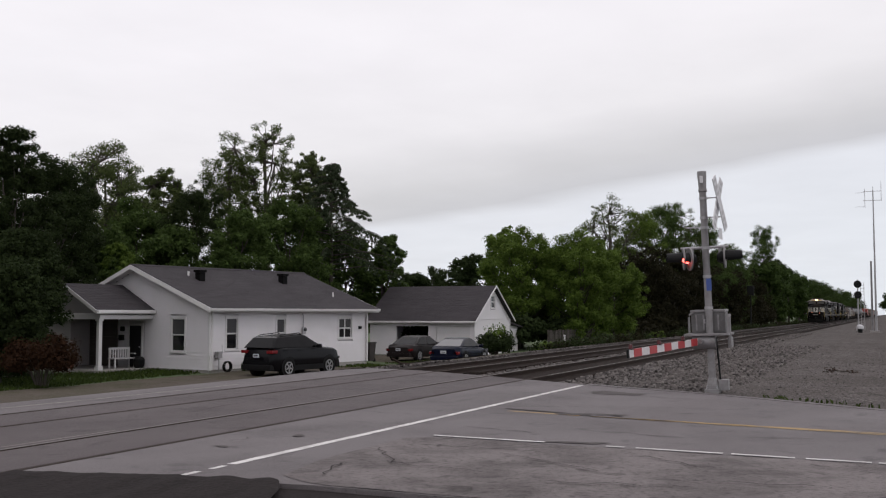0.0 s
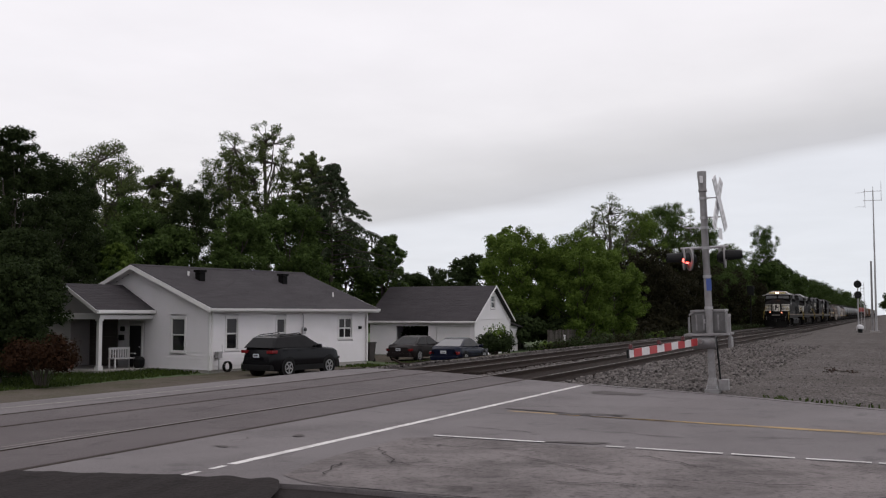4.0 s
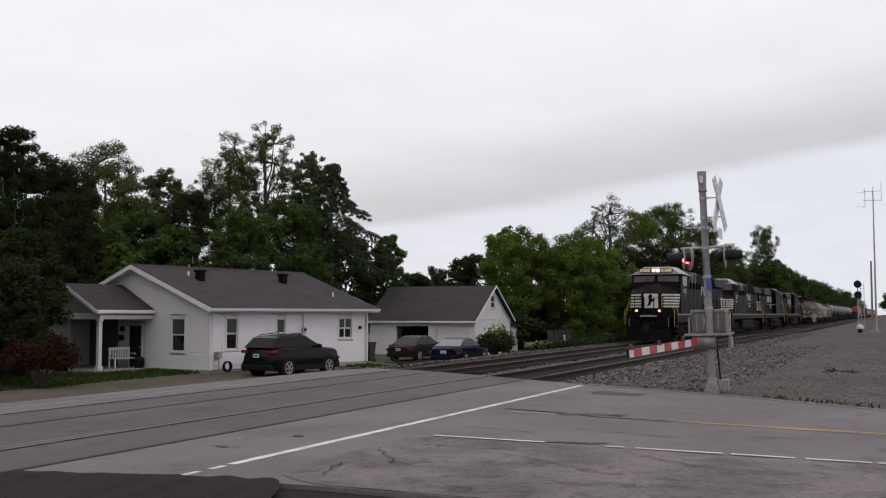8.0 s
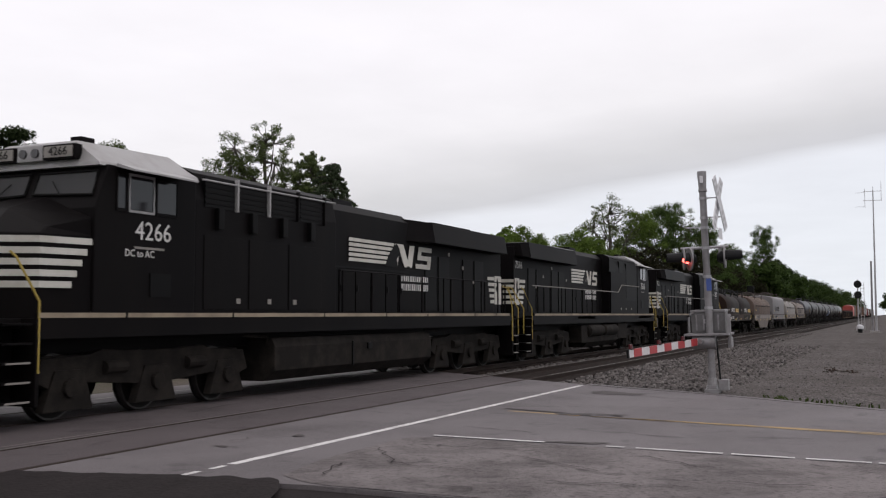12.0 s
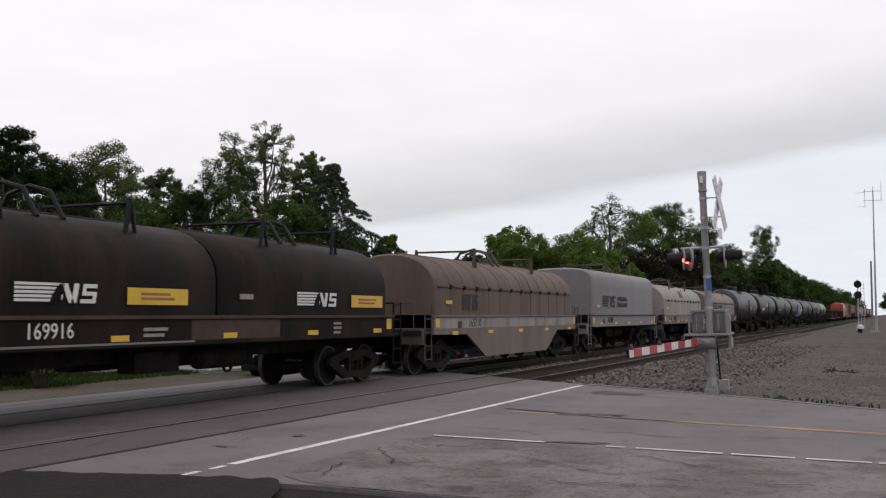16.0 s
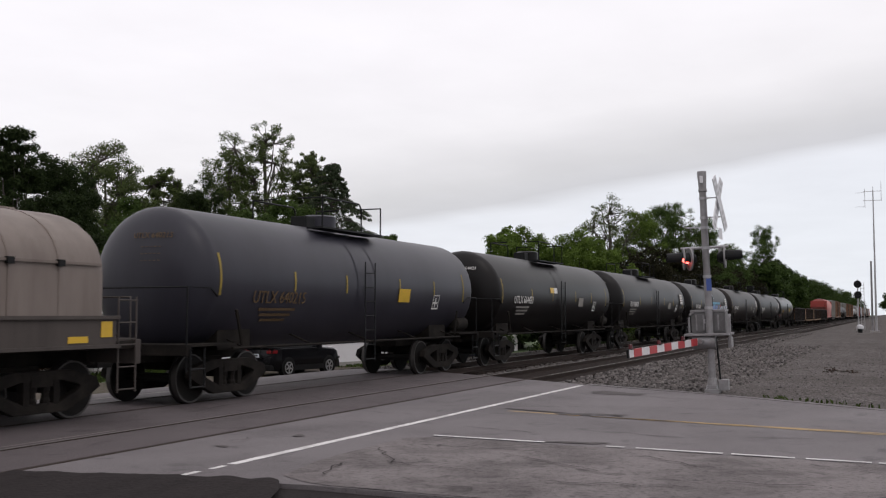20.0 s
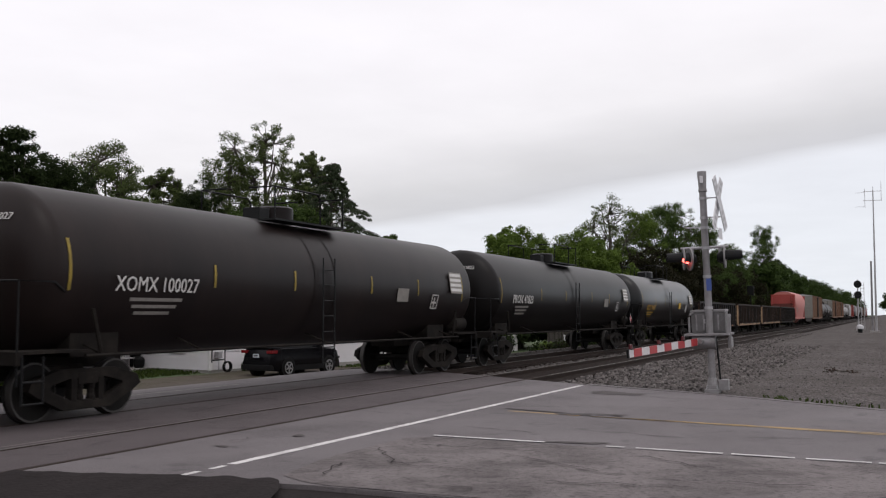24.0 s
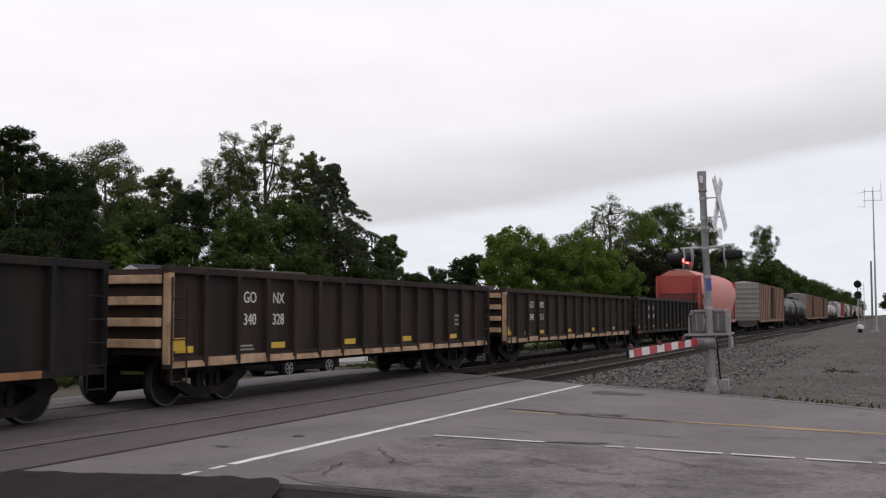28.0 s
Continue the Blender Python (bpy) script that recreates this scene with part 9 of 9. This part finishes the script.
        for k in range(9):
            x_ = 13.0 + k * 0.38
            yel.append(slab(x_ - 0.12, -1.05 + rg.uniform(-0.12, 0.1), 0.46, 1.25 + rg.uniform(-0.15, 0.1), rg.uniform(-0.2, 0.25)))
            wht.append(slab(x_, -0.95 + rg.uniform(-0.1, 0.1), 0.20, 0.95 + rg.uniform(-0.1, 0.1), rg.uniform(-0.35, 0.35)))
            wht.append(slab(x_ - 0.05, rg.choice((-0.25, -0.55, -0.85)), 0.38, 0.17, rg.uniform(-0.5, 0.5)))
        red = [slab(12.75, -0.55, 0.5, 0.22), slab(12.8, -0.2, 0.4, 0.2)]
        spray("graffiti", yel, graffiti_yellow, 0.010)
        spray("graffiti", [[(p[0] + 0.03, p[1] + 0.02) for p in c_] for c_ in yel], lettering_black, 0.014)
        spray("graffiti", wht, graffiti_white, 0.020)
        spray("graffiti", red, graffiti_red, 0.016)
        blob("S", 0.5, 10.2, 22, graffiti_white, 0.03)
    for x in (2.45, L - 2.45):
        truck(t, x)
    return t


def gondola(q, length, mat, mark, label, rust_edge=False, top=2.50):
    t = thing("gondola_car", label, "rail wagon", group="wagons of the freight train")
    MOVING.append((t, q, 0.0))
    L = length
    a, b = 0.75, L - 0.75
    part("floor", boxes((a, b, -1.40, 1.40, 1.05, 1.12), (a, b, -0.3, 0.3, 0.78, 1.05)), truck_dirt, t)
    for s in (-1, 1):
        side = part("side_sheet", one(box, a, b, s * 1.38, s * 1.42, 0.78, top - 0.05), mat, t, "ribbed steel side")
        part("top_chord", one(box, a - 0.03, b + 0.03, s * 1.36, s * 1.53, top - 0.13, top), mat, t, bevel=0.015)
        bm = bmesh.new()
        part("bottom_sill", one(box, a, b, s * 1.38, s * 1.50, 0.72, 0.92 if rust_edge else 0.84), mat, t, bevel=0.01)
        n = 15
        for i in range(n + 1):
            x = a + 0.05 + (b - a - 0.1) * i / n
            bm = bmesh.new()
            prism(bm, [(x - 0.07, s * 1.42), (x - 0.05, s * 1.53), (x + 0.05, s * 1.53), (x + 0.07, s * 1.42)], 0.80, top - 0.1, axis="z")
            part("side_post", bm, mat, t)
        rng = random.Random(int(q))
        for i in range(n):
            x = a + 0.15 + (b - a - 0.1) * i / n
            if rust_edge:
                part("peeled_patch", one(box, x, x + 0.90, s * 1.50, s * 1.506, 0.73, 0.73 + rng.uniform(0.10, 0.18)), peeled, side, "peeled paint along the sill")
            elif i in (0, 13):
                part("rust_patch", one(box, x - 0.1, x + 0.80, s * 1.50, s * 1.506, 0.73, 0.84), rust_bare, side, "rusty sill end")
            if i % 3 == 0:
                part("reflector", one(box, x + 0.15, x + 0.65, s * 1.425, s * 1.435, 0.98, 1.10), reflector, side, "yellow reflector strip")
        part("corner_plate", one(box, a - 0.02, a + 0.50, s * 1.42, s * 1.44, 1.0, top - 0.15) if not rust_edge else one(box, a - 0.02, a + 0.12, s * 1.42, s * 1.54, 0.80, top - 0.12), rust_bare if not rust_edge else peeled, side, "rust-orange corner plate")
        part("corner_reflector", one(box, a + 0.15, a + 0.55, s * 1.442, s * 1.45, 1.02, 1.25), reflector, side)
        l1, l2 = mark
        for txt, z in ((l1, 1.98), (l2, 1.55)):
            cut = 2 if txt is l1 else 3
            for piece, k in ((txt[:cut], 2.5), (txt[cut:], 3.5)):
                x = a + 0.05 + (b - a - 0.1) * k / n
                writing("reporting_mark", piece, 0.32, lettering, t, side_pose(s)(x if s < 0 else L - x, s * 1.428, z), narrow=0.9)
        bars(t, 3.15, s * 1.428, 1.02, 0.6, 0.14, 2, lettering_dim, side_pose(s))
        bars(t, L - 3.0, s * 1.428, 1.5, 0.35, 0.36, 3, lettering_dim, side_pose(s))
    for e, x in ((-1, a), (1, b)):
        part("end_sheet", one(box, min(x, x - e * 0.04), max(x, x - e * 0.04), -1.40, 1.40, 0.95, top - 0.05), mat, t)
        for i in range(4):
            z = 1.08 + i * 0.37
            part("end_rib", one(box, min(x, x + e * 0.16), max(x, x + e * 0.16), -1.38, 1.38, z, z + 0.15), mat if not rust_edge else peeled, t, bevel=0.02)
        coupler(t, x - e * 0.1, e)
        for s in (-1, 1):
            ladder(t, x - e * 0.25, s * 1.56, 0.45, top - 0.2, "side", 0.4, 0.36, mat)
    for x in (2.5, L - 2.5):
        truck(t, x)
    part("brake_cylinder", one(tube, [(L / 2, 0.5, 0.72), (L / 2 + 0.7, 0.5, 0.72)], 0.2, 12), truck_dirt, t)
    part("brake_rod", one(tube, [(3.5, -0.6, 0.62), (L - 3.5, -0.6, 0.62)], 0.03, 5), truck_dirt, t)
    return t


def covered_hopper(q, length, mat, end_mat, label, top=4.55):
    t = thing("hopper_car", label, "rail wagon", group="wagons of the freight train")
    MOVING.append((t, q, 0.0))
    L = length
    bm = bmesh.new()
    out = [(-1.35, 1.15), (-1.52, 2.4), (-1.50, 3.6), (-1.15, 4.25), (-0.6, top), (0.6, top), (1.15, 4.25), (1.50, 3.6), (1.52, 2.4), (1.35, 1.15)]
    rings(bm, [[(2.3, y, max(z, 2.6)) for y, z in out], [(0.95, y, max(z, 3.1)) for y, z in out]][::-1][:1] + [[(1.0, y, max(z, 3.0)) for y, z in out], [(3.4, y, z) for y, z in out], [(L - 3.4, y, z) for y, z in out], [(L - 1.0, y, max(z, 3.0)) for y, z in out]])
    body = part("body", bm, mat, t, smooth=True)
    for e, x in ((-1, 0.7), (1, L - 0.7)):
        part("end_cap", one(box, min(x + -e * 0.22, x - e * 0.27), max(x - e * 0.22, x - e * 0.27), -1.49, 1.49, 3.02, 4.2), end_mat, t)
        for y in (-1.35, 1.35):
            part("end_post", one(box, x - 0.08, x + 0.08, y - 0.07, y + 0.07, 1.1, 3.9), end_mat, t)
        part("end_deck", one(box, min(x, x - e * 2.6), max(x, x - e * 2.6), -1.45, 1.45, 1.02, 1.12), truck_dirt, t)
        part("slope_sheet", one(prism, [(x - e * 0.35, 3.1), (x - e * 2.6, 1.3), (x - e * 2.75, 1.3), (x - e * 0.55, 3.1)], -1.4, 1.4, axis="y"), end_mat, t)
        coupler(t, x, e)
        ladder(t, x + e * 0.05, -1.2, 1.2, 4.0, "end")
    for k in range(3):
        x = 4.2 + k * (L - 8.4) / 2
        bm = bmesh.new()
        rings(bm, [[(x - 1.4, -1.2, 1.2), (x + 1.4, -1.2, 1.2), (x + 1.4, 1.2, 1.2), (x - 1.4, 1.2, 1.2)], [(x - 0.35, -0.5, 0.45), (x + 0.35, -0.5, 0.45), (x + 0.35, 0.5, 0.45), (x - 0.35, 0.5, 0.45)]])
        part("hopper_chute", bm, mat, t)
    for s in (-1, 1):
        part("side_sill", one(box, 0.9, L - 0.9, s * 1.33, s * 1.45, 1.02, 1.24), mat, t)
        bars(t, 4.0, s * 1.54, 2.2, 1.6, 0.7, 2, lettering_dim, side_pose(s))
    part("roof_walk", one(box, 1.2, L - 1.2, -0.35, 0.35, top + 0.06, top + 0.10), galv, t)
    for x in (2.3, L - 2.3):
        truck(t, x)
    return t


def boxcar(q, length, mat, label, top=4.75):
    t = thing("box_car", label, "rail wagon", group="wagons of the freight train")
    MOVING.append((t, q, 0.0))
    L = length
    part("body", one(box, 0.75, L - 0.75, -1.46, 1.46, 1.05, top - 0.15), mat, t, bevel=0.02)
    bm = bmesh.new()
    prism(bm, [(-1.5, top - 0.16), (0, top + 0.05), (1.5, top - 0.16)], 0.7, L - 0.7)
    part("roof", bm, box_roof, t, "pale ribbed roof")
    for s in (-1, 1):
        for i in range(16):
            x = 0.95 + (L - 1.9) * i / 15
            if abs(x - L / 2) > 1.7:
                part("side_post", one(box, x - 0.05, x + 0.05, s * 1.46, s * 1.52, 1.1, top - 0.2), mat, t)
        d = part("sliding_door", one(box, L / 2 - 1.6, L / 2 + 1.6, s * 1.47, s * 1.54, 1.2, top - 0.3), gon_brown, t, "dark sliding door")
        part("door_bar", one(tube, [(L / 2 - 1.1, s * 1.56, 1.25), (L / 2 - 1.1, s * 1.56, top - 0.35)], 0.03), black_metal, d)
        part("side_sill", one(box, 0.8, L - 0.8, s * 1.40, s * 1.5, 0.9, 1.1), mat, t)
    for e, x in ((-1, 0.75), (1, L - 0.75)):
        en = part("end_panel", one(box, min(x, x + e * 0.04), max(x, x + e * 0.04), -1.45, 1.45, 1.1, top - 0.15), box_end, t, "grey corrugated end")
        for i in range(7):
            z = 1.35 + i * 0.45
            part("end_rib", one(box, min(x, x + e * 0.09), max(x, x + e * 0.09), -1.4, 1.4, z, z + 0.16), box_end, en, bevel=0.03)
        coupler(t, x, e)
    for x in (2.3, L - 2.3):
        truck(t, x)
    return t


def flat_car(q, length, label):
    t = thing("flat_car", label, "rail wagon", group="wagons of the freight train")
    MOVING.append((t, q, 0.0))
    L = length
    part("deck", one(box, 0.7, L - 0.7, -1.45, 1.45, 0.98, 1.12), gon_brown, t, bevel=0.02)
    for s in (-1, 1):
        bm = bmesh.new()
        prism(bm, [(0.8, 0.75), (0.8, 1.1), (L - 0.8, 1.1), (L - 0.8, 0.75), (L - 4.5, 0.55), (4.5, 0.55)], s * 1.35, s * 1.42, axis="y")
        part("side_sill", bm, gon_brown, t)
    for e, x in ((-1, 0.7), (1, L - 0.7)):
        coupler(t, x, e)
    for x in (2.3, L - 2.3):
        truck(t, x)
    return t


random.seed(21)
locomotive(23.23, "8171", False, "black leading diesel locomotive with lit headlamps", 0)
locomotive(46.34, "4266", False, "black diesel locomotive with a whitened cab roof", 1)
locomotive(70.3, "7516", True, "black diesel locomotive running long hood first", 2)
locomotive(94.22, "7552", True, "black diesel locomotive coupled ahead of the wagons", 2)


def coupled(ends, build):
    """Wagons end to end: each gets its place and its length from the coupling points."""
    for a, b, fn in zip(ends, ends[1:], build):
        fn(a, (b - a) / FULL)


coupled([117.2, 134.5, 151.0, 166.2, 181.4, 197.45, 213.05, 229.85, 248.35, 266.65, 286.1, 307.1, 324.65, 343.0, 360.2, 379.4, 398.4, 416.7, 431.8, 457.8, 475.2, 492.8, 520.7, 548.6, 567.8, 587.0,
         606, 627, 646, 665, 686, 705, 724, 743, 764, 783, 802, 823, 842], [
    lambda q, n: coil_car(q, n, coil_dark, coil_dark, "169916", "sooty dark brown coil car with two hoods", 3.30, hoods=2, ribs=False, letters=lettering, name_style=0),
    lambda q, n: coil_car(q, n, coil_tan, belly_tan, "165710", "rust-stained tan coil car with fishbelly sill", 3.36, fishbelly=True, name_style=1),
    lambda q, n: coil_car(q, n, coil_grey, coil_grey, "163309", "clean light grey coil car with smooth hood", 3.62, ribs=False, square=0.75, name_style=2, end_emblem=True),
    lambda q, n: coil_car(q, n, coil_white, coil_cream, "167022", "dirty white coil car with ribbed hood", 3.36, name_style=3),
    lambda q, n: coil_car(q, n, coil_cream, coil_sill_dirty, "163887", "dirty cream coil car with ribbed hood", 3.32, name_style=2),
    lambda q, n: tank_car(q, n, tank_grey, "UTLX 640215", "blue-grey tank car with yellow reflectors", mark_mat=lettering_faint, panel=False, deg=-14),
    lambda q, n: tank_car(q, n, tank_black, "UTLX 664421", "dull black tank car with white reporting marks", panel=False),
    lambda q, n: tank_car(q, n, tank_black, "TILX 260620", "black tank car with small white stencils", mark_size=0.34),
    lambda q, n: tank_car(q, n, tank_black, "TILX 261004", "black tank car covered in blue graffiti", graffiti=True),
    lambda q, n: tank_car(q, n, tank_brown, "XOMX 100027", "dusty dark brown tank car with white marks", r=1.41, zc=2.35),
    lambda q, n: tank_car(q, n, tank_black, "PROX 41823", "long black tank car with large white marks", r=1.41, zc=2.35, mark_size=0.40),
    lambda q, n: tank_car(q, n, tank_shine, "UTLX 41475", "glossy black tank car with yellow marks", mark_mat=lettering_yellow, mark_size=0.40, deg=-14),
    lambda q, n: gondola(q, n, gon_black, ("GONX", "310075"), "worn black gondola with rusty corner panels"),
    lambda q, n: gondola(q, n, gon_brown, ("GONX", "340328"), "dusty brown gondola with peeling tan sill", rust_edge=True),
    lambda q, n: gondola(q, n, gon_brown, ("GONX", "340511"), "rusty brown gondola with peeling tan sill", rust_edge=True),
    lambda q, n: gondola(q, n, gon_black, ("GONX", "310220"), "worn black gondola with white marks"),
    lambda q, n: covered_hopper(q, n, hopper_red, hopper_end, "faded red covered hopper with sloping ends"),
    lambda q, n: flat_car(q, n, "empty low brown flat car"),
    lambda q, n: boxcar(q, n, box_brown, "brown box car with grey corrugated end"),
    lambda q, n: tank_car(q, n, tank_brown, "UTLX 70311", "dusty brown tank car", panel=False),
    lambda q, n: tank_car(q, n, tank_brown, "UTLX 70315", "dusty brown tank car", panel=False),
    lambda q, n: boxcar(q, n, box_brown, "long brown box car with dark door"),
    lambda q, n: boxcar(q, n, box_brown, "long brown box car with dark door"),
    lambda q, n: tank_car(q, n, tank_light, "PROX 20117", "faded light grey tank car", panel=False),
    lambda q, n: tank_car(q, n, tank_light, "PROX 20118", "faded light grey tank car", panel=False),
    lambda q, n: covered_hopper(q, n, hopper_grey, hopper_grey, "light grey covered hopper"),
    lambda q, n: boxcar(q, n, hopper_end, "dull red box car"),
    lambda q, n: tank_car(q, n, tank_black, "UTLX 70402", "black tank car far down the train", panel=False),
    lambda q, n: covered_hopper(q, n, hopper_grey, hopper_grey, "light grey covered hopper"),
    lambda q, n: boxcar(q, n, box_brown, "brown box car far down the train"),
    lambda q, n: tank_car(q, n, tank_light, "PROX 20200", "faded light grey tank car", panel=False),
    lambda q, n: gondola(q, n, gon_black, ("GONX", "310330"), "worn black gondola far down the train"),
    lambda q, n: covered_hopper(q, n, hopper_grey, hopper_grey, "light grey covered hopper"),
    lambda q, n: boxcar(q, n, box_brown, "brown box car far down the train"),
    lambda q, n: tank_car(q, n, tank_black, "UTLX 70500", "black tank car far down the train", panel=False),
    lambda q, n: covered_hopper(q, n, hopper_grey, hopper_grey, "light grey covered hopper"),
    lambda q, n: boxcar(q, n, hopper_end, "dull red box car"),
    lambda q, n: tank_car(q, n, tank_brown, "UTLX 70616", "dusty brown tank car", panel=False),
])
for _t, _q, _turn in MOVING:
    _t.scale = (FULL, FULL, FULL)


# ================= what moves =================


def motions():
    for t, q, turned in MOVING:
        def at(sec):
            x = q - SPEED * (sec - 10.0)
            return pose(x + turned, TRACK_FAR, 0.006, 0, 0, 180 if turned else 0)
        walk(t, [(0.0, at(0.0)), (28.0, at(28.0))])
    # wheels roll with the train: those that pass close to the crossing
    for w, dx, r, z in SPINNING[:44]:
        rows = []
        for k in range(28 * 30 + 1):
            rows.append((k / 30, pose(dx, 0, z, 0, -math.degrees(SPEED * k / 30 / (r * FULL)) % 360.0, 0)))
        walk(w, rows)


motions()
